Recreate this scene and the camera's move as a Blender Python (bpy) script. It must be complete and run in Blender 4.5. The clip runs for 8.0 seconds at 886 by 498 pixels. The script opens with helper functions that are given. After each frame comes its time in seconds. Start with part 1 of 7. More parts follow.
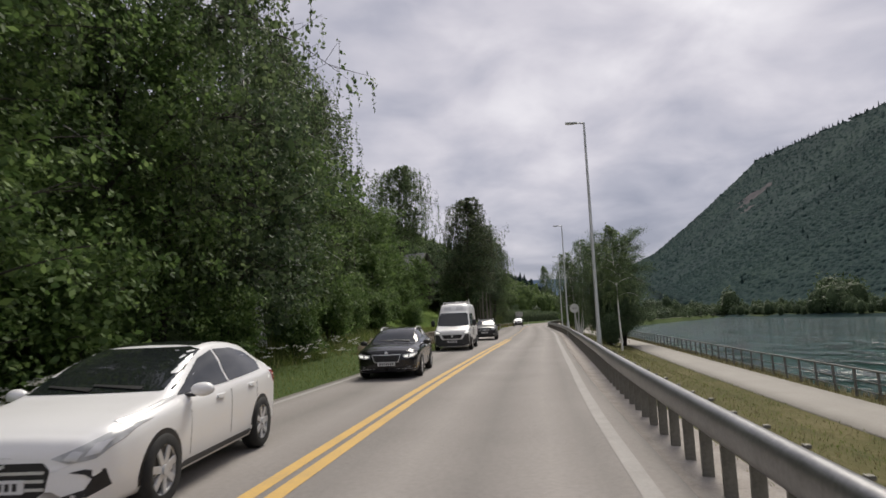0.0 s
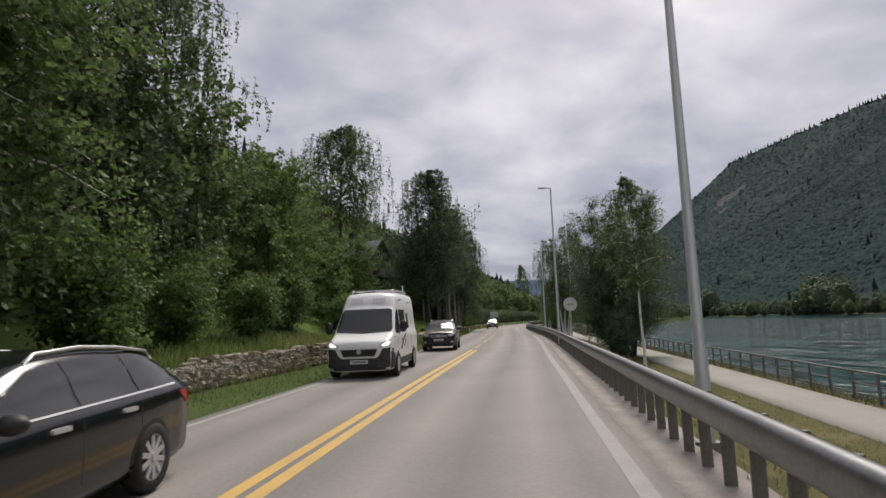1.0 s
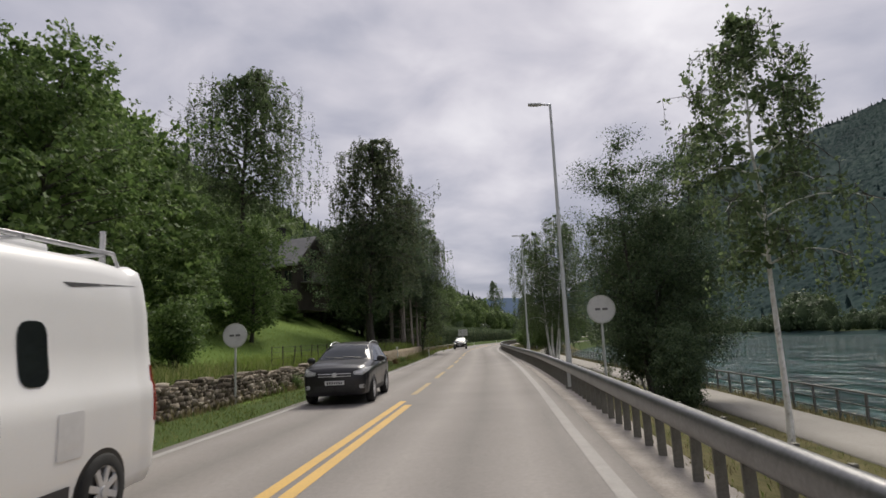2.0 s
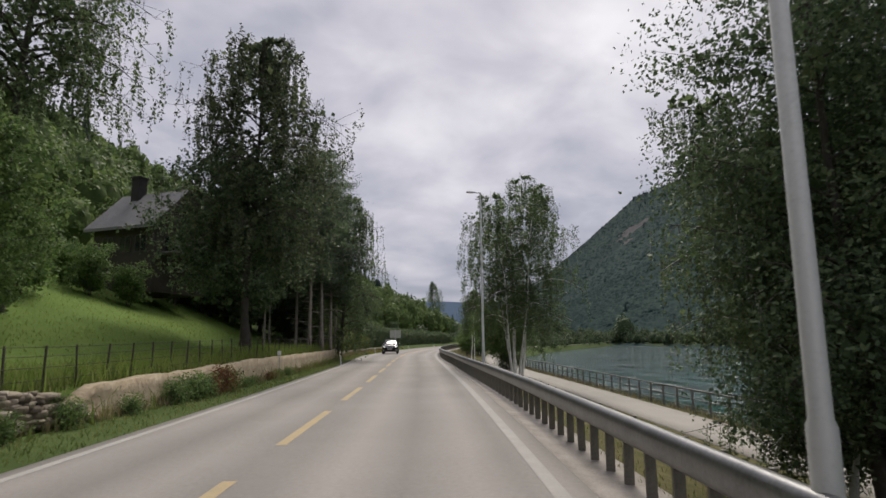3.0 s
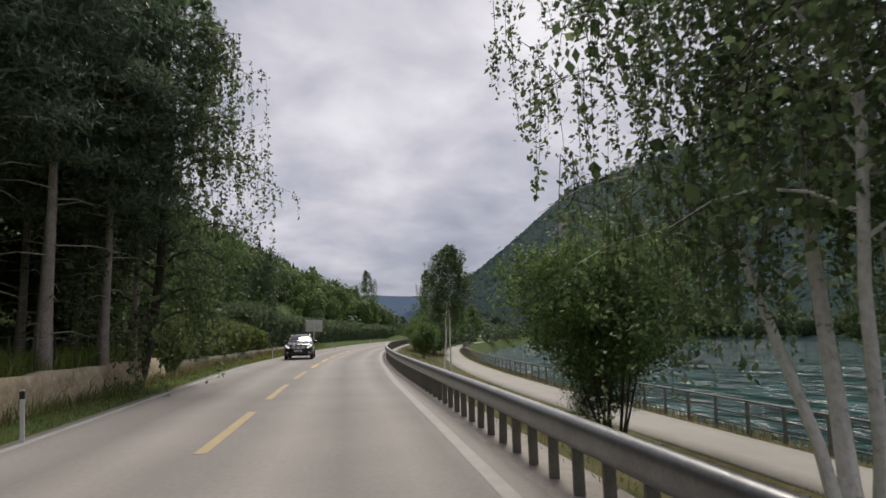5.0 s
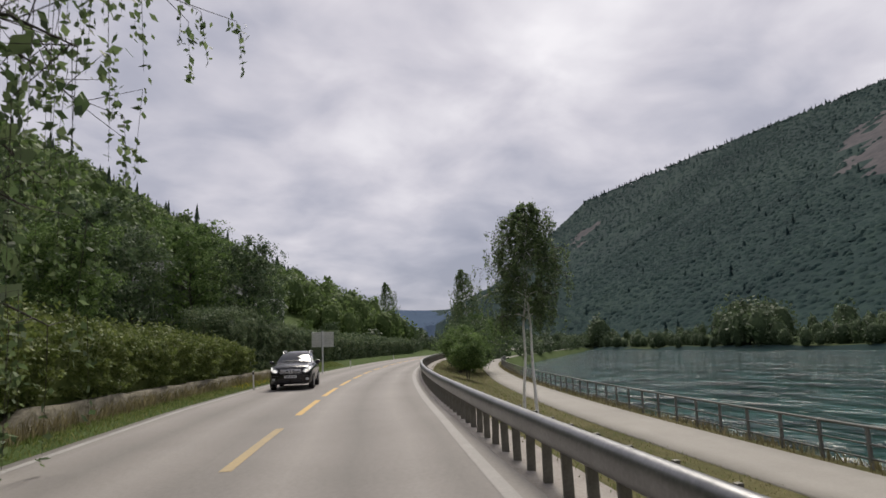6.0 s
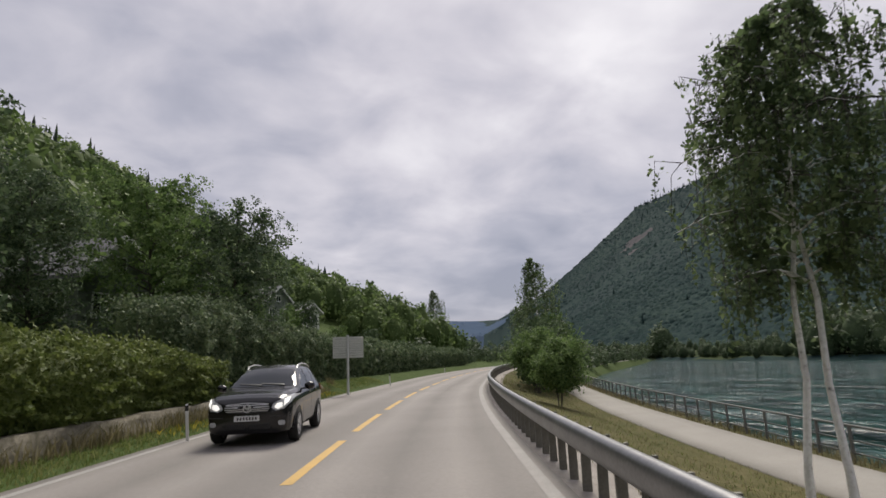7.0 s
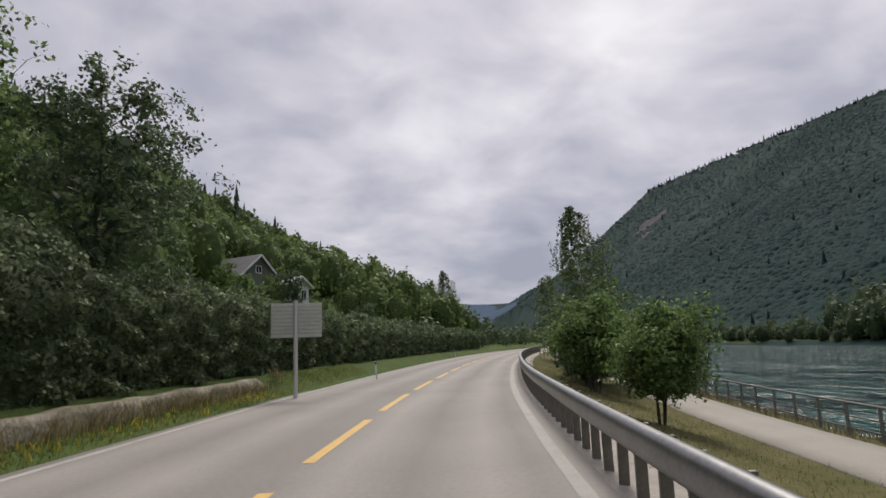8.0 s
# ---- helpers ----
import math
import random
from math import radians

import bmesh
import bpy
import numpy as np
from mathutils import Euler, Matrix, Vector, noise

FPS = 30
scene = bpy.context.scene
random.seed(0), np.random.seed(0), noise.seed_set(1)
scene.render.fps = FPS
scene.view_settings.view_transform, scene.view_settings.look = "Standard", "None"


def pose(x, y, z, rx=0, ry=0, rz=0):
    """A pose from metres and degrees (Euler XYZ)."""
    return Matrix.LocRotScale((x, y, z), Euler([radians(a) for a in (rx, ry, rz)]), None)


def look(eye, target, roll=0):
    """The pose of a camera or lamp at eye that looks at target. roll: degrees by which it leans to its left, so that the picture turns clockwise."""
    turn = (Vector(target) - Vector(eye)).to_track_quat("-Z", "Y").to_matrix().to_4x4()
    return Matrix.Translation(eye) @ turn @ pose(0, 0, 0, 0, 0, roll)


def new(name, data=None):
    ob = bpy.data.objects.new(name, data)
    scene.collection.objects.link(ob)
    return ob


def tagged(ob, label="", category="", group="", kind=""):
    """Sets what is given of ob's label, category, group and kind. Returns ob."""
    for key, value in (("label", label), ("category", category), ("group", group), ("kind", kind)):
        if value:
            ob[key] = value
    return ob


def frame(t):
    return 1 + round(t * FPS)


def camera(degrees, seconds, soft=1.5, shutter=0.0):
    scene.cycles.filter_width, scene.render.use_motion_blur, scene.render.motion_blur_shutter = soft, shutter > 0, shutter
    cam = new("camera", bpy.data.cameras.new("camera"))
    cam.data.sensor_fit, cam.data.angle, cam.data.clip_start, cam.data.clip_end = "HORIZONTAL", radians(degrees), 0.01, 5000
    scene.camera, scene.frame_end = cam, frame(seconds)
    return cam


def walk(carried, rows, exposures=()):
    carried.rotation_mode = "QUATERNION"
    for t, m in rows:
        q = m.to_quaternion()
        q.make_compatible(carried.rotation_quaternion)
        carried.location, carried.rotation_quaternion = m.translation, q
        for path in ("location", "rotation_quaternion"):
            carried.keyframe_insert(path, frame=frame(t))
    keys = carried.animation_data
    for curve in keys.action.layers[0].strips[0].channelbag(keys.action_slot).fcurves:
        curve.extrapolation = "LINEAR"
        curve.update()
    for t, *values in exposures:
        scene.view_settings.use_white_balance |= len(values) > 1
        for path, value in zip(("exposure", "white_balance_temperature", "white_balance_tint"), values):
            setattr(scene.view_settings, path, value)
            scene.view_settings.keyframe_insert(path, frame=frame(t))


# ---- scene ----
from mathutils.bvhtree import BVHTree

# Camera and its drive along the right-hand lane
cam = camera(73.4, 8.0, soft=1.6, shutter=0.05)
DRIVE = [
    (0, 0.00, -0.00, 1.64, 96.92, 2.34, 5.80),
    (0.5, 0.37, 7.48, 1.62, 98.32, 2.69, 4.82),
    (1, 0.75, 15.25, 1.61, 96.90, 2.28, 3.58),
    (1.5, 1.18, 23.29, 1.64, 97.33, 2.48, 1.60),
    (1.7, 1.36, 26.50, 1.65, 98.01, 2.61, 1.69),
    (2.8, 2.44, 43.70, 1.67, 98.83, 1.04, -4.20),
    (3, 2.62, 46.67, 1.68, 98.61, 0.58, -5.10),
    (3.5, 3.08, 53.99, 1.70, 98.68, 0.90, -6.55),
    (4, 3.48, 61.33, 1.69, 99.31, 1.69, -8.20),
    (4.5, 3.82, 68.79, 1.67, 96.76, 2.20, -10.30),
    (5, 4.14, 76.11, 1.63, 97.94, 1.22, -11.53),
    (5.2, 4.28, 79.02, 1.62, 98.39, 2.48, -10.61),
    (6.3, 5.03, 94.45, 1.63, 99.34, 2.11, -9.24),
    (6.5, 5.18, 97.15, 1.62, 99.35, 2.59, -8.56),
    (7, 5.69, 104.02, 1.64, 100.53, 2.25, -5.08),
    (7.5, 6.21, 110.54, 1.63, 100.10, 2.59, -3.99),
    (8, 6.86, 116.75, 1.58, 98.97, 1.99, -4.10),
]
walk(cam, [(t, pose(x, y, z, rx, ry, rz)) for t, x, y, z, rx, ry, rz in DRIVE])

# ---------------------------------------------------------------- sky and sun
SUN_ELEVATION, SUN_AZIMUTH = 52.0, 15.0


def build_sky():
    world = bpy.data.worlds.new("cloudy_sky")
    scene.world = world
    world.use_nodes = True
    nt = world.node_tree
    nt.nodes.clear()
    n, l = nt.nodes.new, nt.links.new
    out, bg = n("ShaderNodeOutputWorld"), n("ShaderNodeBackground")
    sky = n("ShaderNodeTexSky")
    sky.sky_type, sky.sun_disc = "NISHITA", False
    sky.sun_elevation, sky.sun_rotation = radians(SUN_ELEVATION), radians(SUN_AZIMUTH)
    sky_dim = n("ShaderNodeVectorMath")
    sky_dim.operation = "SCALE"
    sky_dim.inputs["Scale"].default_value = 0.10
    l(sky.outputs[0], sky_dim.inputs[0])
    # a flat cloud deck seen in perspective
    tc, sep = n("ShaderNodeTexCoord"), n("ShaderNodeSeparateXYZ")
    l(tc.outputs["Generated"], sep.inputs[0])
    up = n("ShaderNodeMath")
    up.operation = "MAXIMUM"
    up.inputs[1].default_value = 0.0
    l(sep.outputs[2], up.inputs[0])
    lift = n("ShaderNodeMath")
    lift.operation = "ADD"
    lift.inputs[1].default_value = 0.26
    l(up.outputs[0], lift.inputs[0])
    deck = n("ShaderNodeCombineXYZ")
    for k in (0, 1):
        div = n("ShaderNodeMath")
        div.operation = "DIVIDE"
        l(sep.outputs[k], div.inputs[0])
        l(lift.outputs[0], div.inputs[1])
        l(div.outputs[0], deck.inputs[k])
    big, small = n("ShaderNodeTexNoise"), n("ShaderNodeTexNoise")
    for tex, scale, detail, rough, dist in ((big, 0.8, 5.0, 0.5, 0.4), (small, 3.0, 6.0, 0.5, 0.3)):
        tex.inputs["Scale"].default_value, tex.inputs["Detail"].default_value = scale, detail
        tex.inputs["Roughness"].default_value, tex.inputs["Distortion"].default_value = rough, dist
        l(deck.outputs[0], tex.inputs["Vector"])
    both = n("ShaderNodeMix")
    both.data_type = "FLOAT"
    both.inputs[0].default_value = 0.34
    l(big.outputs["Fac"], both.inputs[2])
    l(small.outputs["Fac"], both.inputs[3])
    ramp = n("ShaderNodeValToRGB")
    stops = ((0.36, (0.335, 0.345, 0.425, 1)), (0.45, (0.465, 0.462, 0.54, 1)), (0.53, (0.655, 0.63, 0.69, 1)), (0.64, (0.93, 0.9, 0.93, 1)))
    ramp.color_ramp.elements[0].position, ramp.color_ramp.elements[0].color = stops[0]
    ramp.color_ramp.elements[1].position, ramp.color_ramp.elements[1].color = stops[-1]
    for at, colour in stops[1:-1]:
        ramp.color_ramp.elements.new(at).color = colour
    toward = n("ShaderNodeVectorMath")
    toward.operation = "DOT_PRODUCT"
    e, a = radians(SUN_ELEVATION - 14), radians(SUN_AZIMUTH + 14)
    toward.inputs[1].default_value = (math.sin(a) * math.cos(e), math.cos(a) * math.cos(e), math.sin(e))
    l(tc.outputs["Generated"], toward.inputs[0])
    near_sun, glow, low, dusk = n("ShaderNodeMath"), n("ShaderNodeMath"), n("ShaderNodeMapRange"), n("ShaderNodeMath")
    near_sun.operation, near_sun.inputs[1].default_value = "POWER", 14.0
    near_sun.use_clamp = True
    l(toward.outputs["Value"], near_sun.inputs[0])
    glow.operation, glow.inputs[1].default_value = "MULTIPLY_ADD", 0.08
    l(near_sun.outputs[0], glow.inputs[0])
    l(both.outputs[0], glow.inputs[2])
    low.inputs["From Min"].default_value, low.inputs["From Max"].default_value = 0.0, 0.34
    low.inputs["To Min"].default_value, low.inputs["To Max"].default_value = -0.08, 0.0
    l(sep.outputs[2], low.inputs["Value"])
    dusk.operation = "ADD"
    l(glow.outputs[0], dusk.inputs[0])
    l(low.outputs[0], dusk.inputs[1])
    l(dusk.outputs[0], ramp.inputs[0])
    mix = n("ShaderNodeMix")
    mix.data_type = "RGBA"
    mix.inputs[0].default_value = 0.93
    l(sky_dim.outputs[0], mix.inputs[6])
    l(ramp.outputs[0], mix.inputs[7])
    l(mix.outputs[2], bg.inputs["Color"])
    bg.inputs["Strength"].default_value = 0.71
    l(bg.outputs[0], out.inputs[0])


build_sky()
sun_data = bpy.data.lights.new("sun", "SUN")
sun_data.energy, sun_data.angle, sun_data.color = 2.4, radians(26), (1.0, 0.93, 0.82)
sun = new("sun", sun_data)
el, az = radians(SUN_ELEVATION), radians(SUN_AZIMUTH)
sun.matrix_world = look((0, 0, 60), Vector((0, 0, 60)) - Vector((math.sin(az) * math.cos(el), math.cos(az) * math.cos(el), math.sin(el))))
scene.view_settings.exposure = 0.5

# ---------------------------------------------------------------- materials


def material(name, stops, scale=4.0, detail=8.0, rough=0.7, metal=0.0, bump=0.0, bump_scale=40.0, second=None, island=0.0, coords="Object", translucent=0.0, spec=0.5):
    """A surface whose colour wanders between stops by noise at two sizes; island: how much each loose piece differs."""
    mat = bpy.data.materials.new(name)
    mat.use_nodes = True
    nt = mat.node_tree
    n, l = nt.nodes.new, nt.links.new
    bsdf = nt.nodes["Principled BSDF"]
    bsdf.inputs["Roughness"].default_value, bsdf.inputs["Metallic"].default_value = rough, metal
    bsdf.inputs["Specular IOR Level"].default_value = spec
    tc = n("ShaderNodeTexCoord")
    fac = None
    for s, amount in ((scale, 1.0), (second, 0.5)):
        if not s:
            continue
        tex = n("ShaderNodeTexNoise")
        tex.inputs["Scale"].default_value, tex.inputs["Detail"].default_value, tex.inputs["Roughness"].default_value = s, detail, 0.6
        l(tc.outputs[coords], tex.inputs["Vector"])
        if fac is None:
            fac = tex.outputs["Fac"]
        else:
            m = n("ShaderNodeMix")
            m.data_type, m.inputs[0].default_value = "FLOAT", amount
            l(fac, m.inputs[2])
            l(tex.outputs["Fac"], m.inputs[3])
            fac = m.outputs[0]
    if island:
        geo, m = n("ShaderNodeNewGeometry"), n("ShaderNodeMix")
        m.data_type, m.inputs[0].default_value = "FLOAT", island
        l(fac, m.inputs[2])
        l(geo.outputs["Random Per Island"], m.inputs[3])
        fac = m.outputs[0]
    ramp = n("ShaderNodeValToRGB")
    k = len(stops)
    where = [0.28 + 0.44 * i / max(1, k - 1) for i in range(k)]
    ramp.color_ramp.elements[0].position, ramp.color_ramp.elements[0].color = where[0], (*stops[0], 1)
    ramp.color_ramp.elements[1].position, ramp.color_ramp.elements[1].color = where[-1], (*stops[-1], 1)
    for at, c in list(zip(where, stops))[1:-1]:
        ramp.color_ramp.elements.new(at).color = (*c, 1)
    l(fac, ramp.inputs[0])
    l(ramp.outputs[0], bsdf.inputs["Base Color"])
    if bump:
        tex, b = n("ShaderNodeTexNoise"), n("ShaderNodeBump")
        tex.inputs["Scale"].default_value, tex.inputs["Detail"].default_value = bump_scale, 6.0
        l(tc.outputs[coords], tex.inputs["Vector"])
        l(tex.outputs["Fac"], b.inputs["Height"])
        b.inputs["Strength"].default_value, b.inputs["Distance"].default_value = bump, 0.05
        l(b.outputs[0], bsdf.inputs["Normal"])
    if translucent:
        tr, mx = n("ShaderNodeBsdfTranslucent"), n("ShaderNodeMixShader")
        l(ramp.outputs[0], tr.inputs["Color"])
        mx.inputs[0].default_value = translucent
        l(bsdf.outputs[0], mx.inputs[1])
        l(tr.outputs[0], mx.inputs[2])
        l(mx.outputs[0], nt.nodes["Material Output"].inputs["Surface"])
    return mat


def canopy_material(name, stops, share, **kw):
    """A closed canopy: leaves face the sky more than the surface does, so its shading leans upward."""
    mat = material(name, stops, rough=0.95, spec=0.05, **kw)
    nt = mat.node_tree
    n, l = nt.nodes.new, nt.links.new
    geo, part_up, total, unit = n("ShaderNodeNewGeometry"), n("ShaderNodeVectorMath"), n("ShaderNodeVectorMath"), n("ShaderNodeVectorMath")
    part_up.operation, total.operation, unit.operation = "SCALE", "ADD", "NORMALIZE"
    part_up.inputs["Scale"].default_value = 1 - share
    l(geo.outputs["Normal"], part_up.inputs[0])
    l(part_up.outputs[0], total.inputs[0])
    total.inputs[1].default_value = (-0.35 * share, 0, 0.94 * share)
    l(total.outputs[0], unit.inputs[0])
    l(unit.outputs[0], nt.nodes["Principled BSDF"].inputs["Normal"])
    return mat


def leaf_material(name, stops, scale=0.8, island=0.45, through_light=0.4):
    return material(name, stops, scale=scale, detail=3, rough=0.55, island=island, translucent=through_light, spec=0.22)


def road_material():
    """Asphalt polished pale in the wheel tracks, darker between and by the centre."""
    mat = material("worn_asphalt", [(0.18, 0.168, 0.158), (0.228, 0.211, 0.198), (0.28, 0.258, 0.242)], scale=0.25, second=14, rough=0.85, bump=0.25, bump_scale=90)
    nt = mat.node_tree
    n, l = nt.nodes.new, nt.links.new
    lane, ramp, mul = n("ShaderNodeAttribute"), n("ShaderNodeValToRGB"), n("ShaderNodeMix")
    lane.attribute_name = "lane"
    stops = ((0.0, 1.12), (0.05, 0.86), (0.13, 1.13), (0.25, 0.8), (0.36, 1.12), (0.46, 0.84), (0.55, 0.88), (0.64, 1.18), (0.755, 0.79), (0.87, 1.16), (0.94, 0.86), (1.0, 1.0))
    els = ramp.color_ramp.elements
    els[0].position, els[0].color = 0.0, (stops[0][1] / 1.3,) * 3 + (1,)
    els[1].position, els[1].color = 1.0, (stops[-1][1] / 1.3,) * 3 + (1,)
    for at, v in stops[1:-1]:
        els.new(at).color = (v / 1.3,) * 3 + (1,)
    wander, add = n("ShaderNodeTexNoise"), n("ShaderNodeMath")
    wander.inputs["Scale"].default_value = 0.12
    l(n("ShaderNodeTexCoord").outputs["Object"], wander.inputs["Vector"])
    add.operation, add.inputs[1].default_value = "MULTIPLY_ADD", 0.07
    l(wander.outputs["Fac"], add.inputs[0])
    l(lane.outputs["Fac"], add.inputs[2])
    l(add.outputs[0], ramp.inputs[0])
    bsdf = nt.nodes["Principled BSDF"]
    base = bsdf.inputs["Base Color"].links[0].from_socket
    mul.data_type, mul.blend_type = "RGBA", "MULTIPLY"
    mul.inputs[0].default_value = 1.0
    l(base, mul.inputs[6])
    l(ramp.outputs[0], mul.inputs[7])
    gain = n("ShaderNodeVectorMath")
    gain.operation = "SCALE"
    gain.inputs["Scale"].default_value = 1.3
    l(mul.outputs[2], gain.inputs[0])
    l(gain.outputs[0], bsdf.inputs["Base Color"])
    return mat


ASPHALT = road_material()
SHOULDER = material("gritty_shoulder", [(0.2, 0.18, 0.163), (0.33, 0.3, 0.272), (0.46, 0.42, 0.385)], scale=1.6, second=30, rough=0.95, bump=0.5, bump_scale=60)
PATH_MAT = material("pale_path_asphalt", [(0.235, 0.22, 0.196), (0.285, 0.268, 0.24), (0.335, 0.315, 0.283)], scale=0.6, second=22, rough=0.9, bump=0.2, bump_scale=90)
WHITE_LINE = material("worn_white_paint", [(0.19, 0.18, 0.168), (0.25, 0.238, 0.226), (0.31, 0.298, 0.284)], scale=2.0, second=25, rough=0.7)
FAINT_LINE = material("faint_white_paint", [(0.24, 0.23, 0.22), (0.32, 0.31, 0.295), (0.42, 0.41, 0.39)], scale=0.8, second=12, rough=0.8)
YELLOW_LINE = material("worn_yellow_paint", [(0.36, 0.26, 0.12), (0.52, 0.33, 0.09), (0.62, 0.39, 0.1)], scale=1.4, second=25, rough=0.7)
FADED_YELLOW = material("faded_yellow_paint", [(0.25, 0.215, 0.16), (0.35, 0.268, 0.145), (0.45, 0.32, 0.135)], scale=1.1, second=14, rough=0.75)
GROUND = material("grassy_ground", [(0.038, 0.06, 0.017), (0.06, 0.09, 0.026), (0.092, 0.12, 0.042)], scale=0.35, second=5.0, rough=0.95, bump=0.8, bump_scale=18, spec=0.1)
BANK_GROUND = material("dry_bank_turf", [(0.045, 0.06, 0.02), (0.1, 0.094, 0.04), (0.175, 0.15, 0.08)], scale=0.5, second=3.5, rough=0.95, bump=0.8, bump_scale=12, spec=0.1)
STEEL = material("galvanised_steel", [(0.15, 0.15, 0.153), (0.225, 0.225, 0.228), (0.31, 0.31, 0.314)], scale=2.5, second=22, rough=0.38, metal=0.94)
POST_STEEL = material("weathered_zinc_post", [(0.10, 0.098, 0.082), (0.165, 0.158, 0.135), (0.24, 0.23, 0.2)], scale=5, second=50, rough=0.6, metal=0.4)
LAMP_STEEL = material("lamp_post_zinc", [(0.446, 0.459, 0.446), (0.567, 0.581, 0.567), (0.600, 0.600, 0.600)], scale=2, second=30, rough=0.5, metal=0.4)
FENCE_WOOD = material("grey_fence_paint", [(0.10, 0.105, 0.10), (0.15, 0.15, 0.14), (0.21, 0.2, 0.185)], scale=4, second=40, rough=0.75)
DARK_WOOD = material("dark_weathered_wood", [(0.025, 0.022, 0.018), (0.05, 0.043, 0.035), (0.08, 0.07, 0.058)], scale=3, second=30, rough=0.85)
BIRCH_BARK = material("birch_bark", [(0.05, 0.047, 0.043), (0.7, 0.69, 0.67), (0.86, 0.855, 0.84), (0.88, 0.875, 0.86)], scale=3.5, second=14, rough=0.8, bump=0.3)
DARK_BARK = material("dark_bark", [(0.03, 0.026, 0.022), (0.06, 0.052, 0.044), (0.10, 0.088, 0.075)], scale=5, second=25, rough=0.9, bump=0.5)
PINE_BARK = material("pine_bark", [(0.13, 0.112, 0.1), (0.29, 0.25, 0.225), (0.46, 0.41, 0.37)], scale=4, second=20, rough=0.9, bump=0.5)
BIRCH_LEAF = leaf_material("birch_leaves", [(0.056, 0.088, 0.04), (0.115, 0.165, 0.072), (0.205, 0.265, 0.125)], through_light=0.48)
BUSH_LEAF = leaf_material("shrub_leaves", [(0.062, 0.108, 0.036), (0.12, 0.19, 0.058), (0.21, 0.295, 0.102)], through_light=0.47)
DARK_LEAF = leaf_material("dark_shrub_leaves", [(0.042, 0.07, 0.037), (0.088, 0.134, 0.066), (0.16, 0.212, 0.108)])
# Olive birch leaves with crown shade against the sky put into the colour.
SHADED_OLIVE_LEAF = leaf_material("shaded_olive_birch_leaves", [(0.045, 0.064, 0.035), (0.09, 0.118, 0.06), (0.16, 0.19, 0.098)], through_light=0.48)
HEDGE_LEAF = leaf_material("hedge_leaves", [(0.054, 0.086, 0.043), (0.11, 0.155, 0.078), (0.2, 0.245, 0.13)])
LIME_LEAF = leaf_material("bright_hedge_leaves", [(0.085, 0.118, 0.03), (0.14, 0.182, 0.048), (0.215, 0.255, 0.08)])
PINE_LEAF = leaf_material("pine_needles", [(0.06, 0.09, 0.056), (0.11, 0.155, 0.096), (0.185, 0.235, 0.145)], through_light=0.5)
GRASS_BLADE = leaf_material("grass_blades", [(0.084, 0.121, 0.033), (0.159, 0.207, 0.055), (0.300, 0.300, 0.132)], scale=0.25)
DRY_GRASS = leaf_material("dry_grass_blades", [(0.108, 0.1, 0.048), (0.19, 0.165, 0.085), (0.285, 0.25, 0.15)], scale=0.3)
HILL_LEAF = leaf_material("hillside_leaves", [(0.060, 0.094, 0.036), (0.116, 0.175, 0.057), (0.198, 0.267, 0.092)], scale=0.06, island=0.35)
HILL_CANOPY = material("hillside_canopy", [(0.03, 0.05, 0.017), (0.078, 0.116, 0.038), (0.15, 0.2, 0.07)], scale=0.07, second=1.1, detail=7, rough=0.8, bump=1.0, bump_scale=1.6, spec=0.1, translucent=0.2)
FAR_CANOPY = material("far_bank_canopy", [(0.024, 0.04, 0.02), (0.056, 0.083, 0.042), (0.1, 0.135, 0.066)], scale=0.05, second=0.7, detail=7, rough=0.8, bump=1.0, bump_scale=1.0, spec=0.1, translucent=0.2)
HILL_CONIFER = leaf_material("hillside_conifers", [(0.030, 0.049, 0.030), (0.054, 0.083, 0.052), (0.085, 0.122, 0.068)], scale=0.02)
FAR_LEAF = leaf_material("far_bank_leaves", [(0.044, 0.069, 0.037), (0.075, 0.108, 0.056), (0.115, 0.156, 0.081)], scale=0.05, island=0.3)
MEADOW = leaf_material("meadow_blades", [(0.13, 0.19, 0.04), (0.19, 0.26, 0.06), (0.25, 0.31, 0.09)], scale=0.2, through_light=0.5)
# Bluish distance haze is put into the colours of far forest and floor.
HAZY_FOREST = canopy_material("far_forest", [(0.0105, 0.0215, 0.0245), (0.019, 0.038, 0.037), (0.033, 0.056, 0.046)], 0.85, scale=0.007, second=0.1, detail=5, island=0.12)
HAZY_GROUND = canopy_material("hazy_forest_floor", [(0.0105, 0.0215, 0.0245), (0.019, 0.038, 0.037), (0.033, 0.056, 0.046)], 0.6, scale=0.007, second=0.12, detail=5)
FAR_FIELD = material("far_bank_field", [(0.036, 0.052, 0.026), (0.06, 0.08, 0.036), (0.098, 0.115, 0.054)], scale=0.02, second=0.2, rough=0.95, spec=0.05)
MEADOW_TURF = material("meadow_turf", [(0.084, 0.135, 0.030), (0.115, 0.178, 0.041), (0.162, 0.223, 0.059)], scale=0.15, second=5.0, rough=0.95, bump=0.6, bump_scale=14, spec=0.1)
# The ridge's blue is distance haze put into its colour.
HAZE_BLUE = material("haze_blue_ridge", [(0.04, 0.066, 0.115), (0.05, 0.08, 0.13), (0.062, 0.095, 0.145)], scale=0.004, second=0.02, rough=0.95, spec=0.05)
FAR_ROCK = material("bare_cliff_rock", [(0.05, 0.05, 0.056), (0.085, 0.08, 0.085), (0.14, 0.128, 0.128)], scale=0.012, second=0.09, rough=0.95, bump=0.8, bump_scale=0.1, spec=0.05)
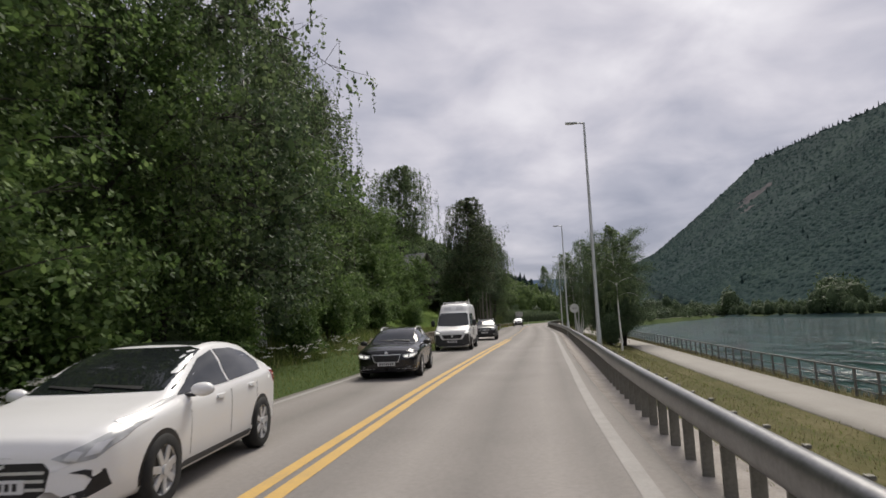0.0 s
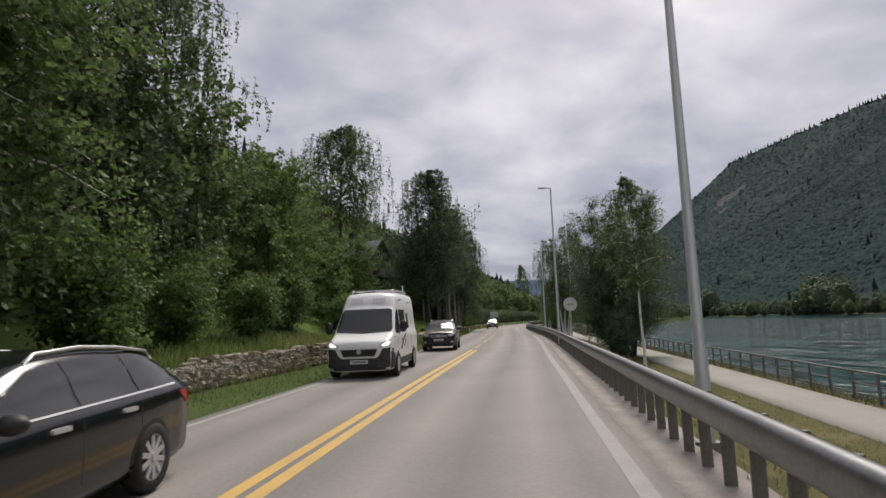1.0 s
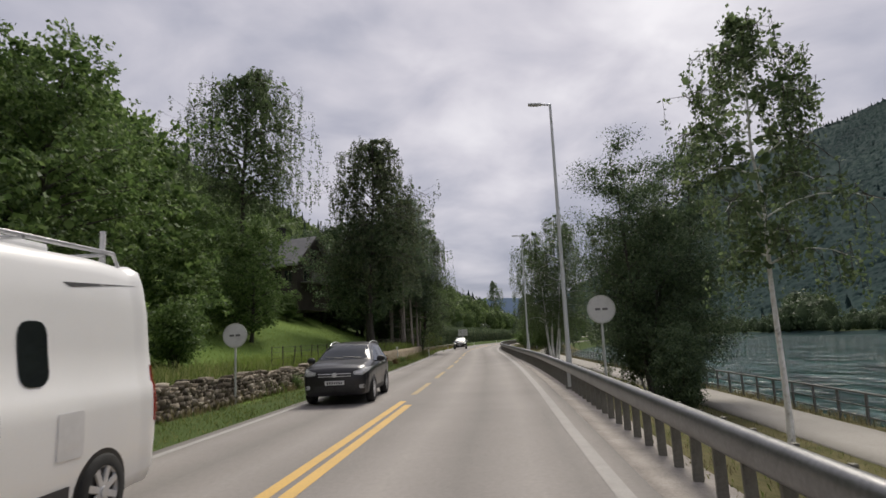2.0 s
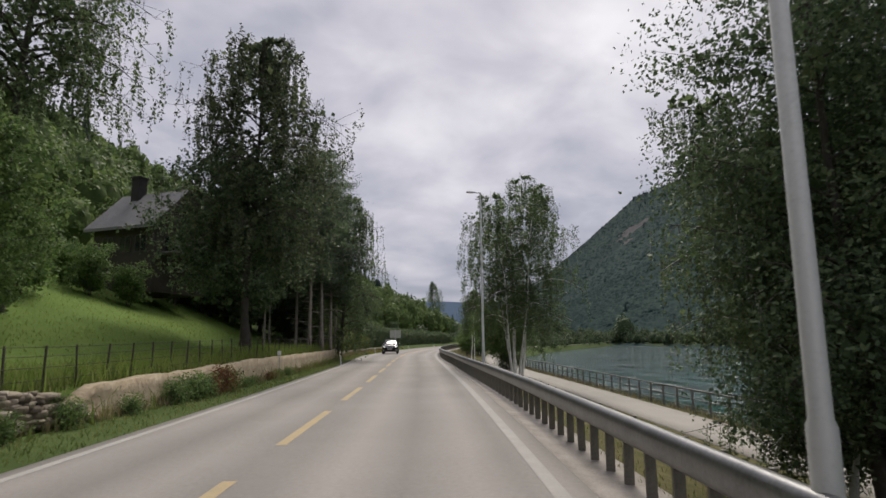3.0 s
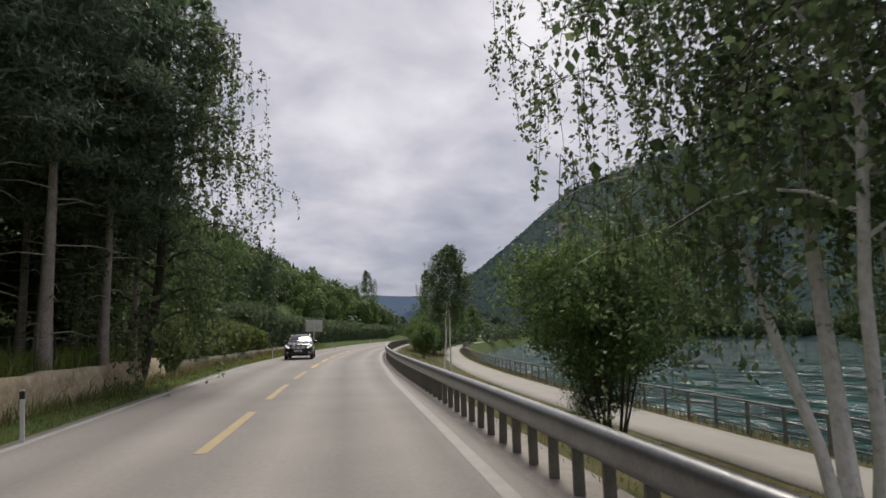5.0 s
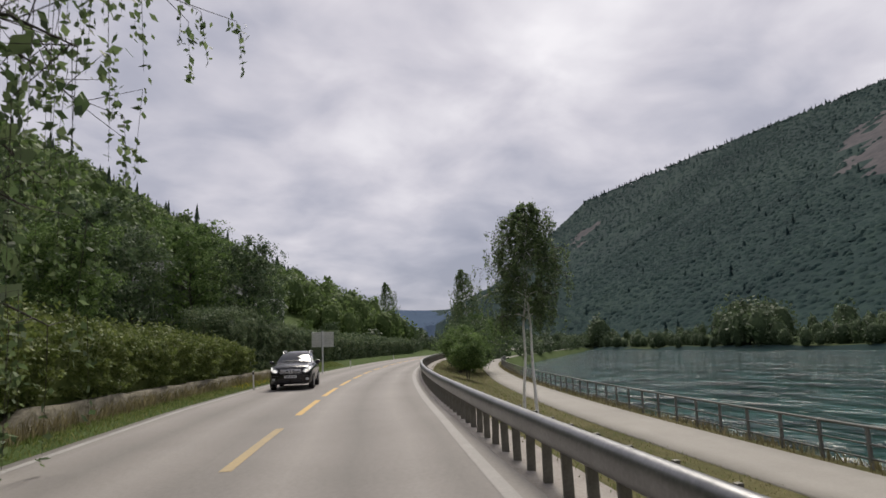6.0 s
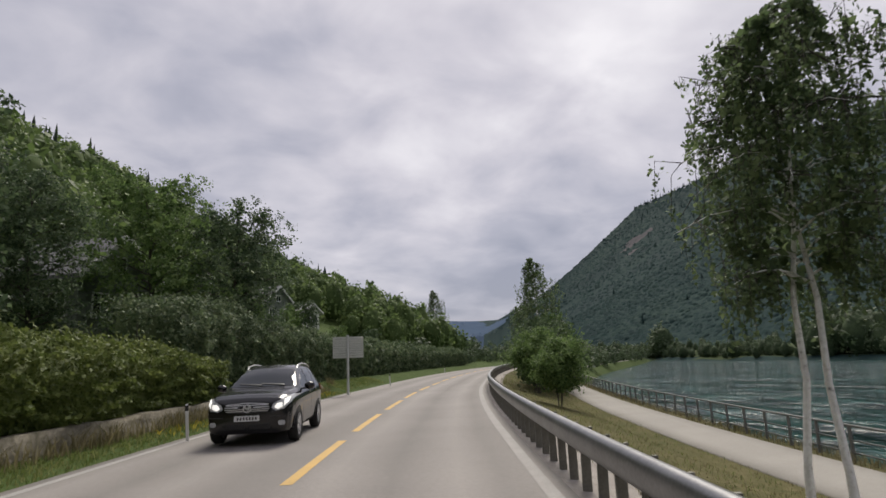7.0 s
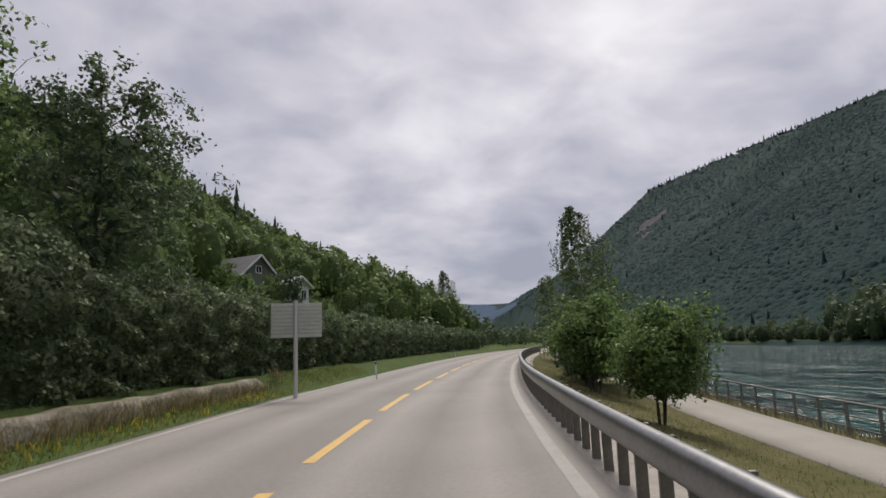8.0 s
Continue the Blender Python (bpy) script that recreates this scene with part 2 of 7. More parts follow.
STONE = material("field_stone", [(0.075, 0.06, 0.043), (0.2, 0.165, 0.12), (0.4, 0.35, 0.28)], scale=3.5, second=18, rough=0.9, bump=0.5, bump_scale=25, island=0.55)
MORTAR = material("mortared_wall_face", [(0.12, 0.085, 0.05), (0.32, 0.255, 0.17), (0.44, 0.365, 0.26), (0.54, 0.46, 0.35)], scale=1.3, second=6, rough=0.95, bump=0.9, bump_scale=9)
CONCRETE = material("weathered_concrete", [(0.07, 0.072, 0.045), (0.21, 0.19, 0.145), (0.38, 0.35, 0.29)], scale=1.6, second=8, rough=0.95, bump=0.9, bump_scale=9, spec=0.15)


def water_material():
    """Dark green river water under a steady breeze: long swell, short chop and fine ripples."""
    mat = bpy.data.materials.new("river_water")
    mat.use_nodes = True
    nt = mat.node_tree
    n, l = nt.nodes.new, nt.links.new
    b = nt.nodes["Principled BSDF"]
    b.inputs["Roughness"].default_value = 0.1
    b.inputs["Specular IOR Level"].default_value = 0.19
    b.inputs["IOR"].default_value = 1.33
    tc, mp = n("ShaderNodeTexCoord"), n("ShaderNodeMapping")
    l(tc.outputs["Object"], mp.inputs[0])
    mp.inputs["Scale"].default_value = (1.0, 0.5, 1.0)
    mp.inputs["Rotation"].default_value = (0, 0, radians(70))
    total = None
    for s, d, high in ((0.11, 3.0, 2.6), (0.42, 3.0, 1.15), (1.5, 4.0, 0.3)):
        tex = n("ShaderNodeTexNoise")
        tex.inputs["Scale"].default_value, tex.inputs["Detail"].default_value, tex.inputs["Distortion"].default_value = s, d, 0.5
        l(mp.outputs[0], tex.inputs["Vector"])
        add = n("ShaderNodeMath")
        add.operation = "MULTIPLY_ADD"
        add.inputs[1].default_value, add.inputs[2].default_value = high, 0.0
        l(tex.outputs["Fac"], add.inputs[0])
        if total is not None:
            l(total, add.inputs[2])
        total = add.outputs[0]
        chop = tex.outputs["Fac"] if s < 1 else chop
    bump = n("ShaderNodeBump")
    bump.inputs["Strength"].default_value, bump.inputs["Distance"].default_value = 1.0, 1.0
    l(total, bump.inputs["Height"])
    l(bump.outputs[0], b.inputs["Normal"])
    # Dark troughs and pale crests put into the colour, as wave shade and sheen.
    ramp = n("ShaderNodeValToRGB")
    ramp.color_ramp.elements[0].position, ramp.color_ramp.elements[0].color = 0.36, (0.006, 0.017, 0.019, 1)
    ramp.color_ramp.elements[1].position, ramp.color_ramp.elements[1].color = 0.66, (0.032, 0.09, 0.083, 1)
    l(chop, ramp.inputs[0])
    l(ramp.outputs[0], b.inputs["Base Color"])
    return mat


WATER = water_material()

# ---------------------------------------------------------------- mesh helpers


def mesh_of(name, verts, quads=None, tris=None, smooth=False):
    """A mesh from arrays of vertices and of quads or triangles."""
    me = bpy.data.meshes.new(name)
    verts = np.asarray(verts, np.float32).reshape(-1, 3)
    loops, starts, at = [], [], 0
    for faces, k in ((quads, 4), (tris, 3)):
        if faces is not None and len(faces):
            f = np.asarray(faces, np.int32).reshape(-1, k)
            loops.append(f.ravel())
            starts.append(at + k * np.arange(len(f), dtype=np.int32))
            at += f.size
    loops, starts = np.concatenate(loops), np.concatenate(starts)
    me.vertices.add(len(verts))
    me.vertices.foreach_set("co", verts.ravel())
    me.loops.add(len(loops))
    me.loops.foreach_set("vertex_index", loops)
    me.polygons.add(len(starts))
    me.polygons.foreach_set("loop_start", starts)
    if smooth:
        me.polygons.foreach_set("use_smooth", np.ones(len(starts), bool))
    me.update(calc_edges=True)
    me.validate()
    return me


def thing(name, label, category, group="", kind="", at=None):
    """An Empty that carries the parts of one thing."""
    ob = tagged(new(name), label, category, group, kind)
    if at is not None:
        ob.matrix_basis = at
    return ob


def part_mesh(name, me, mat, parent=None, label="", kind=""):
    ob = new(name, me)
    if mat is not None:
        me.materials.clear()
        me.materials.append(mat)
    if parent is not None:
        ob.parent = parent
    return tagged(ob, label, kind=kind)


def part(name, bm, mat, parent=None, label="", smooth=False):
    me = bpy.data.meshes.new(name)
    bm.to_mesh(me)
    bm.free()
    if smooth:
        me.polygons.foreach_set("use_smooth", np.ones(len(me.polygons), bool))
    return part_mesh(name, me, mat, parent, label)


def box(bm, size, m=Matrix(), bevel=0.0):
    made = bmesh.ops.create_cube(bm, size=1.0, matrix=m @ Matrix.Diagonal((*size, 1)))["verts"]
    if bevel:
        edges = list({e for v in made for e in v.link_edges})
        bmesh.ops.bevel(bm, geom=edges, offset=bevel, segments=2, affect="EDGES", profile=0.6)


def tube_arrays(points, radii, sides=8, start=0):
    """Rings of a tube along points."""
    pts = np.asarray(points, float)
    verts, faces = [], []
    for i, (p, r) in enumerate(zip(pts, radii)):
        d = pts[min(i + 1, len(pts) - 1)] - pts[max(i - 1, 0)]
        d /= np.linalg.norm(d) + 1e-9
        a = np.cross(d, (0.31, 0.95, 0.05) if abs(d[2]) > 0.5 else (0, 0, 1.0))
        a /= np.linalg.norm(a) + 1e-9
        b = np.cross(d, a)
        ang = np.arange(sides) * 2 * math.pi / sides
        verts.append(p + r * (np.cos(ang)[:, None] * a + np.sin(ang)[:, None] * b))
    for i in range(len(pts) - 1):
        for k in range(sides):
            q = (k + 1) % sides
            faces.append((start + i * sides + k, start + i * sides + q, start + (i + 1) * sides + q, start + (i + 1) * sides + k))
    return np.concatenate(verts), faces


def tubes(name, lines, sides=8, smooth=True):
    """One mesh of several tubes; a line is points and radii."""
    verts, faces, at = [], [], 0
    for points, radii in lines:
        v, f = tube_arrays(points, radii, sides, at)
        verts.append(v)
        faces += f
        at += len(v)
    return mesh_of(name, np.concatenate(verts), quads=faces, smooth=smooth)


# ---------------------------------------------------------------- the lie of the land
# x of the carriageway's right edge line against y, and the width to its left edge
EDGE_Y = [-200, -60, 0, 6, 13, 29, 53, 62, 85, 104, 110, 121, 129, 134, 147, 165, 182, 198, 215, 235, 260, 320, 500, 1000, 5000]
EDGE_X = [-14, -3.2, 0.98, 1.23, 1.56, 2.6, 4.42, 5.0, 6.1, 6.95, 7.35, 8.4, 9.4, 10.1, 12.4, 16.2, 20.6, 25.6, 32, 41, 54, 86, 170, 260, 500]
WIDE_Y, WIDE_X = [-200, 12, 57, 85, 100, 110, 200, 5000], [6.7, 6.7, 6.75, 6.7, 7.0, 7.35, 7.3, 7.3]
HALF_Y, HALF_X = [-200, 0, 60, 95, 108, 5000], [3.85, 3.85, 3.85, 3.6, 3.42, 3.42]


def smooth_line(ys, xs):
    """A smooth curve through stations (monotone-safe cubic)."""
    ys, xs = np.array(ys, float), np.array(xs, float)
    slope = np.gradient(xs, ys)

    def at(y):
        y = np.clip(np.asarray(y, float), ys[0], ys[-1])
        i = np.clip(np.searchsorted(ys, y) - 1, 0, len(ys) - 2)
        h = ys[i + 1] - ys[i]
        t = (y - ys[i]) / h
        return (2 * t**3 - 3 * t**2 + 1) * xs[i] + (t**3 - 2 * t**2 + t) * h * slope[i] + (3 * t**2 - 2 * t**3) * xs[i + 1] + (t**3 - t**2) * h * slope[i + 1]
    return at


edge = smooth_line(EDGE_Y, EDGE_X)


def wide(y):
    return np.interp(y, WIDE_Y, WIDE_X)


def half(y):
    return np.interp(y, HALF_Y, HALF_X)


WATER_Z, PATH_Z = -3.0, -1.2
PATH_OUT, FENCE_U, BANK_U = 8.55, 9.05, 12.0
WALL_Y, WALL_V = [-60, 20, 30, 45, 58, 66, 75, 101, 112, 125, 400], [3.2, 3.0, 2.6, 2.2, 1.9, 1.55, 1.45, 1.4, 1.5, 1.6, 1.7]
TOP_Y, TOP_Z = [-60, 24, 30, 60, 72, 100, 104, 112, 400], [0.35, 0.35, 0.7, 0.75, 0.9, 0.85, 0.72, 0.66, 0.5]


def wall_v(y):
    return np.interp(y, WALL_Y, WALL_V)


def wall_top(y):
    return np.interp(y, TOP_Y, TOP_Z)


RIDGE_Y = [-3000, 0, 900, 1500, 1960, 2060, 2400, 3000, 3600, 5000]
RIDGE_X = [1050, 1030, 980, 900, 838, 850, 858, 790, 790, 900]
RIDGE_Z = [415, 425, 441, 462, 472, 416, 342, 300, 290, 250]


def path_in(y):
    return np.interp(y, [0, 30, 60, 80, 110, 160], [6.4, 6.3, 6.4, 6.4, 6.2, 6.4])


def rough_noise(x, y, size, seed=0.0):
    """Cheap smooth waves standing in for noise over arrays."""
    x, y = x / size + seed, y / size - seed * 1.7
    return (np.sin(x * 1.7 + 1.3 * np.sin(y * 1.1)) + np.sin(y * 2.3 + 1.7 * np.sin(x * 0.9 + 1)) + 0.6 * np.sin(3.1 * x + 2.7 * y + 2 * np.sin(y * 1.9))) / 2.6


def river_far(y):
    return np.interp(y, [-3000, 0, 300, 450, 600, 720, 800, 5000], [160, 132, 132, 140, 128, 100, 40, 0]) + 4 * rough_noise(y, y * 0.3, 30, 2.0)


def land(x, y):
    """The ground's height."""
    x, y = np.asarray(x, float), np.asarray(y, float)
    e = edge(y)
    u = x - e
    v = -(u + wide(y))
    # right of the road: verge, path, bank, river bed
    right = np.interp(u, [-2, 0.9, 1.4, 5.0, 5.5, PATH_OUT + 0.4, 9.4, 11.6, 14, 20], [-0.06, -0.06, -0.12, -1.08, PATH_Z - 0.05, PATH_Z - 0.05, PATH_Z - 0.12, -2.7, -4.5, -6.0])
    far = river_far(y)
    d = x - far
    bank = np.interp(d, [-20, -6, 0, 3, 30, 110], [-6.0, -4.5, -3.0, -1.6, -0.8, 4.0])
    rx, rz = np.interp(y, RIDGE_Y, RIDGE_X), np.interp(y, RIDGE_Y, RIDGE_Z)
    foot = np.interp(y, [0, 600, 900, 3000], [260, 250, 200, 200])
    k = np.clip((x - foot) / (rx - foot), 0, 1)
    hill = rz * (0.75 * k + 0.25 * k * k) + 12 * rough_noise(x, y, 90, 1.0) * np.minimum(1, 4 * k) * (1 - k)
    hill = np.where(x > rx, rz - 0.1 * (x - rx), hill)
    bank = np.maximum(bank, np.where(x > foot, 4 + hill, -9))
    zr = np.where(x > (e + far) / 2, bank, right)
    # left: verge, retained terrace, slope up to the ridge
    w, top = wall_v(y), wall_top(y)
    s = np.maximum(v - w - 0.35, 0)
    verge = np.interp(v, [-1, 0.1, 0.8], [-0.06, -0.05, 0.02]) + np.clip(v / np.maximum(w, 0.1), 0, 1) * np.where((y > 26) & (y < 139), np.where(y > 103, 0.07, 0.05), top - 0.1)
    p = 0.139 * y - 0.990 * x
    grow = np.minimum(np.interp(s, [0, 3, 26, 262], [0, 0.35, 10.5, 160.0]), np.interp(p, [0, 14, 40, 222, 400], [0.3, 1.5, 12.0, 111.0, 117.0]))
    slope = np.where(s > 0.02, top - 0.06 + grow + np.minimum(1, s / 40) * 5 * rough_noise(x, y, 38, 3.0), verge)
    z = np.where(v > 0, slope, np.where(u > 0, zr, -0.06))
    # the valley's far end
    end = np.interp(y, [2600, 4200], [0, 262]) + 10 * rough_noise(x, y * 0 + 1, 260, 0.5) * (y > 3000)
    return np.where(y > 2600, np.maximum(z, end), z)


def cliff(x, y):
    """Bare rock high on the mountain."""
    along, across = (x + y) * 0.7071, (y - x) * 0.7071
    a = np.hypot((along - 985) / 190, (across + 15) / 85) + 0.4 * rough_noise(along * 0.4, across, 22, 2.0) + 0.25 * rough_noise(x, y, 9, 5.0) < 0.85
    b = np.hypot((x - 668) / 60, (y - 1590) / 38) + 0.35 * rough_noise(x, y, 24, 1.0) < 0.9
    c = np.hypot((x - 600) / 40, (y - 1480) / 22) + 0.4 * rough_noise(x, y, 18, 3.0) < 0.8
    return a | b | c


def steps(spec):
    """Stations from (start, stop, spacing) runs."""
    out = []
    for a, b, h in spec:
        out += list(np.arange(a, b, h))
    return np.array(out + [spec[-1][1]], float)


def build_ground():
    ys = steps([(-1800, -300, 150), (-300, -60, 30), (-60, -10, 5), (-10, 210, 1.5), (210, 400, 6), (400, 1000, 20), (1000, 2000, 40), (2000, 4400, 80)])
    us = steps([(-1500, -400, 100), (-400, -100, 12), (-100, -40, 5), (-40, -16, 1.5), (-16, -6, 0.4), (-6, 0, 1.5), (0, 14, 0.45), (14, 40, 4), (40, 120, 16), (120, 200, 5), (200, 1100, 22), (1100, 2500, 140)])
    Y, U = np.meshgrid(ys, us, indexing="ij")
    # far from the road the sheet no longer follows its bends
    fade = np.clip(1 - (np.abs(U) - 30) / 90, 0, 1)
    X = U + edge(Y) * fade
    Z = land(X, Y)
    nr, nc = Y.shape
    idx = np.arange(nr * nc).reshape(nr, nc)
    quads = np.stack([idx[:-1, :-1], idx[:-1, 1:], idx[1:, 1:], idx[1:, :-1]], -1).reshape(-1, 4)
    me = mesh_of("ground", np.stack([X, Y, Z], -1), quads=quads, smooth=True)
    ob = part_mesh("ground", me, GROUND)
    me.materials.append(HAZY_GROUND)
    cx = X.ravel()[quads].mean(1) - river_far(Y.ravel()[quads].mean(1))
    cy = Y.ravel()[quads].mean(1)
    cv = (-(U + wide(Y))).ravel()[quads].mean(1)
    me.materials.append(FAR_ROCK)
    me.materials.append(BANK_GROUND)
    cu = U.ravel()[quads].mean(1)
    me.materials.append(HAZE_BLUE)
    me.materials.append(MEADOW_TURF)
    me.materials.append(FAR_FIELD)
    field = (cx > 3) & (cx < 105) & (cy < 700) & (cy > -200)
    grassy = (cv > 1.5) & (cv < 26) & (cy > 48) & (cy < 101)
    rocky = cliff(X.ravel()[quads].mean(1), cy)
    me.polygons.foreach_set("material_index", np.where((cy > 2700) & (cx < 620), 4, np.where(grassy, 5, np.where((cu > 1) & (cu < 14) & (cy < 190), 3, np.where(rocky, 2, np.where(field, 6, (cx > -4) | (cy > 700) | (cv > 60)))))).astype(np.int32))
    tagged(ob, "grassy valley floor rising into forested slopes", "ground", kind="structure")
    me = mesh_of("river", [(-60, -1800, WATER_Z), (420, -1800, WATER_Z), (420, 1400, WATER_Z), (-60, 1400, WATER_Z)], quads=[(0, 1, 2, 3)])
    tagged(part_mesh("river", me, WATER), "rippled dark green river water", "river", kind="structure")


build_ground()


def ribbon(name, u0, u1, ys, z, mat, label, category, z1=None, thick=0.0, parent=None):
    """A strip along the road between two offsets from the right edge line (numbers or functions of y)."""
    f0, f1 = (u if callable(u) else (lambda y, u=u: u + 0 * y) for u in (u0, u1))
    ys = np.asarray(ys, float)
    n = 25 if name == "road" else 4
    rows = []
    for i in range(n):
        k = i / (n - 1)
        u = f0(ys) * (1 - k) + f1(ys) * k
        rows.append(np.stack([edge(ys) + u, ys, 0 * ys + z + ((z1 if z1 is not None else z) - z) * k], -1))
    v = np.stack(rows, 1).reshape(-1, 3)
    idx = np.arange(len(v)).reshape(len(ys), n)
    quads = np.stack([idx[:-1, :-1], idx[:-1, 1:], idx[1:, 1:], idx[1:, :-1]], -1).reshape(-1, 4).tolist()
    if thick:
        m = len(v)
        v = np.concatenate([v, v - (0, 0, thick)])
        for side in (0, n - 1):
            for i in range(len(ys) - 1):
                a, b = idx[i, side], idx[i + 1, side]
                quads.append((a, b, b + m, a + m) if side == 0 else (b, a, a + m, b + m))
    ob = part_mesh(name, mesh_of(name, v, quads=quads), mat, parent)
    lane = ob.data.attributes.new("lane", "FLOAT", "POINT")
    across = np.tile(np.linspace(0, 1, n), len(ys)).astype(np.float32)
    lane.data.foreach_set("value", np.concatenate([across, across]) if thick else across)
    return tagged(ob, label, category, kind="structure") if parent is None else ob


def build_road():
    ys = steps([(-60, 210, 1.5), (210, 420, 4)])
    ribbon("road", lambda y: -wide(y) - 0.25, 0.42, ys, 0.0, ASPHALT, "worn grey two-lane asphalt road", "road", thick=0.12)
    ribbon("gravel_shoulder", 0.42, 1.35, ys, -0.012, SHOULDER, "gritty grey roadside shoulder under the guardrail", "shoulder", z1=-0.09, thick=0.1)
    ribbon("footpath", path_in, PATH_OUT, ys, PATH_Z, PATH_MAT, "pale asphalt riverside footpath", "footpath", thick=0.1)
    sway = lambda y: np.interp(y, [10, 19, 32, 42, 96, 104, 116, 126], [0, 0.1, 0.1, 0, 0, 0.12, 0.12, 0.04])
    ribbon("edge_line", lambda y: sway(y) - 0.06, lambda y: sway(y) + 0.13, ys, 0.004, WHITE_LINE, "worn white edge line on asphalt", "road marking")
    ribbon("edge_line", lambda y: -wide(y) - 0.02, lambda y: -wide(y) + 0.13, ys, 0.004, FAINT_LINE, "worn white edge line on asphalt", "road marking")
    # double yellow at first, then one broken line beside a worn solid
    ribbon("centre_line", lambda y: -half(y) - 0.07, lambda y: -half(y) + 0.11, steps([(-60, 48, 1.5)]), 0.004, YELLOW_LINE, "worn solid yellow centre line", "road marking")
    ribbon("centre_line", lambda y: -half(y) + 0.21, lambda y: -half(y) + 0.4, steps([(-60, 47, 1.5)]), 0.004, YELLOW_LINE, "worn solid yellow centre line", "road marking")
    for y0 in [49.8 + 7.1 * i for i in range(8)] + [106.7 + 6.25 * i for i in range(15)]:
        ribbon("centre_dash", lambda y: -half(y) - 0.05, lambda y: -half(y) + 0.13, steps([(y0, y0 + 4.6, 1.0)]), 0.004, FADED_YELLOW if y0 < 104 else YELLOW_LINE, "worn yellow centre dash on asphalt", "road marking")


build_road()

# ---------------------------------------------------------------- guardrail, fence, lamps


def rail_u(y):
    return np.interp(y, [-30, 0, 10, 20, 30, 45, 60, 75, 100, 127, 300], [0.6, 0.6, 0.75, 0.95, 1.03, 0.98, 0.95, 0.75, 0.6, 0.55, 0.6])


def build_guardrail():
    """A thick rounded steel beam on close-set posts, following the road's edge."""
    rail = thing("guardrail", "galvanised steel guardrail along the road edge", "guardrail")
    ang = np.arange(20) * 2 * math.pi / 20
    flat = lambda c, p: np.sign(c) * np.abs(c) ** p
    du, dz = 0.1 * flat(np.cos(ang), 0.85), 0.6 + 0.16 * flat(np.sin(ang), 0.9)
    ys = steps([(-30, 200, 1.0), (200, 300, 2.5)])
    k = len(ang)
    v = np.stack([np.stack([edge(ys) + rail_u(ys) + a, ys, 0 * ys + z], -1) for a, z in zip(du, dz)], 1)
    idx = np.arange(v.shape[0] * k).reshape(-1, k)
    nxt = np.roll(idx, -1, 1)
    quads = np.stack([idx[:-1], nxt[:-1], nxt[1:], idx[1:]], -1).reshape(-1, 4)
    part_mesh("beam", mesh_of("beam", v.reshape(-1, 3), quads=quads, smooth=True), STEEL, rail)
    bm = bmesh.new()
    box(bm, (0.1, 0.012, 0.95), pose(0.05, 0, 0.2))
    box(bm, (0.012, 0.05, 0.95), pose(0.0, 0.02, 0.2))
    box(bm, (0.012, 0.05, 0.95), pose(0.1, 0.02, 0.2))
    proto = part("post", bm, POST_STEEL, rail)
    bm = bmesh.new()
    box(bm, (0.05, 0.05, 0.03), pose(0.13, 0.0, 0.72), 0.008)
    block = part("bracket", bm, POST_STEEL, rail)
    y, i = -12.0, 0
    while y < 196:
        slope = float(edge(y + 0.5) - edge(y - 0.5))
        m = pose(float(edge(y) + rail_u(y)) - 0.01, y, 0, 0, 0, -math.degrees(math.atan(slope)) + random.uniform(-4, 4)) @ pose(0, 0, random.uniform(-0.012, 0.012), random.uniform(-1, 1), random.uniform(-1.2, 1.2), 0)
        for src in (proto, block):
            ob = src if i == 0 else new(src.name.split(".")[0], src.data)
            ob.parent = rail
            ob.matrix_basis = m
        y += 0.74
        i += 1


def build_fence():
    """Riverside railing: posts and three rails."""
    fence = thing("riverside_railing", "grey post and rail fence beside the river path", "fence")
    ys = steps([(-20, 200, 1.4)])
    for z, r, n in ((0.86, 0.035, "top_rail"), (0.5, 0.022, "rail"), (0.2, 0.022, "rail")):
        pts = np.stack([edge(ys) + FENCE_U, ys, PATH_Z - 0.05 + z + 0 * ys], -1)
        part_mesh(n, tubes(n, [(pts, [r] * len(ys))], 6), FENCE_WOOD, fence)
    bm = bmesh.new()
    box(bm, (0.07, 0.07, 1.1), pose(0, 0, 0.33), 0.008)
    proto = part("post", bm, FENCE_WOOD, fence)
    for i, y in enumerate(ys):
        ob = proto if i == 0 else new("post", proto.data)
        ob.parent = fence
        ob.matrix_basis = pose(float(edge(y)) + FENCE_U, y, PATH_Z - 0.05, random.uniform(-1.5, 1.5), random.uniform(-1.5, 1.5), random.uniform(-5, 5))


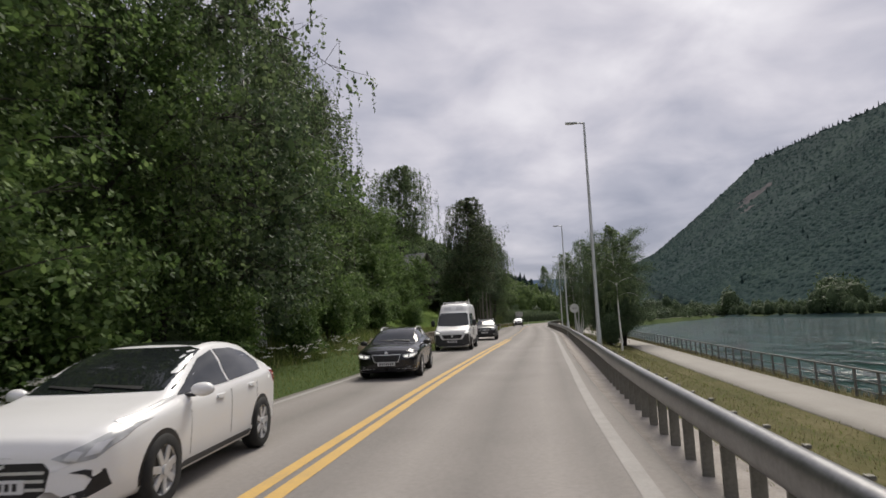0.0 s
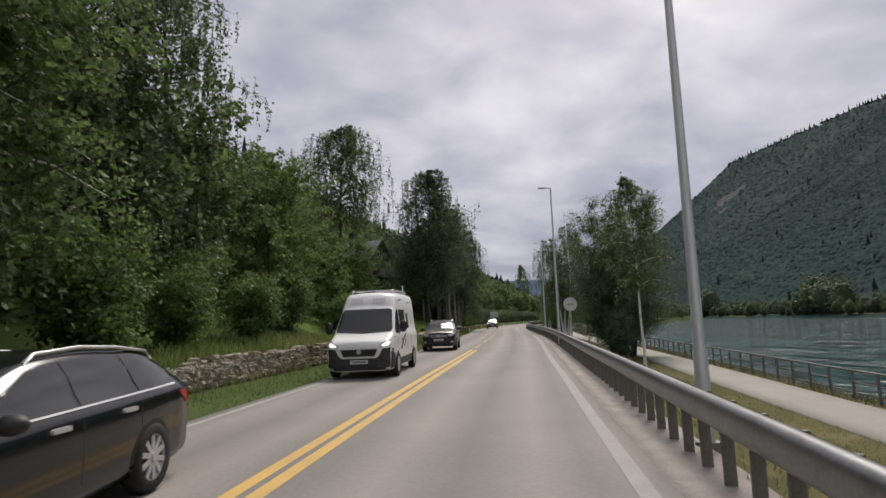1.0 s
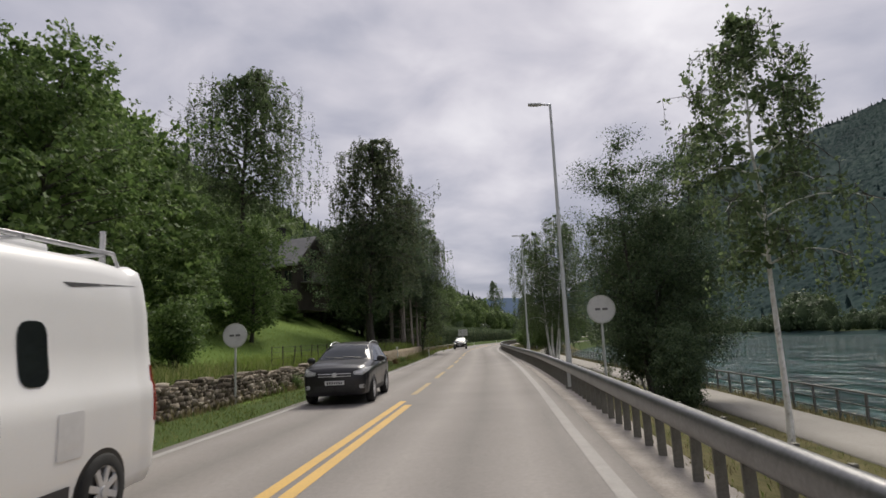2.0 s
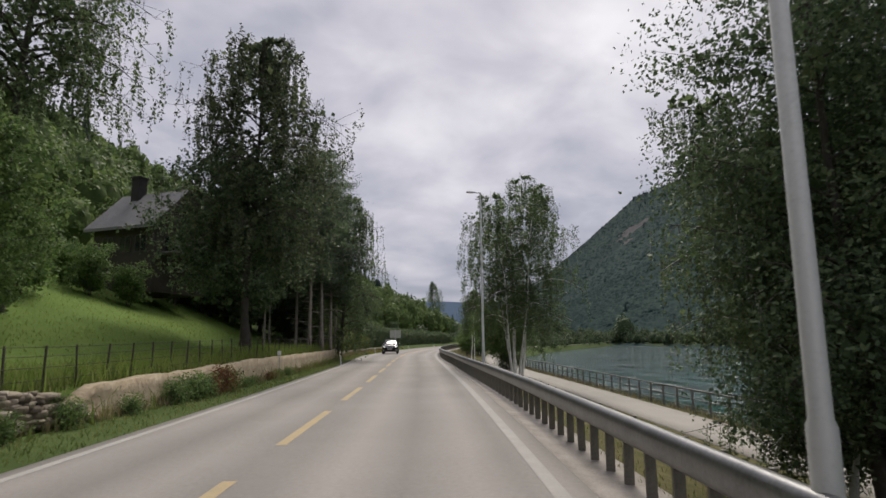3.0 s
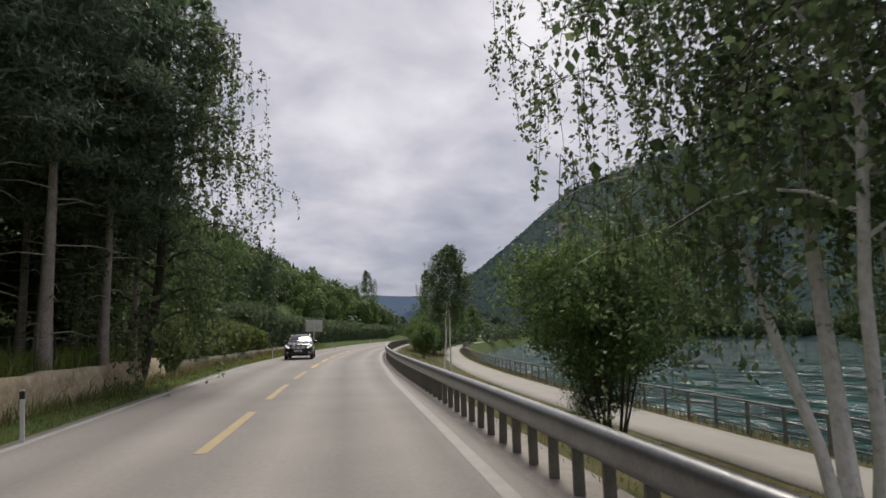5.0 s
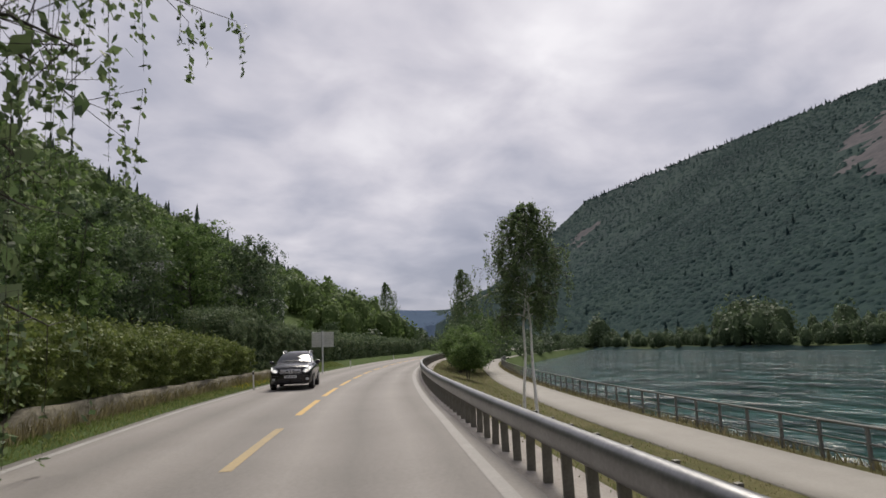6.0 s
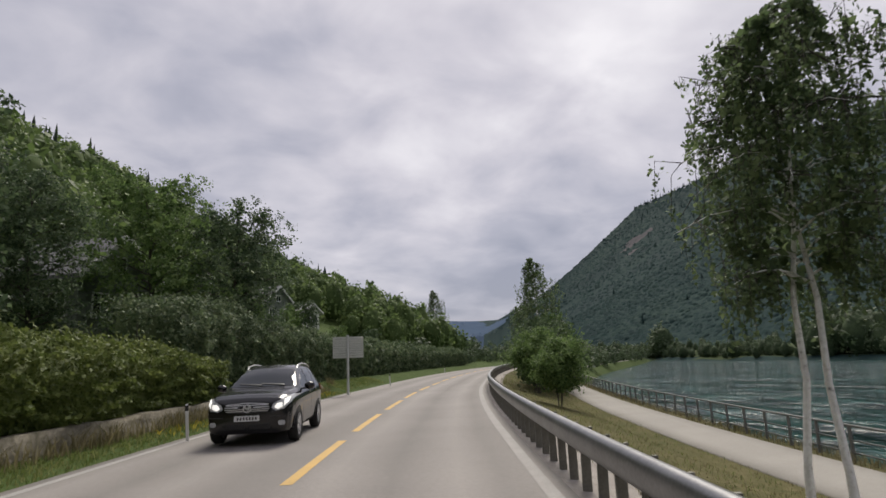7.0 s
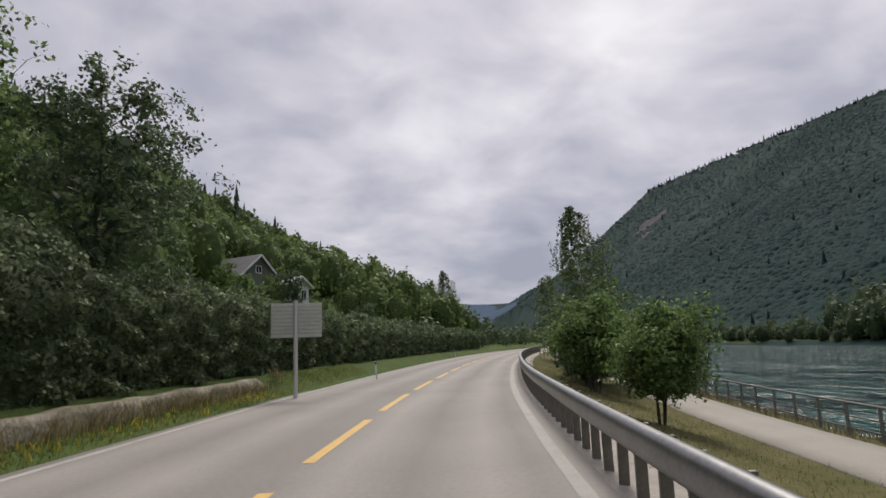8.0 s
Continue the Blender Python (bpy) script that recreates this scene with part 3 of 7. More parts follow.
def lamp_post(x, y, z, top):
    lamp = thing("street_lamp", "tall galvanised street lamp with a short arm", "street lamp", "roadside lamps", at=pose(x, y, z))
    h = top - z
    part_mesh("pole", tubes("pole", [([(0, 0, -0.4), (0, 0, 1.2), (0, 0, 1.25), (0, 0, h - 0.1), (0, 0, h)], [0.09, 0.09, 0.072, 0.04, 0.036])], 14), LAMP_STEEL, lamp)
    part_mesh("arm", tubes("arm", [([(0.02, 0, h - 0.03), (-0.35, 0, h)], [0.035, 0.03])], 8), LAMP_STEEL, lamp)
    bm = bmesh.new()
    box(bm, (0.46, 0.17, 0.055), pose(-0.5, 0, h + 0.005, 0, 2, 0), 0.02)
    head = part("lamp_head", bm, LAMP_STEEL, lamp)
    bm = bmesh.new()
    box(bm, (0.3, 0.13, 0.012), pose(-0.53, 0, h - 0.03, 0, 2, 0))
    part("lens", bm, material("lamp_lens", [(0.5, 0.5, 0.48), (0.55, 0.55, 0.53)], rough=0.25), head)
    bm = bmesh.new()
    bmesh.ops.create_cone(bm, cap_ends=True, segments=12, radius1=0.17, radius2=0.15, depth=0.12, matrix=pose(0, 0, 0.02))
    part("base_collar", bm, POST_STEEL, lamp)


build_guardrail()
build_fence()
for lx, ly in ((3.55, 23.2), (5.25, 50.2), (7.3, 76.5)):
    lamp_post(lx, ly, float(land(lx, ly)), 9.2)

# ---------------------------------------------------------------- plants


def leaf_cards(centres, size, rng, hang=0.0, aspect=0.6, outward=None):
    """Small four-cornered leaves at centres; their upper sides lean to the sky and, where given, outward."""
    c = np.asarray(centres)
    n = len(c)
    nrm = rng.normal(size=(n, 3)) * 0.75
    nrm[:, 2] += 0.55
    if outward is not None:
        nrm += outward
    nrm /= np.linalg.norm(nrm, axis=1, keepdims=True) + 1e-9
    a = rng.normal(size=(n, 3))
    a[:, 2] -= 2.5 * hang
    a -= nrm * (a * nrm).sum(1, keepdims=True)
    a /= np.linalg.norm(a, axis=1, keepdims=True) + 1e-9
    b = np.cross(nrm, a)
    s = (size * rng.uniform(0.6, 1.35, n))[:, None]
    v = np.stack([c - a * s * 0.5, c + b * s * 0.5 * aspect - a * s * 0.05, c + a * s * 0.5, c - b * s * 0.5 * aspect - a * s * 0.05], 1)
    return v.reshape(-1, 3), np.arange(4 * n).reshape(-1, 4)


def crown_envelope(k, kind):
    """Crown radius, of 1, at relative height k within the crown."""
    if kind == "birch":
        return (0.55 + 0.9 * k) * (1 - k) ** 0.62 * 1.15 + 0.12
    if kind == "pine":
        return 0.5 + 0.5 * math.sin(min(1, k * 1.1) * math.pi * 0.9)
    return math.sqrt(max(0.05, 1 - (1.7 * k - 0.75) ** 2 * 0.62))


def tree_mesh(seed, h, r, trunk_r, clear, limbs, strands, per, leaf, kind, stems=1, spread=0.0, hang=0.0, strand_len=1.2):
    """Trunk-and-limb mesh and crown mesh of one tree, standing at the origin."""
    rng = np.random.default_rng(seed)
    wood, twigs, centres, lean_out, inner = [], [], [], [], []
    for st in range(stems):
        lean = rng.normal(0, 0.05 if kind != "pine" else 0.012, 2) + (np.array([math.cos(st * 2.4 + seed), math.sin(st * 2.4 + seed)]) * spread if stems > 1 else 0)
        hh = h * (1.0 if st == 0 else rng.uniform(0.6, 0.95))
        ts = np.linspace(0, 1, 8)
        wob = np.cumsum(rng.normal(0, (0.012 if kind != "pine" else 0.003) * hh, (8, 2)), 0) * np.array([[0.6]])
        wob[0] = 0
        base = np.array([0.12 * spread * hh * math.cos(st * 2.4 + seed), 0.12 * spread * hh * math.sin(st * 2.4 + seed)])
        line = np.stack([base[0] + lean[0] * hh * ts + wob[:, 0], base[1] + lean[1] * hh * ts + wob[:, 1], -0.4 + (hh * 0.97 + 0.4) * ts], -1)
        tr = trunk_r * (1.0 if st == 0 else 0.75)
        wood.append((line, tr * (1 - 0.88 * ts) * np.where(ts == 0, 1.25, 1)))
        for i in range(limbs):
            k = (i + rng.uniform(0, 1)) / limbs
            z0 = hh * (clear + (0.96 - clear) * k)
            t0 = (z0 + 0.4) / (hh * 0.97 + 0.4)
            p0 = np.array([np.interp(t0, ts, line[:, c]) for c in range(3)])
            ang = i * 2.399 + rng.uniform(-0.5, 0.5)
            out = np.array([math.cos(ang), math.sin(ang), 0])
            ln = r * crown_envelope(k, kind) * rng.uniform(0.65, 1.12)
            rise, fall = {"birch": (0.75, 0.75), "pine": (0.12, 0.1), "round": (0.55, 0.2), "shrub": (0.8, 0.25)}[kind]
            ss = np.linspace(0, 1, 5)
            side = np.cross(out, (0, 0, 1)) * rng.normal(0, 0.12)
            limb = p0 + np.outer(ss, out * ln) + np.outer(ss**2, side * ln) + np.outer(rise * ss - fall * ss**2, (0, 0, ln))
            wood.append((limb, max(0.012, tr * 0.34 * (1 - 0.6 * k)) * (1 - 0.85 * ss)))
            if kind in ("birch", "round"):
                n_in = int(strands * per * 0.05)
                s_in = rng.uniform(0.12, 0.72, n_in)
                c = np.stack([np.interp(s_in, ss, limb[:, q]) for q in range(3)], -1) + rng.normal(0, 0.09 * ln, (n_in, 3))
                inner.append(c)
            for j in range(strands):
                s = rng.uniform(0.25, 1.0) ** 0.75
                p = np.array([np.interp(s, ss, limb[:, c]) for c in range(3)])
                jit = np.clip(rng.normal(0, 1, 3), -1.5, 1.5) * np.array([0.2, 0.2, 0.14]) * ln * (0.5 + 0.5 * s)
                q = p + jit
                if not hang and rng.random() < 0.12:
                    wood.append((np.stack([p, (p + q) / 2 + (0, 0, 0.05 * ln), q]), [0.012, 0.009, 0.005]))
                if hang:
                    down = rng.uniform(0.35, 1.0) * strand_len
                    tt = rng.random(per)
                    sway = rng.normal(0, 0.07, 2) * down
                    c = q + np.outer(tt, (sway[0], sway[1], -down)) + rng.normal(0, 1, (per, 3)) * np.array([0.07, 0.07, 0.06]) * (1.3 - 0.7 * tt)[:, None]
                    twigs.append((np.stack([p, q, q + (sway[0] * 0.92, sway[1] * 0.92, -down * 0.92)]), [0.011, 0.007, 0.003]))
                elif kind == "pine":
                    c = q + rng.normal(0, 1, (per, 3)) * np.array([0.34, 0.34, 0.09])
                else:
                    c = q + rng.normal(0, 1, (per, 3)) * np.array([0.21, 0.21, 0.15])
                centres.append(c)
                lean_out.append(np.tile(out * 0.5, (len(c), 1)) + (c - q) * (0.9 if not hang else 0.2))
    if kind == "pine":
        for i in range(14):
            z0 = h * (0.06 + clear * rng.random())
            a = rng.uniform(0, 6.28)
            ln = rng.uniform(0.6, 1.8)
            wood.append(([(0, 0, z0), (ln * 0.5 * math.cos(a), ln * 0.5 * math.sin(a), z0 + 0.05), (ln * math.cos(a), ln * math.sin(a), z0 - 0.12)], [0.025, 0.016, 0.006]))
    v, f = leaf_cards(np.concatenate(centres), leaf, rng, hang, 0.6 if kind != "pine" else 0.24, np.concatenate(lean_out))
    if inner:
        v2, f2 = leaf_cards(np.concatenate(inner), leaf * 2.3, rng, hang, 0.75, np.zeros((sum(len(c) for c in inner), 3)))
        v, f = np.concatenate([v, v2]), np.concatenate([f, f2 + len(v)])
    limbs_mesh = tubes("trunk", wood, 5)
    if twigs:
        # hanging twigs are dark whatever the bark
        tv, tf = [], []
        for pts, radii in twigs:
            a, b = tube_arrays(pts, radii, 3, 3 * len(tv) * 3)
            tv.append(a)
            tf += b
        tv = np.concatenate(tv)
        n = len(v)
        v, f = np.concatenate([v, tv]), np.concatenate([f, np.array(tf) + n])
        crown = mesh_of("crown", v, quads=f)
        crown["twig_faces"] = len(tf)
        return limbs_mesh, crown
    return limbs_mesh, mesh_of("crown", v, quads=f)


PROTOS = {}


def plant(proto, x, y, scale=1.0, turn=0.0, z=None, squash=1.0, label=None):
    """Stands a copy of a prototype tree on the ground."""
    spec = PROTOS[proto]
    m = pose(x, y, float(land(x, y)) - 0.03 if z is None else z, 0, 0, turn) @ Matrix.Diagonal((scale * squash, scale * squash, scale, 1))
    ob = thing(spec["name"], label or spec["label"], spec["category"], at=m)
    part_mesh("trunk", spec["wood"], None, ob)
    part_mesh("crown", spec["leaf"], None, ob)
    return ob


def prototype(key, name, label, category, bark, leaf_mat, **kw):
    wood, leaf = tree_mesh(**kw)
    wood.materials.append(bark)
    leaf.materials.append(leaf_mat)
    if "twig_faces" in leaf:
        leaf.materials.append(DARK_BARK)
        k = leaf["twig_faces"]
        leaf.polygons.foreach_set("material_index", np.concatenate([np.zeros(len(leaf.polygons) - k, np.int32), np.ones(k, np.int32)]))
    PROTOS[key] = {"name": name, "label": label, "category": category, "wood": wood, "leaf": leaf}


BIRCH_LABEL = "tall birch with drooping twigs and small leaves"
prototype("birch_a", "birch_tree", BIRCH_LABEL, "tree", BIRCH_BARK, BIRCH_LEAF, seed=3, h=17, r=4.4, trunk_r=0.22, clear=0.14, limbs=44, strands=21, per=21, leaf=0.165, kind="birch", hang=0.45, strand_len=2.5)
prototype("birch_b", "birch_tree", BIRCH_LABEL, "tree", DARK_BARK, BIRCH_LEAF, seed=8, h=17, r=4.8, trunk_r=0.22, clear=0.1, limbs=46, strands=22, per=21, leaf=0.172, kind="birch", hang=0.45, strand_len=2.8)
prototype("birch_far", "birch_tree", BIRCH_LABEL, "tree", BIRCH_BARK, BIRCH_LEAF, seed=9, h=17, r=4.6, trunk_r=0.22, clear=0.12, limbs=34, strands=16, per=16, leaf=0.24, kind="birch", hang=0.45, strand_len=2.6)
prototype("birch_thin", "birch_tree", "slender white-stemmed birch with a loose open crown", "tree", BIRCH_BARK, BIRCH_LEAF, seed=5, h=9, r=2.0, trunk_r=0.075, clear=0.4, limbs=26, strands=13, per=27, leaf=0.1, kind="birch", hang=0.3, strand_len=1.0)
prototype("birch_multi", "birch_tree", "many-stemmed birch with a wide loose crown", "tree", BIRCH_BARK, BIRCH_LEAF, seed=12, h=11, r=2.6, trunk_r=0.1, clear=0.12, limbs=20, strands=14, per=40, leaf=0.085, kind="birch", stems=4, spread=0.14, hang=0.4, strand_len=1.5)
prototype("birch_open", "birch_tree", "many-stemmed birch with a wide hanging crown above bare stems", "tree", BIRCH_BARK, BIRCH_LEAF, seed=14, h=13.4, r=3.2, trunk_r=0.115, clear=0.27, limbs=22, strands=11, per=44, leaf=0.098, kind="birch", stems=5, spread=0.15, hang=0.45, strand_len=2.0)
prototype("round_a", "broadleaf_tree", "dense broadleaf tree leafed to the ground", "tree", DARK_BARK, BUSH_LEAF, seed=21, h=11, r=4.0, trunk_r=0.2, clear=0.05, limbs=50, strands=15, per=21, leaf=0.21, kind="round")
prototype("round_b", "broadleaf_tree", "dark dense broadleaf tree leafed to the ground", "tree", DARK_BARK, DARK_LEAF, seed=22, h=11, r=4.0, trunk_r=0.2, clear=0.05, limbs=50, strands=15, per=21, leaf=0.2, kind="round")
prototype("round_near", "broadleaf_tree", "dense broadleaf tree with small leaves to the ground", "tree", DARK_BARK, BUSH_LEAF, seed=24, h=11, r=4.0, trunk_r=0.2, clear=0.04, limbs=56, strands=20, per=26, leaf=0.15, kind="round")
prototype("round_high", "broadleaf_tree", "dark spreading tree with a low bare trunk", "tree", DARK_BARK, DARK_LEAF, seed=26, h=9.5, r=4.3, trunk_r=0.14, clear=0.25, limbs=54, strands=16, per=22, leaf=0.18, kind="round")
prototype("round_far", "broadleaf_tree", "leafy broadleaf tree behind the roadside growth", "tree", DARK_BARK, BUSH_LEAF, seed=23, h=11, r=4.2, trunk_r=0.2, clear=0.05, limbs=34, strands=10, per=17, leaf=0.38, kind="round")
prototype("alder", "broadleaf_tree", "dark bushy alder on several stems beside the path", "tree", DARK_BARK, DARK_LEAF, seed=28, h=8.6, r=2.1, trunk_r=0.09, clear=0.1, limbs=21, strands=17, per=42, leaf=0.068, kind="round", stems=4, spread=0.09)
prototype("birch_high", "birch_tree", BIRCH_LABEL, "tree", DARK_BARK, SHADED_OLIVE_LEAF, seed=16, h=17, r=4.7, trunk_r=0.22, clear=0.28, limbs=50, strands=22, per=23, leaf=0.165, kind="birch", hang=0.45, strand_len=2.3)
prototype("birch_top", "birch_tree", "tall birch with a high drooping crown above a bare trunk", "tree", DARK_BARK, BIRCH_LEAF, seed=17, h=17.5, r=5.0, trunk_r=0.22, clear=0.44, limbs=44, strands=22, per=26, leaf=0.15, kind="birch", hang=0.45, strand_len=2.4)
prototype("shrub_a", "shrub", "bushy green roadside shrub with many stems", "shrub", DARK_BARK, BUSH_LEAF, seed=31, h=3.4, r=1.3, trunk_r=0.045, clear=0.06, limbs=11, strands=9, per=14, leaf=0.165, kind="shrub", stems=5, spread=0.2)
prototype("shrub_b", "shrub", "dark green dense shrub with many stems", "shrub", DARK_BARK, DARK_LEAF, seed=32, h=5.5, r=1.7, trunk_r=0.06, clear=0.04, limbs=16, strands=11, per=22, leaf=0.15, kind="shrub", stems=5, spread=0.15)
prototype("shrub_pale", "shrub", "pale green spreading shrub above bare forked stems", "shrub", DARK_BARK, BUSH_LEAF, seed=37, h=3.4, r=1.25, trunk_r=0.05, clear=0.3, limbs=13, strands=12, per=22, leaf=0.13, kind="round", stems=4, spread=0.16)
prototype("shrub_far", "shrub", "dark green dense shrub beside the bend", "shrub", DARK_BARK, DARK_LEAF, seed=36, h=5.5, r=1.9, trunk_r=0.06, clear=0.04, limbs=12, strands=8, per=14, leaf=0.24, kind="shrub", stems=5, spread=0.16)
prototype("round_far_dark", "broadleaf_tree", "dark leafy broadleaf tree behind the hedge", "tree", DARK_BARK, DARK_LEAF, seed=27, h=11, r=4.2, trunk_r=0.2, clear=0.05, limbs=40, strands=11, per=18, leaf=0.33, kind="round")
prototype("shrub_fine", "shrub", "tall green riverside shrub with many thin stems", "shrub", DARK_BARK, BUSH_LEAF, seed=34, h=5.5, r=1.7, trunk_r=0.05, clear=0.3, limbs=14, strands=12, per=24, leaf=0.12, kind="shrub", stems=7, spread=0.24)
prototype("pine", "pine_tree", "tall pine with a bare lower trunk", "tree", PINE_BARK, PINE_LEAF, seed=41, h=16, r=2.9, trunk_r=0.15, clear=0.33, limbs=54, strands=15, per=20, leaf=0.24, kind="pine")

# left of the road, nearest first: the dense wall of birches and shrubs
for key, x, y, s, turn in (
    ("round_near", -9.8, 8.0, 0.85, 20), ("round_near", -10.6, 14.5, 0.9, 80), ("round_b", -9.6, 20.5, 0.85, 140), ("round_a", -10.4, 27.5, 0.85, 200),
    ("birch_a", -12.2, 11.0, 1.0, 10), ("birch_b", -11.0, 18.0, 1.1, 120), ("birch_a", -10.4, 25.0, 1.05, 200), ("birch_b", -12.2, 33.5, 1.05, 300),
    ("birch_far", -15.5, 38.0, 0.95, 60), ("birch_far", -17.5, 22.0, 1.1, 30), ("round_far", -13.0, 35.5, 0.8, 10), ("birch_far", -12.5, 3.0, 1.0, 250),
    ("round_far", -13.0, 42.0, 0.8, 100), ("round_far", -13.6, 49.0, 0.78, 180), ("round_far", -16.0, 55.0, 0.85, 250), ("birch_top", -12.0, 70.5, 1.05, 330), ("round_a", -11.6, 68.8, 0.45, 90),
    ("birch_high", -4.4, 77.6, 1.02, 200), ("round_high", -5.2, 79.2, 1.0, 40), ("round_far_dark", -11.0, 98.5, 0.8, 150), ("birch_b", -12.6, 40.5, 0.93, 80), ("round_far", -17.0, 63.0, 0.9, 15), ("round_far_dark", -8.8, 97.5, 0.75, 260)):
    plant(key, x, y, s, turn)
for x, y, s, turn in ((-2.4, 92.4, 1.0, 0), (-3.0, 90.2, 0.98, 100), (-4.6, 93.6, 0.78, 210), (-2.0, 95.4, 0.95, 60), (-5.0, 97.0, 1.0, 320), (-6.4, 91.0, 0.62, 160), (-3.2, 98.6, 0.9, 20), (-6.8, 95.2, 0.66, 75), (-1.9, 97.6, 0.86, 130), (-3.7, 95.0, 0.85, 250), (-4.3, 99.4, 0.84, 190)):
    plant("pine", x, y, s, turn)
plant("birch_b", -2.0, 98.4, 0.85, 130)
for x, y, s, turn in ((-9.0, 101.5, 0.9, 0), (-7.2, 104.0, 0.75, 80), (-14.0, 94.5, 0.75, 10), (-12.6, 97.0, 0.75, 200), (-12.5, 101.0, 0.95, 120), (-5.2, 101.0, 0.6, 40)):
    plant("round_far_dark", x, y, s, turn)
for key, x, y, s, turn in (
    ("birch_thin", 8.2, 43.5, 1.02, 0), ("alder", 9.2, 54.2, 1.12, 30), ("alder", 10.7, 56.0, 1.22, 160), ("birch_multi", 9.5, 55.6, 0.72, 40), ("shrub_b", 8.6, 50.2, 0.45, 0),
    ("birch_open", 10.1, 81.9, 1.02, 0), ("shrub_fine", 11.0, 89.6, 0.92, 230), ("alder", 11.5, 91.2, 0.56, 170), ("birch_thin", 11.6, 112.5, 0.9, 70), ("birch_thin", 11.95, 112.0, 0.93, 210),
    ("shrub_pale", 13.7, 132.6, 0.92, 0), ("shrub_pale", 14.9, 141.5, 1.15, 90), ("birch_far", 18.4, 152.0, 0.66, 0), ("round_far_dark", 18.8, 153.5, 0.5, 0), ("shrub_far", 17.0, 148.5, 0.9, 10), ("shrub_far", 16.0, 145.5, 0.8, 70), ("round_far", 17.9, 150.0, 0.5, 20)):
    plant(key, x, y, s, turn)

# ---------------------------------------------------------------- forests on the slopes


def clump_template(seed, cards, tall, size):
    """A crown of leaf sprays over a lumpy egg, of unit radius."""
    rng = np.random.default_rng(seed)
    d = rng.normal(size=(cards, 3))
    d /= np.linalg.norm(d, axis=1, keepdims=True)
    lump = 0.8 + 0.22 * np.sin(3.1 * d[:, 0] + seed) * np.sin(2.7 * d[:, 1] + 2 * seed) + 0.14 * np.sin(7 * d[:, 2] + 5 * d[:, 0])
    c = d * (lump * rng.uniform(0.72, 1.06, cards))[:, None]
    taper = 1 - 0.35 * np.clip(c[:, 2], -0.4, 1)
    c[:, :2] *= taper[:, None]
    c[:, 2] = (c[:, 2] + 0.85) * tall / 1.85
    return leaf_cards(c, size, rng, 0.1, 0.75, d * 1.1)[0]


def dome_template(seed):
    """A small leafy crown of few faces, of unit radius: vertices and triangles."""
    rng = np.random.default_rng(seed)
    sides = 6
    ring = [(r * rng.uniform(0.8, 1.2) * math.cos(k * 6.283 / sides + t), r * rng.uniform(0.8, 1.2) * math.sin(k * 6.283 / sides + t), z + rng.uniform(-0.12, 0.12)) for r, z, t in ((1.2, -0.7, 0.0), (0.75, 0.75, 0.5)) for k in range(sides)] + [(rng.uniform(-0.2, 0.2), rng.uniform(-0.2, 0.2), 1.5)]
    tris = []
    for k in range(sides):
        q = (k + 1) % sides
        tris += [(k, q, sides + k), (q, sides + q, sides + k), (sides + k, sides + q, 2 * sides)]
    return np.array(ring), np.array(tris)


def canopy(name, label, templates, spots, mat):
    """A closed forest canopy of rounded crowns in one mesh."""
    verts, tris, at = [], [], 0
    for x, y, z, r, hf, turn, which in spots:
        t, f = templates[which]
        c, s = math.cos(turn), math.sin(turn)
        verts.append(np.stack([x + r * (c * t[:, 0] - s * t[:, 1]), y + r * (s * t[:, 0] + c * t[:, 1]), z + r * hf * t[:, 2]], -1))
        tris.append(f + at)
        at += len(t)
    return tagged(part_mesh(name, mesh_of(name, np.concatenate(verts), tris=np.concatenate(tris), smooth=True), mat), label, "forest", kind="stuff")


def heart_template(seed, tall):
    """The dense inside of a leafy crown, lumpy and closed: vertices and triangles."""
    rng = np.random.default_rng(seed)
    sides, rows = 9, ((0.35, 0.06), (0.62, 0.24), (0.66, 0.5), (0.42, 0.72))
    lump = rng.uniform(0.78, 1.12, (len(rows), sides))
    v = [(r * lump[i, k] * math.cos(6.283 * k / sides + 0.4 * i), r * lump[i, k] * math.sin(6.283 * k / sides + 0.4 * i), tall * (z + rng.uniform(-0.05, 0.05))) for i, (r, z) in enumerate(rows) for k in range(sides)] + [(0, 0, tall * 0.82)]
    tris = []
    for i in range(len(rows)):
        for k in range(sides):
            a, b = i * sides + k, i * sides + (k + 1) % sides
            tris += [(a, b, a + sides), (b, b + sides, a + sides)] if i + 1 < len(rows) else [(a, b, len(v) - 1)]
    return np.array(v), np.array(tris)


def cone_template(seed, rings, sides):
    """A spruce of ragged skirts, of unit radius."""
    rng = np.random.default_rng(seed)
    verts = []
    for i in range(rings):
        z0 = i / rings
        r = (1 - z0) * 0.95 + 0.06
        ang = np.arange(sides) * 2 * math.pi / sides + i
        for k in range(sides):
            a, b = ang[k], ang[k] + 2 * math.pi / sides
            rr = r * rng.uniform(0.7, 1.15)
            verts += [(rr * math.cos(a), rr * math.sin(a), (z0 - 0.04) * 3.6), (rr * 0.92 * math.cos(b), rr * 0.92 * math.sin(b), (z0 - 0.02) * 3.6), (0, 0, min(1.0, z0 + 1.7 / rings) * 3.6)]
    return np.array(verts)


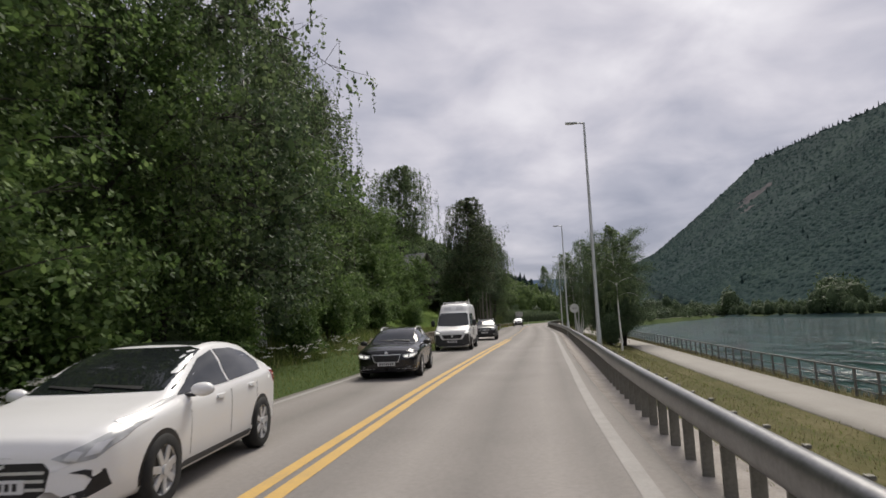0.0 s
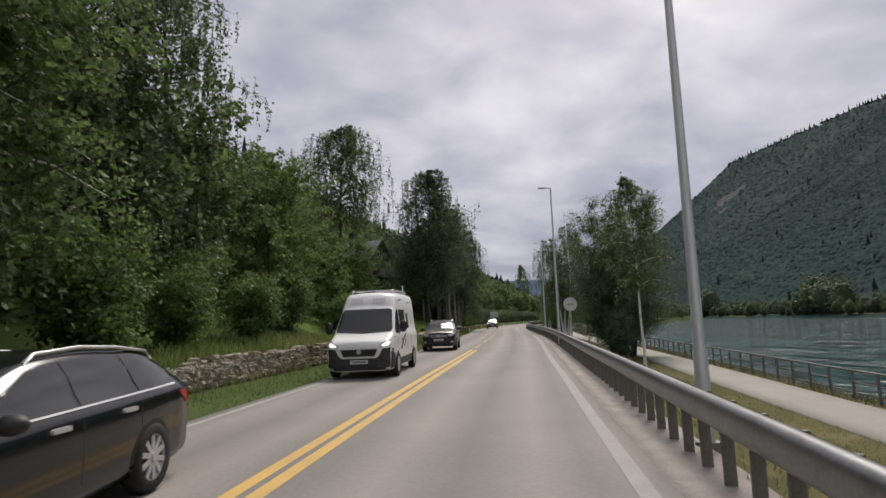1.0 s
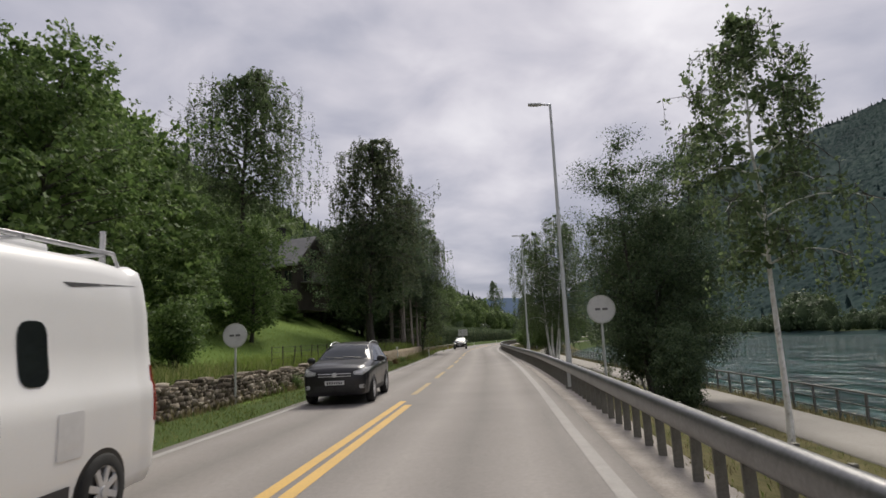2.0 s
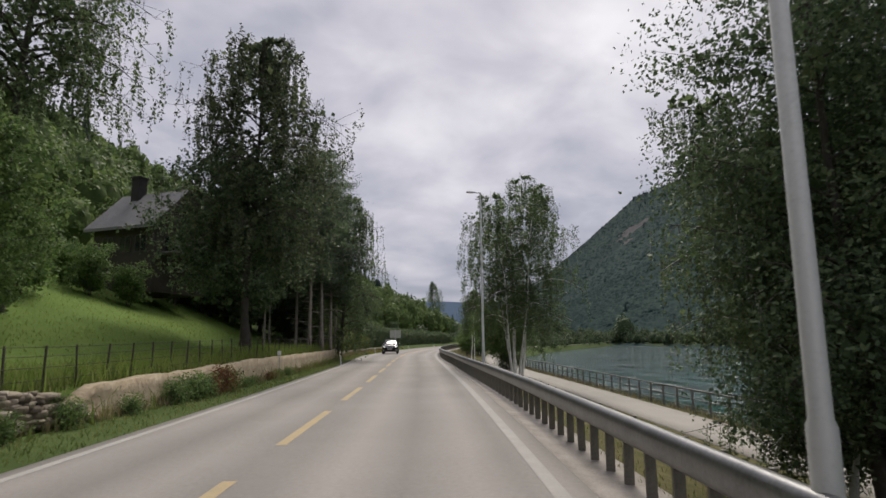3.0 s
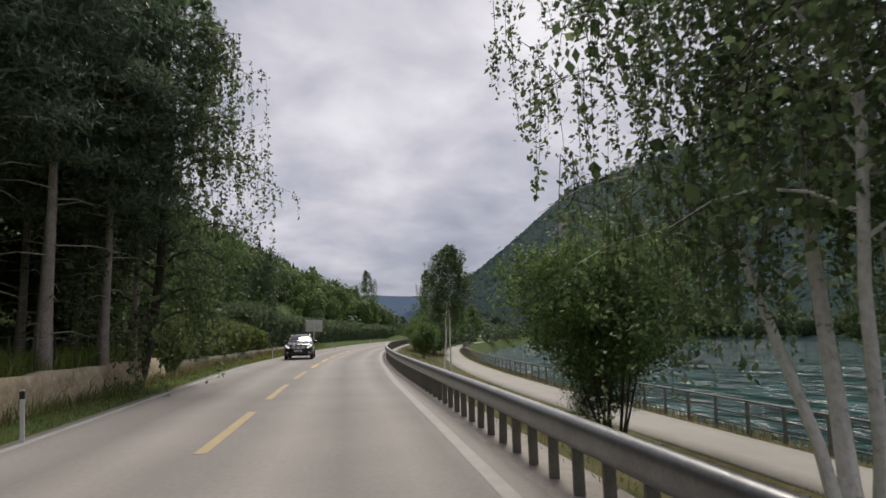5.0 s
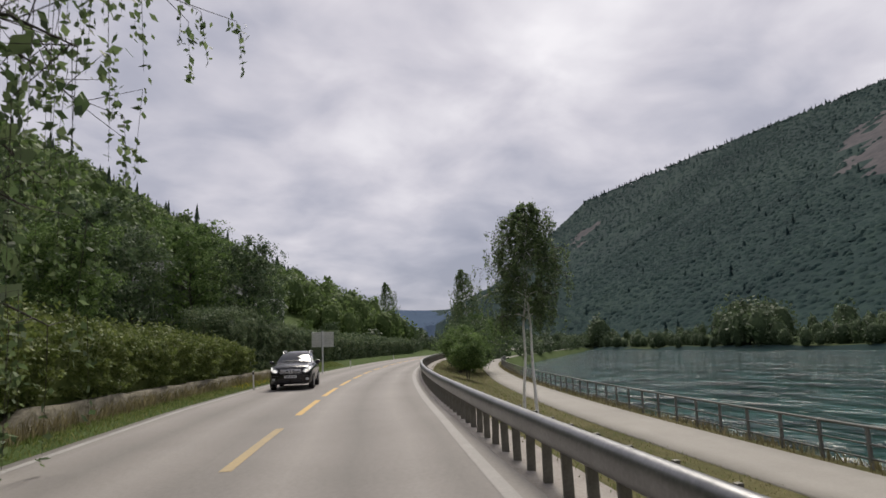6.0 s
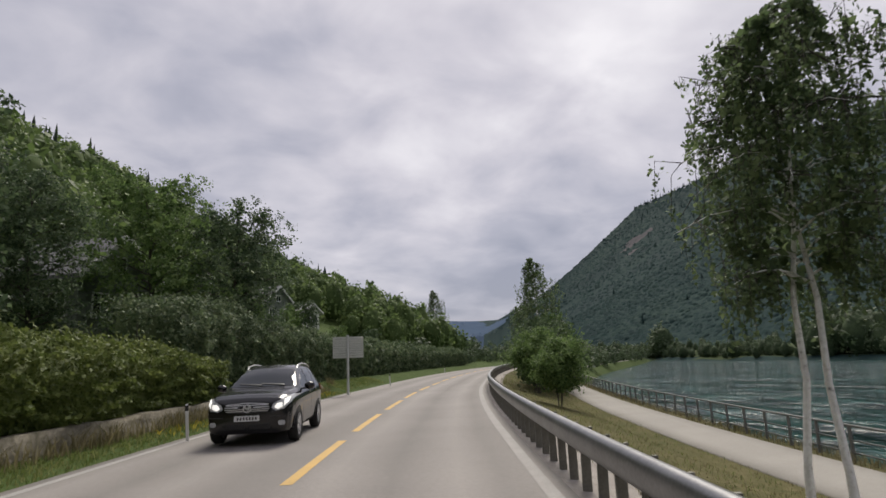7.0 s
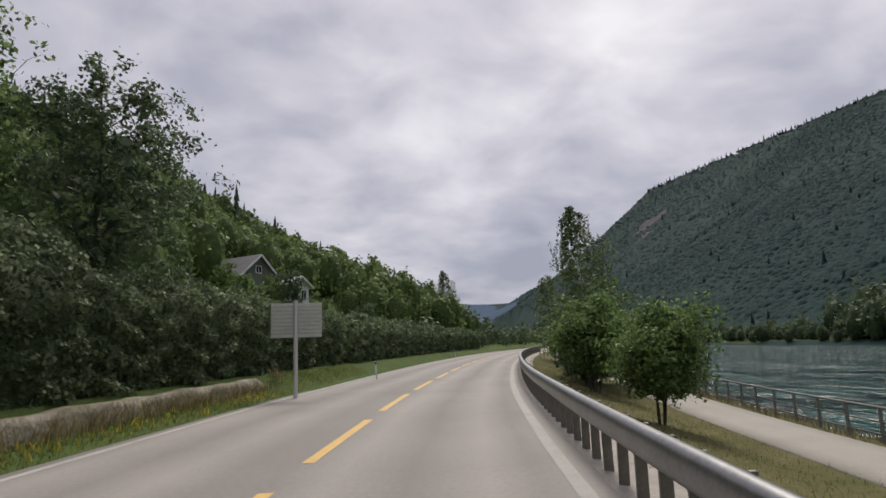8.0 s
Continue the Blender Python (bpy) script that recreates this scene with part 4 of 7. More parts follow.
def scatter(name, label, templates, spots, k, mat, category="forest"):
    """All trees of one forest in one mesh; a spot is x, y, z, radius, height factor, turn, template."""
    verts = []
    for x, y, z, r, hf, turn, which in spots:
        t = templates[which]
        c, s = math.cos(turn), math.sin(turn)
        verts.append(np.stack([x + r * (c * t[:, 0] - s * t[:, 1]), y + r * (s * t[:, 0] + c * t[:, 1]), z + r * hf * t[:, 2]], -1))
    v = np.concatenate(verts)
    f = np.arange(len(v)).reshape(-1, k)
    me = mesh_of(name, v, quads=f) if k == 4 else mesh_of(name, v, tris=f)
    return tagged(part_mesh(name, me, mat), label, category, kind="stuff")


def jittered(x0, x1, y0, y1, gap, rng):
    X, Y = np.meshgrid(np.arange(x0, x1, gap), np.arange(y0, y1, gap))
    p = np.stack([X.ravel(), Y.ravel()], -1) + rng.uniform(-0.45, 0.45, (X.size, 2)) * gap
    return p


def left_depth(x, y):
    return -(x - edge(y) + wide(y)) - wall_v(y)


def in_meadow(x, y):
    return (y > 50) & (y < 96) & (x > -22 - 0.12 * (y - 70)) | ((y > 96) & (y < 101) & (x > -9))


def build_forests():
    rng = np.random.default_rng(77)
    fine = [clump_template(s, 330, 2.2, 0.19) for s in range(4)]
    mid = [clump_template(10 + s, 130, 2.1, 0.32) for s in range(4)]
    coarse = [clump_template(20 + s, 48, 2.0, 0.46) for s in range(4)]
    hearts = {id(t): [heart_template(q + s, tall) for s in range(4)] for t, q, tall in ((fine, 0, 2.2), (mid, 10, 2.1), (coarse, 20, 2.0))}

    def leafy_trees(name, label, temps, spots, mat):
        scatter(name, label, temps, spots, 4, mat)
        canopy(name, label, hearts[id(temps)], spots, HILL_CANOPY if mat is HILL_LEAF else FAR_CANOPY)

    cones = [cone_template(s, 5, 7) for s in range(3)]
    far_cones = [cone_template(7 + s, 3, 5) for s in range(3)]
    domes = [dome_template(s) for s in range(3)]
    # near slope above the road
    p = jittered(-75, 60, -20, 230, 4.6, rng)
    x, y = p.T
    s = left_depth(x, y)
    ok = (s > 9.5) & (s < 52) & ~in_meadow(x, y) & ~((np.abs(x + 16.3) < 6) & (np.abs(y - 88.5) < 6)) & ~((np.abs(x + 9.6) < 5) & (np.abs(y - 133) < 6)) & ~((y > 148) & (y < 197) & (x > -15 + 0.06 * (196 - y)) & (x < 8))
    x, y = x[ok], y[ok]
    z = land(x, y)
    near_road = (y > 92) | (rng.random(len(y)) < 0.35)
    x, y, z = x[near_road], y[near_road], z[near_road]
    close = y > 96
    for mask, temps in ((close, fine), (~close, coarse)):
        leafy_trees("hillside_trees", "leafy trees covering the slope above the road", temps, [(a, b, c - 0.4, rng.uniform(1.9, 3.2), rng.uniform(1.0, 1.45), rng.uniform(0, 6.3), rng.integers(4)) for a, b, c in zip(x[mask], y[mask], z[mask])], HILL_LEAF)
    # higher and farther up
    p = np.concatenate([jittered(-300, 120, -120, 420, 6.4, rng), jittered(-300, 200, 420, 900, 9.5, rng)])
    x, y = p.T
    s, crest = left_depth(x, y), 0.139 * y - 0.990 * x
    ok = (s > np.where(y < 230, 50, 16)) & (crest < 226) & (crest > 12)
    x, y = x[ok], y[ok]
    z = land(x, y)
    pick = rng.random(len(x))
    leafy = (pick > np.clip(0.12 + (crest[ok] - 120) / 160, 0.1, 0.6)) | (left_depth(x, y) < 70)
    near = np.hypot(x, y - 100) < 230
    for mask, name, temps, lo, hi in ((leafy & near, "hillside_trees", mid, 2.4, 3.9), (leafy & ~near, "hillside_trees", coarse, 2.6, 4.4)):
        leafy_trees(name, "leafy forest on the upper slope", temps, [(a, b, c - 0.5, rng.uniform(lo, hi), rng.uniform(0.95, 1.35), rng.uniform(0, 6.3), rng.integers(4)) for a, b, c in zip(x[mask], y[mask], z[mask])], HILL_LEAF)
    con = ~leafy
    scatter("hillside_spruces", "dark spruces scattered over the slope and ridge", cones, [(a, b, c - 0.5, rng.uniform(1.3, 2.3), rng.uniform(1.2, 1.9), rng.uniform(0, 6.3), rng.integers(3)) for a, b, c in zip(x[con], y[con], z[con])], 3, HILL_CONIFER)
    p = jittered(-250, 420, 900, 2500, 21, rng)
    x, y = p.T
    crest = 0.139 * y - 0.990 * x
    ok = (crest < 228) & (crest > 4)
    x, y = x[ok], y[ok]
    scatter("hillside_spruces", "distant dark forest along the valley side", far_cones, [(a, b, c - 1, rng.uniform(4, 8), rng.uniform(0.6, 1.1), rng.uniform(0, 6.3), rng.integers(3)) for a, b, c in zip(x, y, land(x, y))], 3, HAZY_FOREST)
    # across the river: the wooded bank, then the mountain
    p = np.concatenate([jittered(124, 150, 60, 700, 5.0, rng), jittered(150, 240, 60, 700, 9.0, rng), jittered(60, 160, 560, 900, 11, rng)])
    x, y = p.T
    d = x - river_far(y)
    grove = rough_noise(x * 0.3, y, 26, 4.0) + 0.5 * rough_noise(x, y, 17, 1.0)
    keep = (d > 2.0) & (d < 95) & (rng.random(len(x)) < np.where(d < 13, 0.95, np.where(d < 40, 0.25 + 0.35 * (grove > 0.35), 0.3)))
    x, y, d, grove = x[keep], y[keep], d[keep], grove[keep]
    size = np.where((grove > 0.45) & (d > 5), rng.uniform(4.5, 8.0, len(x)), np.where(d < 13, rng.uniform(1.8, 3.6, len(x)), rng.uniform(1.6, 3.4, len(x))))
    leafy_trees("far_bank_trees", "leafy trees along the opposite river bank", fine, [(a, b, c - 0.5, r, rng.uniform(0.9, 1.3), rng.uniform(0, 6.3), rng.integers(4)) for a, b, c, r in zip(x, y, land(x, y), size)], FAR_LEAF)
    y = rng.uniform(200, 640, 150)
    x = edge(y) + np.where(rng.random(150) < 0.6, rng.uniform(4.5, 10, 150), -wide(y) - rng.uniform(4.5, 18, 150))
    y = np.concatenate([y, rng.uniform(202, 330, 50)])
    x = np.concatenate([x, edge(y[150:]) - wide(y[150:]) - rng.uniform(3.5, 6, 50)])
    scatter("bend_thicket", "leafy thicket beside the road past the bend", mid, [(a, b, c - 0.3, r, rng.uniform(0.8, 1.1), rng.uniform(0, 6.3), rng.integers(4)) for a, b, c, r in zip(x, y, land(x, y), np.concatenate([rng.uniform(1.6, 3.2, 150), rng.uniform(1.0, 1.7, 50)]))], 4, FAR_LEAF)
    p = np.concatenate([jittered(235, 620, 120, 1100, 6.4, rng), jittered(620, 1080, 300, 1300, 8.0, rng), jittered(200, 1000, 1100, 2300, 11.5, rng), jittered(150, 950, 2300, 3700, 26, rng)])
    x, y = p.T
    rx = np.interp(y, RIDGE_Y, RIDGE_X)
    ok = (x < rx + 8) & (x > river_far(y) + 70) & ~cliff(x, y) & ((y < 2600) | (x > 620))
    x, y = x[ok], y[ok]
    scale = np.interp(y, [0, 1100, 2300, 3700], [1.0, 1.1, 1.5, 2.4])
    spruce = rng.random(len(x)) < np.clip(0.004 + (x - 300) / 30000, 0.0, 0.02)
    z = land(x, y)
    canopy("mountain_forest", "dark mixed forest on the mountain across the river", domes, [(a, b, c - 1.2 * k, rng.uniform(2.2, 4.4) * k, rng.uniform(0.35, 0.75), rng.uniform(0, 6.3), rng.integers(3)) for a, b, c, k in zip(x[~spruce], y[~spruce], z[~spruce], scale[~spruce])], HAZY_FOREST)
    scatter("mountain_spruces", "scattered pointed spruces on the mountain across the river", far_cones, [(a, b, c - 0.8 * k, rng.uniform(1.6, 2.8) * k, rng.uniform(0.7, 1.3), rng.uniform(0, 6.3), rng.integers(3)) for a, b, c, k in zip(x[spruce], y[spruce], z[spruce], scale[spruce])], 3, HAZY_FOREST)
    y = np.concatenate([np.arange(300, 1300, 5.0), np.arange(1300, 2500, 9.0)])
    y = y + rng.uniform(-2.5, 2.5, len(y))
    x = np.interp(y, RIDGE_Y, RIDGE_X) + rng.uniform(-9, 3, len(y))
    scatter("ridge_spruces", "row of dark pointed spruces along the mountain ridge", far_cones, [(a, b, c - 1, rng.uniform(1.2, 2.1) * (1 + (b > 1300) * 0.4), rng.uniform(0.7, 1.7), rng.uniform(0, 6.3), rng.integers(3)) for a, b, c in zip(x, y, land(x, y))], 3, HAZY_FOREST)


build_forests()

# ---------------------------------------------------------------- hedges


def hedge(name, label, y0, y1, front, depth, tall, cards, leaf, mat, seed):
    """A hedge along the left verge: front is its distance behind the wall line; tall a function of y."""
    rng = np.random.default_rng(seed)
    y = rng.uniform(y0, y1, cards)
    k = rng.random(cards)
    lump = 0.26 * rough_noise(y, y * 0, 1.3, seed) + 0.24 * rough_noise(y, k * 6, 0.55, seed + 2)
    h = tall(y) * (1 + 0.17 * rough_noise(y, 0 * y, 1.9, seed + 5) + 0.1 * rough_noise(y, 0 * y, 0.6, seed)) * np.clip((y - y0) / 0.8, 0.3, 1) ** 0.5
    part_face = rng.random(cards)
    d = np.where(part_face < 0.66, np.abs(rng.normal(0, 0.16, cards)), rng.uniform(0, depth, cards))
    zz = np.where(part_face < 0.66, h * (0.02 + 0.98 * k), h - rng.normal(0.05, 0.17, cards))
    bulge = 0.28 * np.sqrt(np.clip(zz / h, 0, 1)) * (zz / h < 0.9)
    d = d - bulge + lump + np.where(zz / h > 0.82, (zz / h - 0.82) * 1.8, 0)
    yy = y + rng.normal(0, 0.05, cards)
    v = wall_v(yy) + front + d
    x = edge(yy) - wide(yy) - v
    z = np.interp(yy, TOP_Y, TOP_Z) - 0.1 + zz
    verts, faces = leaf_cards(np.stack([x, yy, z], -1), leaf, rng, 0.15, 0.62, np.stack([0.7 + 0 * x, 0 * x - 0.15, 0 * x], -1))
    ob = thing(name, label, "hedge", "roadside hedges")
    part_mesh("foliage", mesh_of("foliage", verts, quads=faces), mat, ob)
    stems = []
    for yy in np.arange(y0 + 0.4, y1, 0.9):
        v = float(wall_v(yy)) + front + 0.5 * depth + rng.uniform(-0.2, 0.2)
        x = float(edge(yy)) - float(wide(yy)) - v
        b = float(np.interp(yy, TOP_Y, TOP_Z)) - 0.2
        stems.append(([(x, yy, b), (x + rng.uniform(-0.2, 0.2), yy + rng.uniform(-0.3, 0.3), b + 0.8 * float(tall(yy)))], [0.035, 0.012]))
    part_mesh("stem", tubes("stem", stems, 5), DARK_BARK, ob)
    # a dense heart, so that no light passes through
    ys = np.arange(y0 + 1.3, y1 - 0.8, 0.5)
    ring = []
    for q in ys:
        v0 = float(wall_v(q)) + front
        hh = float(tall(q)) * 0.9 + 0.12 * float(rough_noise(q, 1.0, 0.8, seed))
        b = float(np.interp(q, TOP_Y, TOP_Z)) - 0.25
        e = float(edge(q)) - float(wide(q))
        ring.append([(e - v0 - 0.2, q, b), (e - v0 - 0.12, q, b + 0.6 * hh), (e - v0 - 0.35, q, b + hh), (e - v0 - depth + 0.2, q, b + hh), (e - v0 - depth, q, b)])
    vv = np.array(ring)
    idx = np.arange(vv.shape[0] * 5).reshape(-1, 5)
    qd = [(idx[i, j], idx[i, j + 1], idx[i + 1, j + 1], idx[i + 1, j]) for i in range(len(ys) - 1) for j in range(4)]
    part_mesh("core", mesh_of("core", vv.reshape(-1, 3), quads=qd), mat, ob)


hedge("low_hedge", "bright green loosely clipped hedge above the verge", 103.2, 126.0, 0.25, 2.4, lambda y: np.interp(y, [105, 112, 120, 126], [1.9, 1.95, 1.75, 1.5]), 42000, 0.115, LIME_LEAF, 1)
hedge("tall_hedge", "tall dark green dense hedge beside the road", 123.5, 152.0, 0.85, 2.6, lambda y: np.interp(y, [123, 128, 136, 152], [3.4, 3.5, 3.1, 2.7]), 62000, 0.135, HEDGE_LEAF, 2)
hedge("tall_hedge", "tall dark green dense hedge along the bend", 152.3, 205.0, 0.45, 2.6, lambda y: np.interp(y, [152, 205], [2.7, 2.4]), 24000, 0.25, HEDGE_LEAF, 3)

# ---------------------------------------------------------------- walls, fences, houses, signs on the left


def left_x(y, v):
    return float(edge(y)) - float(wide(y)) - v


def stone_mesh(seed):
    rng = np.random.default_rng(seed)
    bm = bmesh.new()
    bmesh.ops.create_cube(bm, size=1.0)
    bmesh.ops.subdivide_edges(bm, edges=bm.edges[:], cuts=1, use_grid_fill=True)
    for v in bm.verts:
        n = v.co.normalized()
        v.co = v.co * 0.46 + n * 0.34 + Vector(rng.normal(0, 0.07, 3))
    me = bpy.data.meshes.new("stone")
    bm.to_mesh(me)
    bm.free()
    me.materials.append(STONE)
    return me


def build_stone_wall():
    wall = tagged(new("retaining_wall"), "low dry stone retaining wall of uneven field stones", "wall", kind="structure")
    meshes = [stone_mesh(s) for s in range(7)]
    rng = np.random.default_rng(5)
    spots = []
    y0, y1 = 29.0, 60.0
    z = 0.0
    course = 0
    while z < 0.86:
        h = rng.uniform(0.075, 0.13)
        y = y0 + rng.uniform(0, 0.3) + 0.5 * course * 0.3
        while y < y1 - course * 0.25:
            w = rng.uniform(0.1, 0.29) * (1 + 0.5 * (y > 52))
            if z + h * 0.5 < float(wall_top(y)) - 0.02 + rng.uniform(-0.08, 0.08):
                spots.append((y + w / 2, z + h / 2 + rng.uniform(-0.02, 0.02), w, h))
            y += w + 0.01
        z += h * 0.96
        course += 1
    spots.sort()
    loose, faces, at = [], [], 0
    for i, (y, z, w, h) in enumerate(spots):
        me = meshes[int(rng.integers(7))]
        slope = float(edge(y + 0.5) - edge(y - 0.5))
        m = pose(left_x(y, float(wall_v(y)) - 0.03 + 0.22 * z + rng.uniform(-0.04, 0.04)), y, z + 0.12, rng.uniform(-7, 7), rng.uniform(-7, 7), -math.degrees(math.atan(slope)) + rng.uniform(-8, 8)) @ Matrix.Diagonal((0.34, w * 1.12, h * 1.2, 1))
        if i < 290:
            ob = new("stone", me)
            ob.parent = wall
            ob.matrix_basis = m
        else:
            c = np.array([m @ v.co for v in me.vertices])
            loose.append(c)
            faces += [tuple(at + q for q in p.vertices) for p in me.polygons]
            at += len(c)
    ob = part_mesh("more_stones", mesh_of("more_stones", np.concatenate(loose), quads=faces), STONE, wall)
    tagged(ob, kind="stuff")
    # earth core behind the stones, then the mortared stretch
    for name, a, b, mat, off in (("earth_core", 28.6, 60.4, DRY_EARTH, 0.2), ("mortared_face", 59.4, 101.2, MORTAR, -0.06), ("kerb_wall", 103.5, 139.4, CONCRETE, -0.04)):
        ys = np.arange(a, b, 0.35)
        rows = []
        for k, f in enumerate((0.0, 0.25, 0.5, 0.75, 1.0)):
            top = wall_top(ys) + (0.04 if name == "mortared_face" else -0.05) - 0.04 * (name == "kerb_wall")
            bump = 0.05 * rough_noise(ys, ys * 0 + 7 * k, 0.45, 2.0) + 0.03 * rough_noise(ys, ys * 0 + 3 * k, 0.17, 1.0)
            ends = np.minimum(1, np.minimum(ys - a, b - ys) / 1.2 + 0.25)
            rows.append(np.stack([edge(ys) - wide(ys) - wall_v(ys) - off - 0.1 * f + bump, ys, -0.1 + (top + 0.1) * f * ends + (0.04 * rough_noise(ys, ys * 0, 0.6, 4.0) if k == 4 else 0)], -1))
        back = rows[-1].copy()
        back[:, 0] -= 0.32
        low = back.copy()
        low[:, 2] = -0.2
        rows += [back, low]
        v = np.stack(rows, 1)
        n = v.shape[1]
        idx = np.arange(v.shape[0] * n).reshape(-1, n)
        quads = [(idx[i, j], idx[i + 1, j], idx[i + 1, j + 1], idx[i, j + 1]) for i in range(len(ys) - 1) for j in range(n - 1)]
        quads += [tuple(idx[0, q] for q in (0, 1, 4, 6)), tuple(idx[-1, q] for q in (6, 4, 1, 0))]
        part_mesh(name, mesh_of(name, v.reshape(-1, 3), quads=quads), mat, wall)


DRY_EARTH = material("dry_earth", [(0.07, 0.055, 0.035), (0.12, 0.095, 0.06), (0.18, 0.15, 0.1)], scale=2, second=15, rough=0.95, bump=0.6, bump_scale=20)
build_stone_wall()


def build_wire_fence():
    fence = thing("wire_fence", "sagging wire fence on thin dark posts above the wall", "fence")
    ys = np.arange(53.0, 99.5, 1.08)
    pts = []
    bm = bmesh.new()
    box(bm, (0.034, 0.034, 1.15), pose(0, 0, 0.36), 0.005)
    proto = part("post", bm, DARK_WOOD, fence)
    for i, y in enumerate(ys):
        x = left_x(y, float(wall_v(y)) + 0.55)
        z = float(land(x, y))
        ob = proto if i == 0 else new("post", proto.data)
        ob.parent = fence
        ob.matrix_basis = pose(x, y, z, random.uniform(-5, 5), random.uniform(-4, 4), random.uniform(0, 90))
        pts.append((x, y, z))
    pts = np.array(pts)
    for h in (0.25, 0.5, 0.72, 0.9):
        part_mesh("wire", tubes("wire", [(pts + (0.03, 0, h), [0.006] * len(pts))], 4), DARK_WOOD, fence)


build_wire_fence()

HOUSE_DARK = material("dark_stained_boards", [(0.022, 0.018, 0.014), (0.04, 0.032, 0.025), (0.06, 0.05, 0.04)], scale=1.5, second=20, rough=0.8)
HOUSE_GREEN = material("grey_green_boards", [(0.10, 0.12, 0.10), (0.14, 0.16, 0.135), (0.18, 0.2, 0.17)], scale=1.5, second=20, rough=0.8)
HOUSE_WHITE = material("white_painted_boards", [(0.55, 0.55, 0.53), (0.66, 0.66, 0.64), (0.74, 0.74, 0.72)], scale=1.5, second=20, rough=0.7)
ROOF_SLATE = material("grey_roof_tiles", [(0.10, 0.10, 0.105), (0.15, 0.15, 0.155), (0.2, 0.2, 0.205)], scale=1.5, second=12, rough=0.7, bump=0.4, bump_scale=12)
TRIM_WHITE = material("white_trim_paint", [(0.6, 0.6, 0.58), (0.7, 0.7, 0.68), (0.78, 0.78, 0.76)], scale=3, rough=0.6)
PANE = material("dark_window_glass", [(0.015, 0.018, 0.02), (0.02, 0.024, 0.027)], rough=0.08, spec=0.6)
BRICK_DARK = material("dark_chimney", [(0.02, 0.02, 0.02), (0.035, 0.033, 0.03)], scale=6, rough=0.9)


def house(name, label, m, length, width, wall_h, roof_h, wall_mat, roof_mat, trim, chimney=True, balcony=False, over=0.45):
    """A gabled wooden house; its ridge runs along local x, the front gable at +x."""
    h = thing(name, label, "house", at=m)
    L, w = length / 2, width / 2
    verts = [(-L, -w, -1.5), (L, -w, -1.5), (L, w, -1.5), (-L, w, -1.5), (-L, -w, wall_h), (L, -w, wall_h), (L, w, wall_h), (-L, w, wall_h), (L, 0, wall_h + roof_h), (-L, 0, wall_h + roof_h)]
    me = bpy.data.meshes.new("wall")
    me.from_pydata(verts, [], [(0, 1, 5, 4), (2, 3, 7, 6), (1, 2, 6, 8, 5), (3, 0, 4, 9, 7), (0, 3, 2, 1)])
    part_mesh("wall", me, wall_mat, h)
    bm = bmesh.new()
    rise = roof_h / w
    for side in (-1, 1):
        slab = [(-L - over, side * (w + over), wall_h - rise * over), (L + over, side * (w + over), wall_h - rise * over), (L + over, 0, wall_h + roof_h), (-L - over, 0, wall_h + roof_h)]
        vs = [bm.verts.new(p) for p in slab] + [bm.verts.new((p[0], p[1], p[2] + 0.2)) for p in slab]
        for f in ((0, 1, 2, 3), (7, 6, 5, 4), (0, 4, 5, 1), (1, 5, 6, 2), (2, 6, 7, 3), (3, 7, 4, 0)):
            bm.faces.new([vs[i] for i in f])
    bmesh.ops.recalc_face_normals(bm, faces=bm.faces[:])
    roof = part("roof", bm, roof_mat, h)
    bm = bmesh.new()
    tilt = math.degrees(math.atan(rise))
    slant = math.hypot(w + over, rise * (w + over))
    for side in (-1, 1):
        box(bm, (0.05, slant, 0.22), pose(L + over + 0.03, side * (w + over) / 2, wall_h + roof_h - rise * (w + over) / 2 + 0.08, -side * tilt))
    part("bargeboard", bm, trim, h)
    if chimney:
        bm = bmesh.new()
        box(bm, (0.7, 0.7, 2.0), pose(-0.25 * length, -0.1 * w, wall_h + roof_h + 0.3), 0.02)
        box(bm, (0.84, 0.84, 0.12), pose(-0.25 * length, -0.1 * w, wall_h + roof_h + 1.32))
        part("chimney", bm, BRICK_DARK, roof)

    def window(mm, ww=0.9, hh=1.1):
        bm = bmesh.new()
        box(bm, (0.06, ww, 0.09), mm @ pose(0, 0, hh / 2))
        box(bm, (0.06, ww, 0.09), mm @ pose(0, 0, -hh / 2))
        for k in (-0.5, 0, 0.5):
            box(bm, (0.06, 0.07, hh), mm @ pose(0, ww * k, 0))
        win = part("window", bm, trim, h)
        bm = bmesh.new()
        box(bm, (0.03, ww - 0.05, hh - 0.05), mm)
        part("pane", bm, PANE, win)
    window(pose(L + 0.02, 0.0, wall_h + roof_h * 0.3), 0.8, 0.8)
    window(pose(L + 0.02, -w * 0.45, wall_h * 0.55))
    window(pose(L + 0.02, w * 0.45, wall_h * 0.55))
    for k in (-0.5, 0.1, 0.6):
        window(pose(L * k, -w - 0.02, wall_h * 0.55, 0, 0, 90))
    if balcony:
        bm = bmesh.new()
        box(bm, (1.3, width * 0.8, 0.12), pose(L + 0.65, 0, wall_h * 0.35))
        box(bm, (0.05, width * 0.8, 0.7), pose(L + 1.28, 0, wall_h * 0.35 + 0.45))
        part("balcony", bm, balcony, h, "weathered timber balcony")
    return h


house("cabin_house", "dark-stained wooden house with a grey gabled roof", pose(-13.6, 88.6, 6.3, 0, 0, -24), 5.0, 4.9, 3.0, 2.4, HOUSE_DARK, ROOF_SLATE, DARK_WOOD, balcony=material("pale_balcony_boards", [(0.10, 0.10, 0.09), (0.15, 0.145, 0.13)], scale=4, rough=0.8))
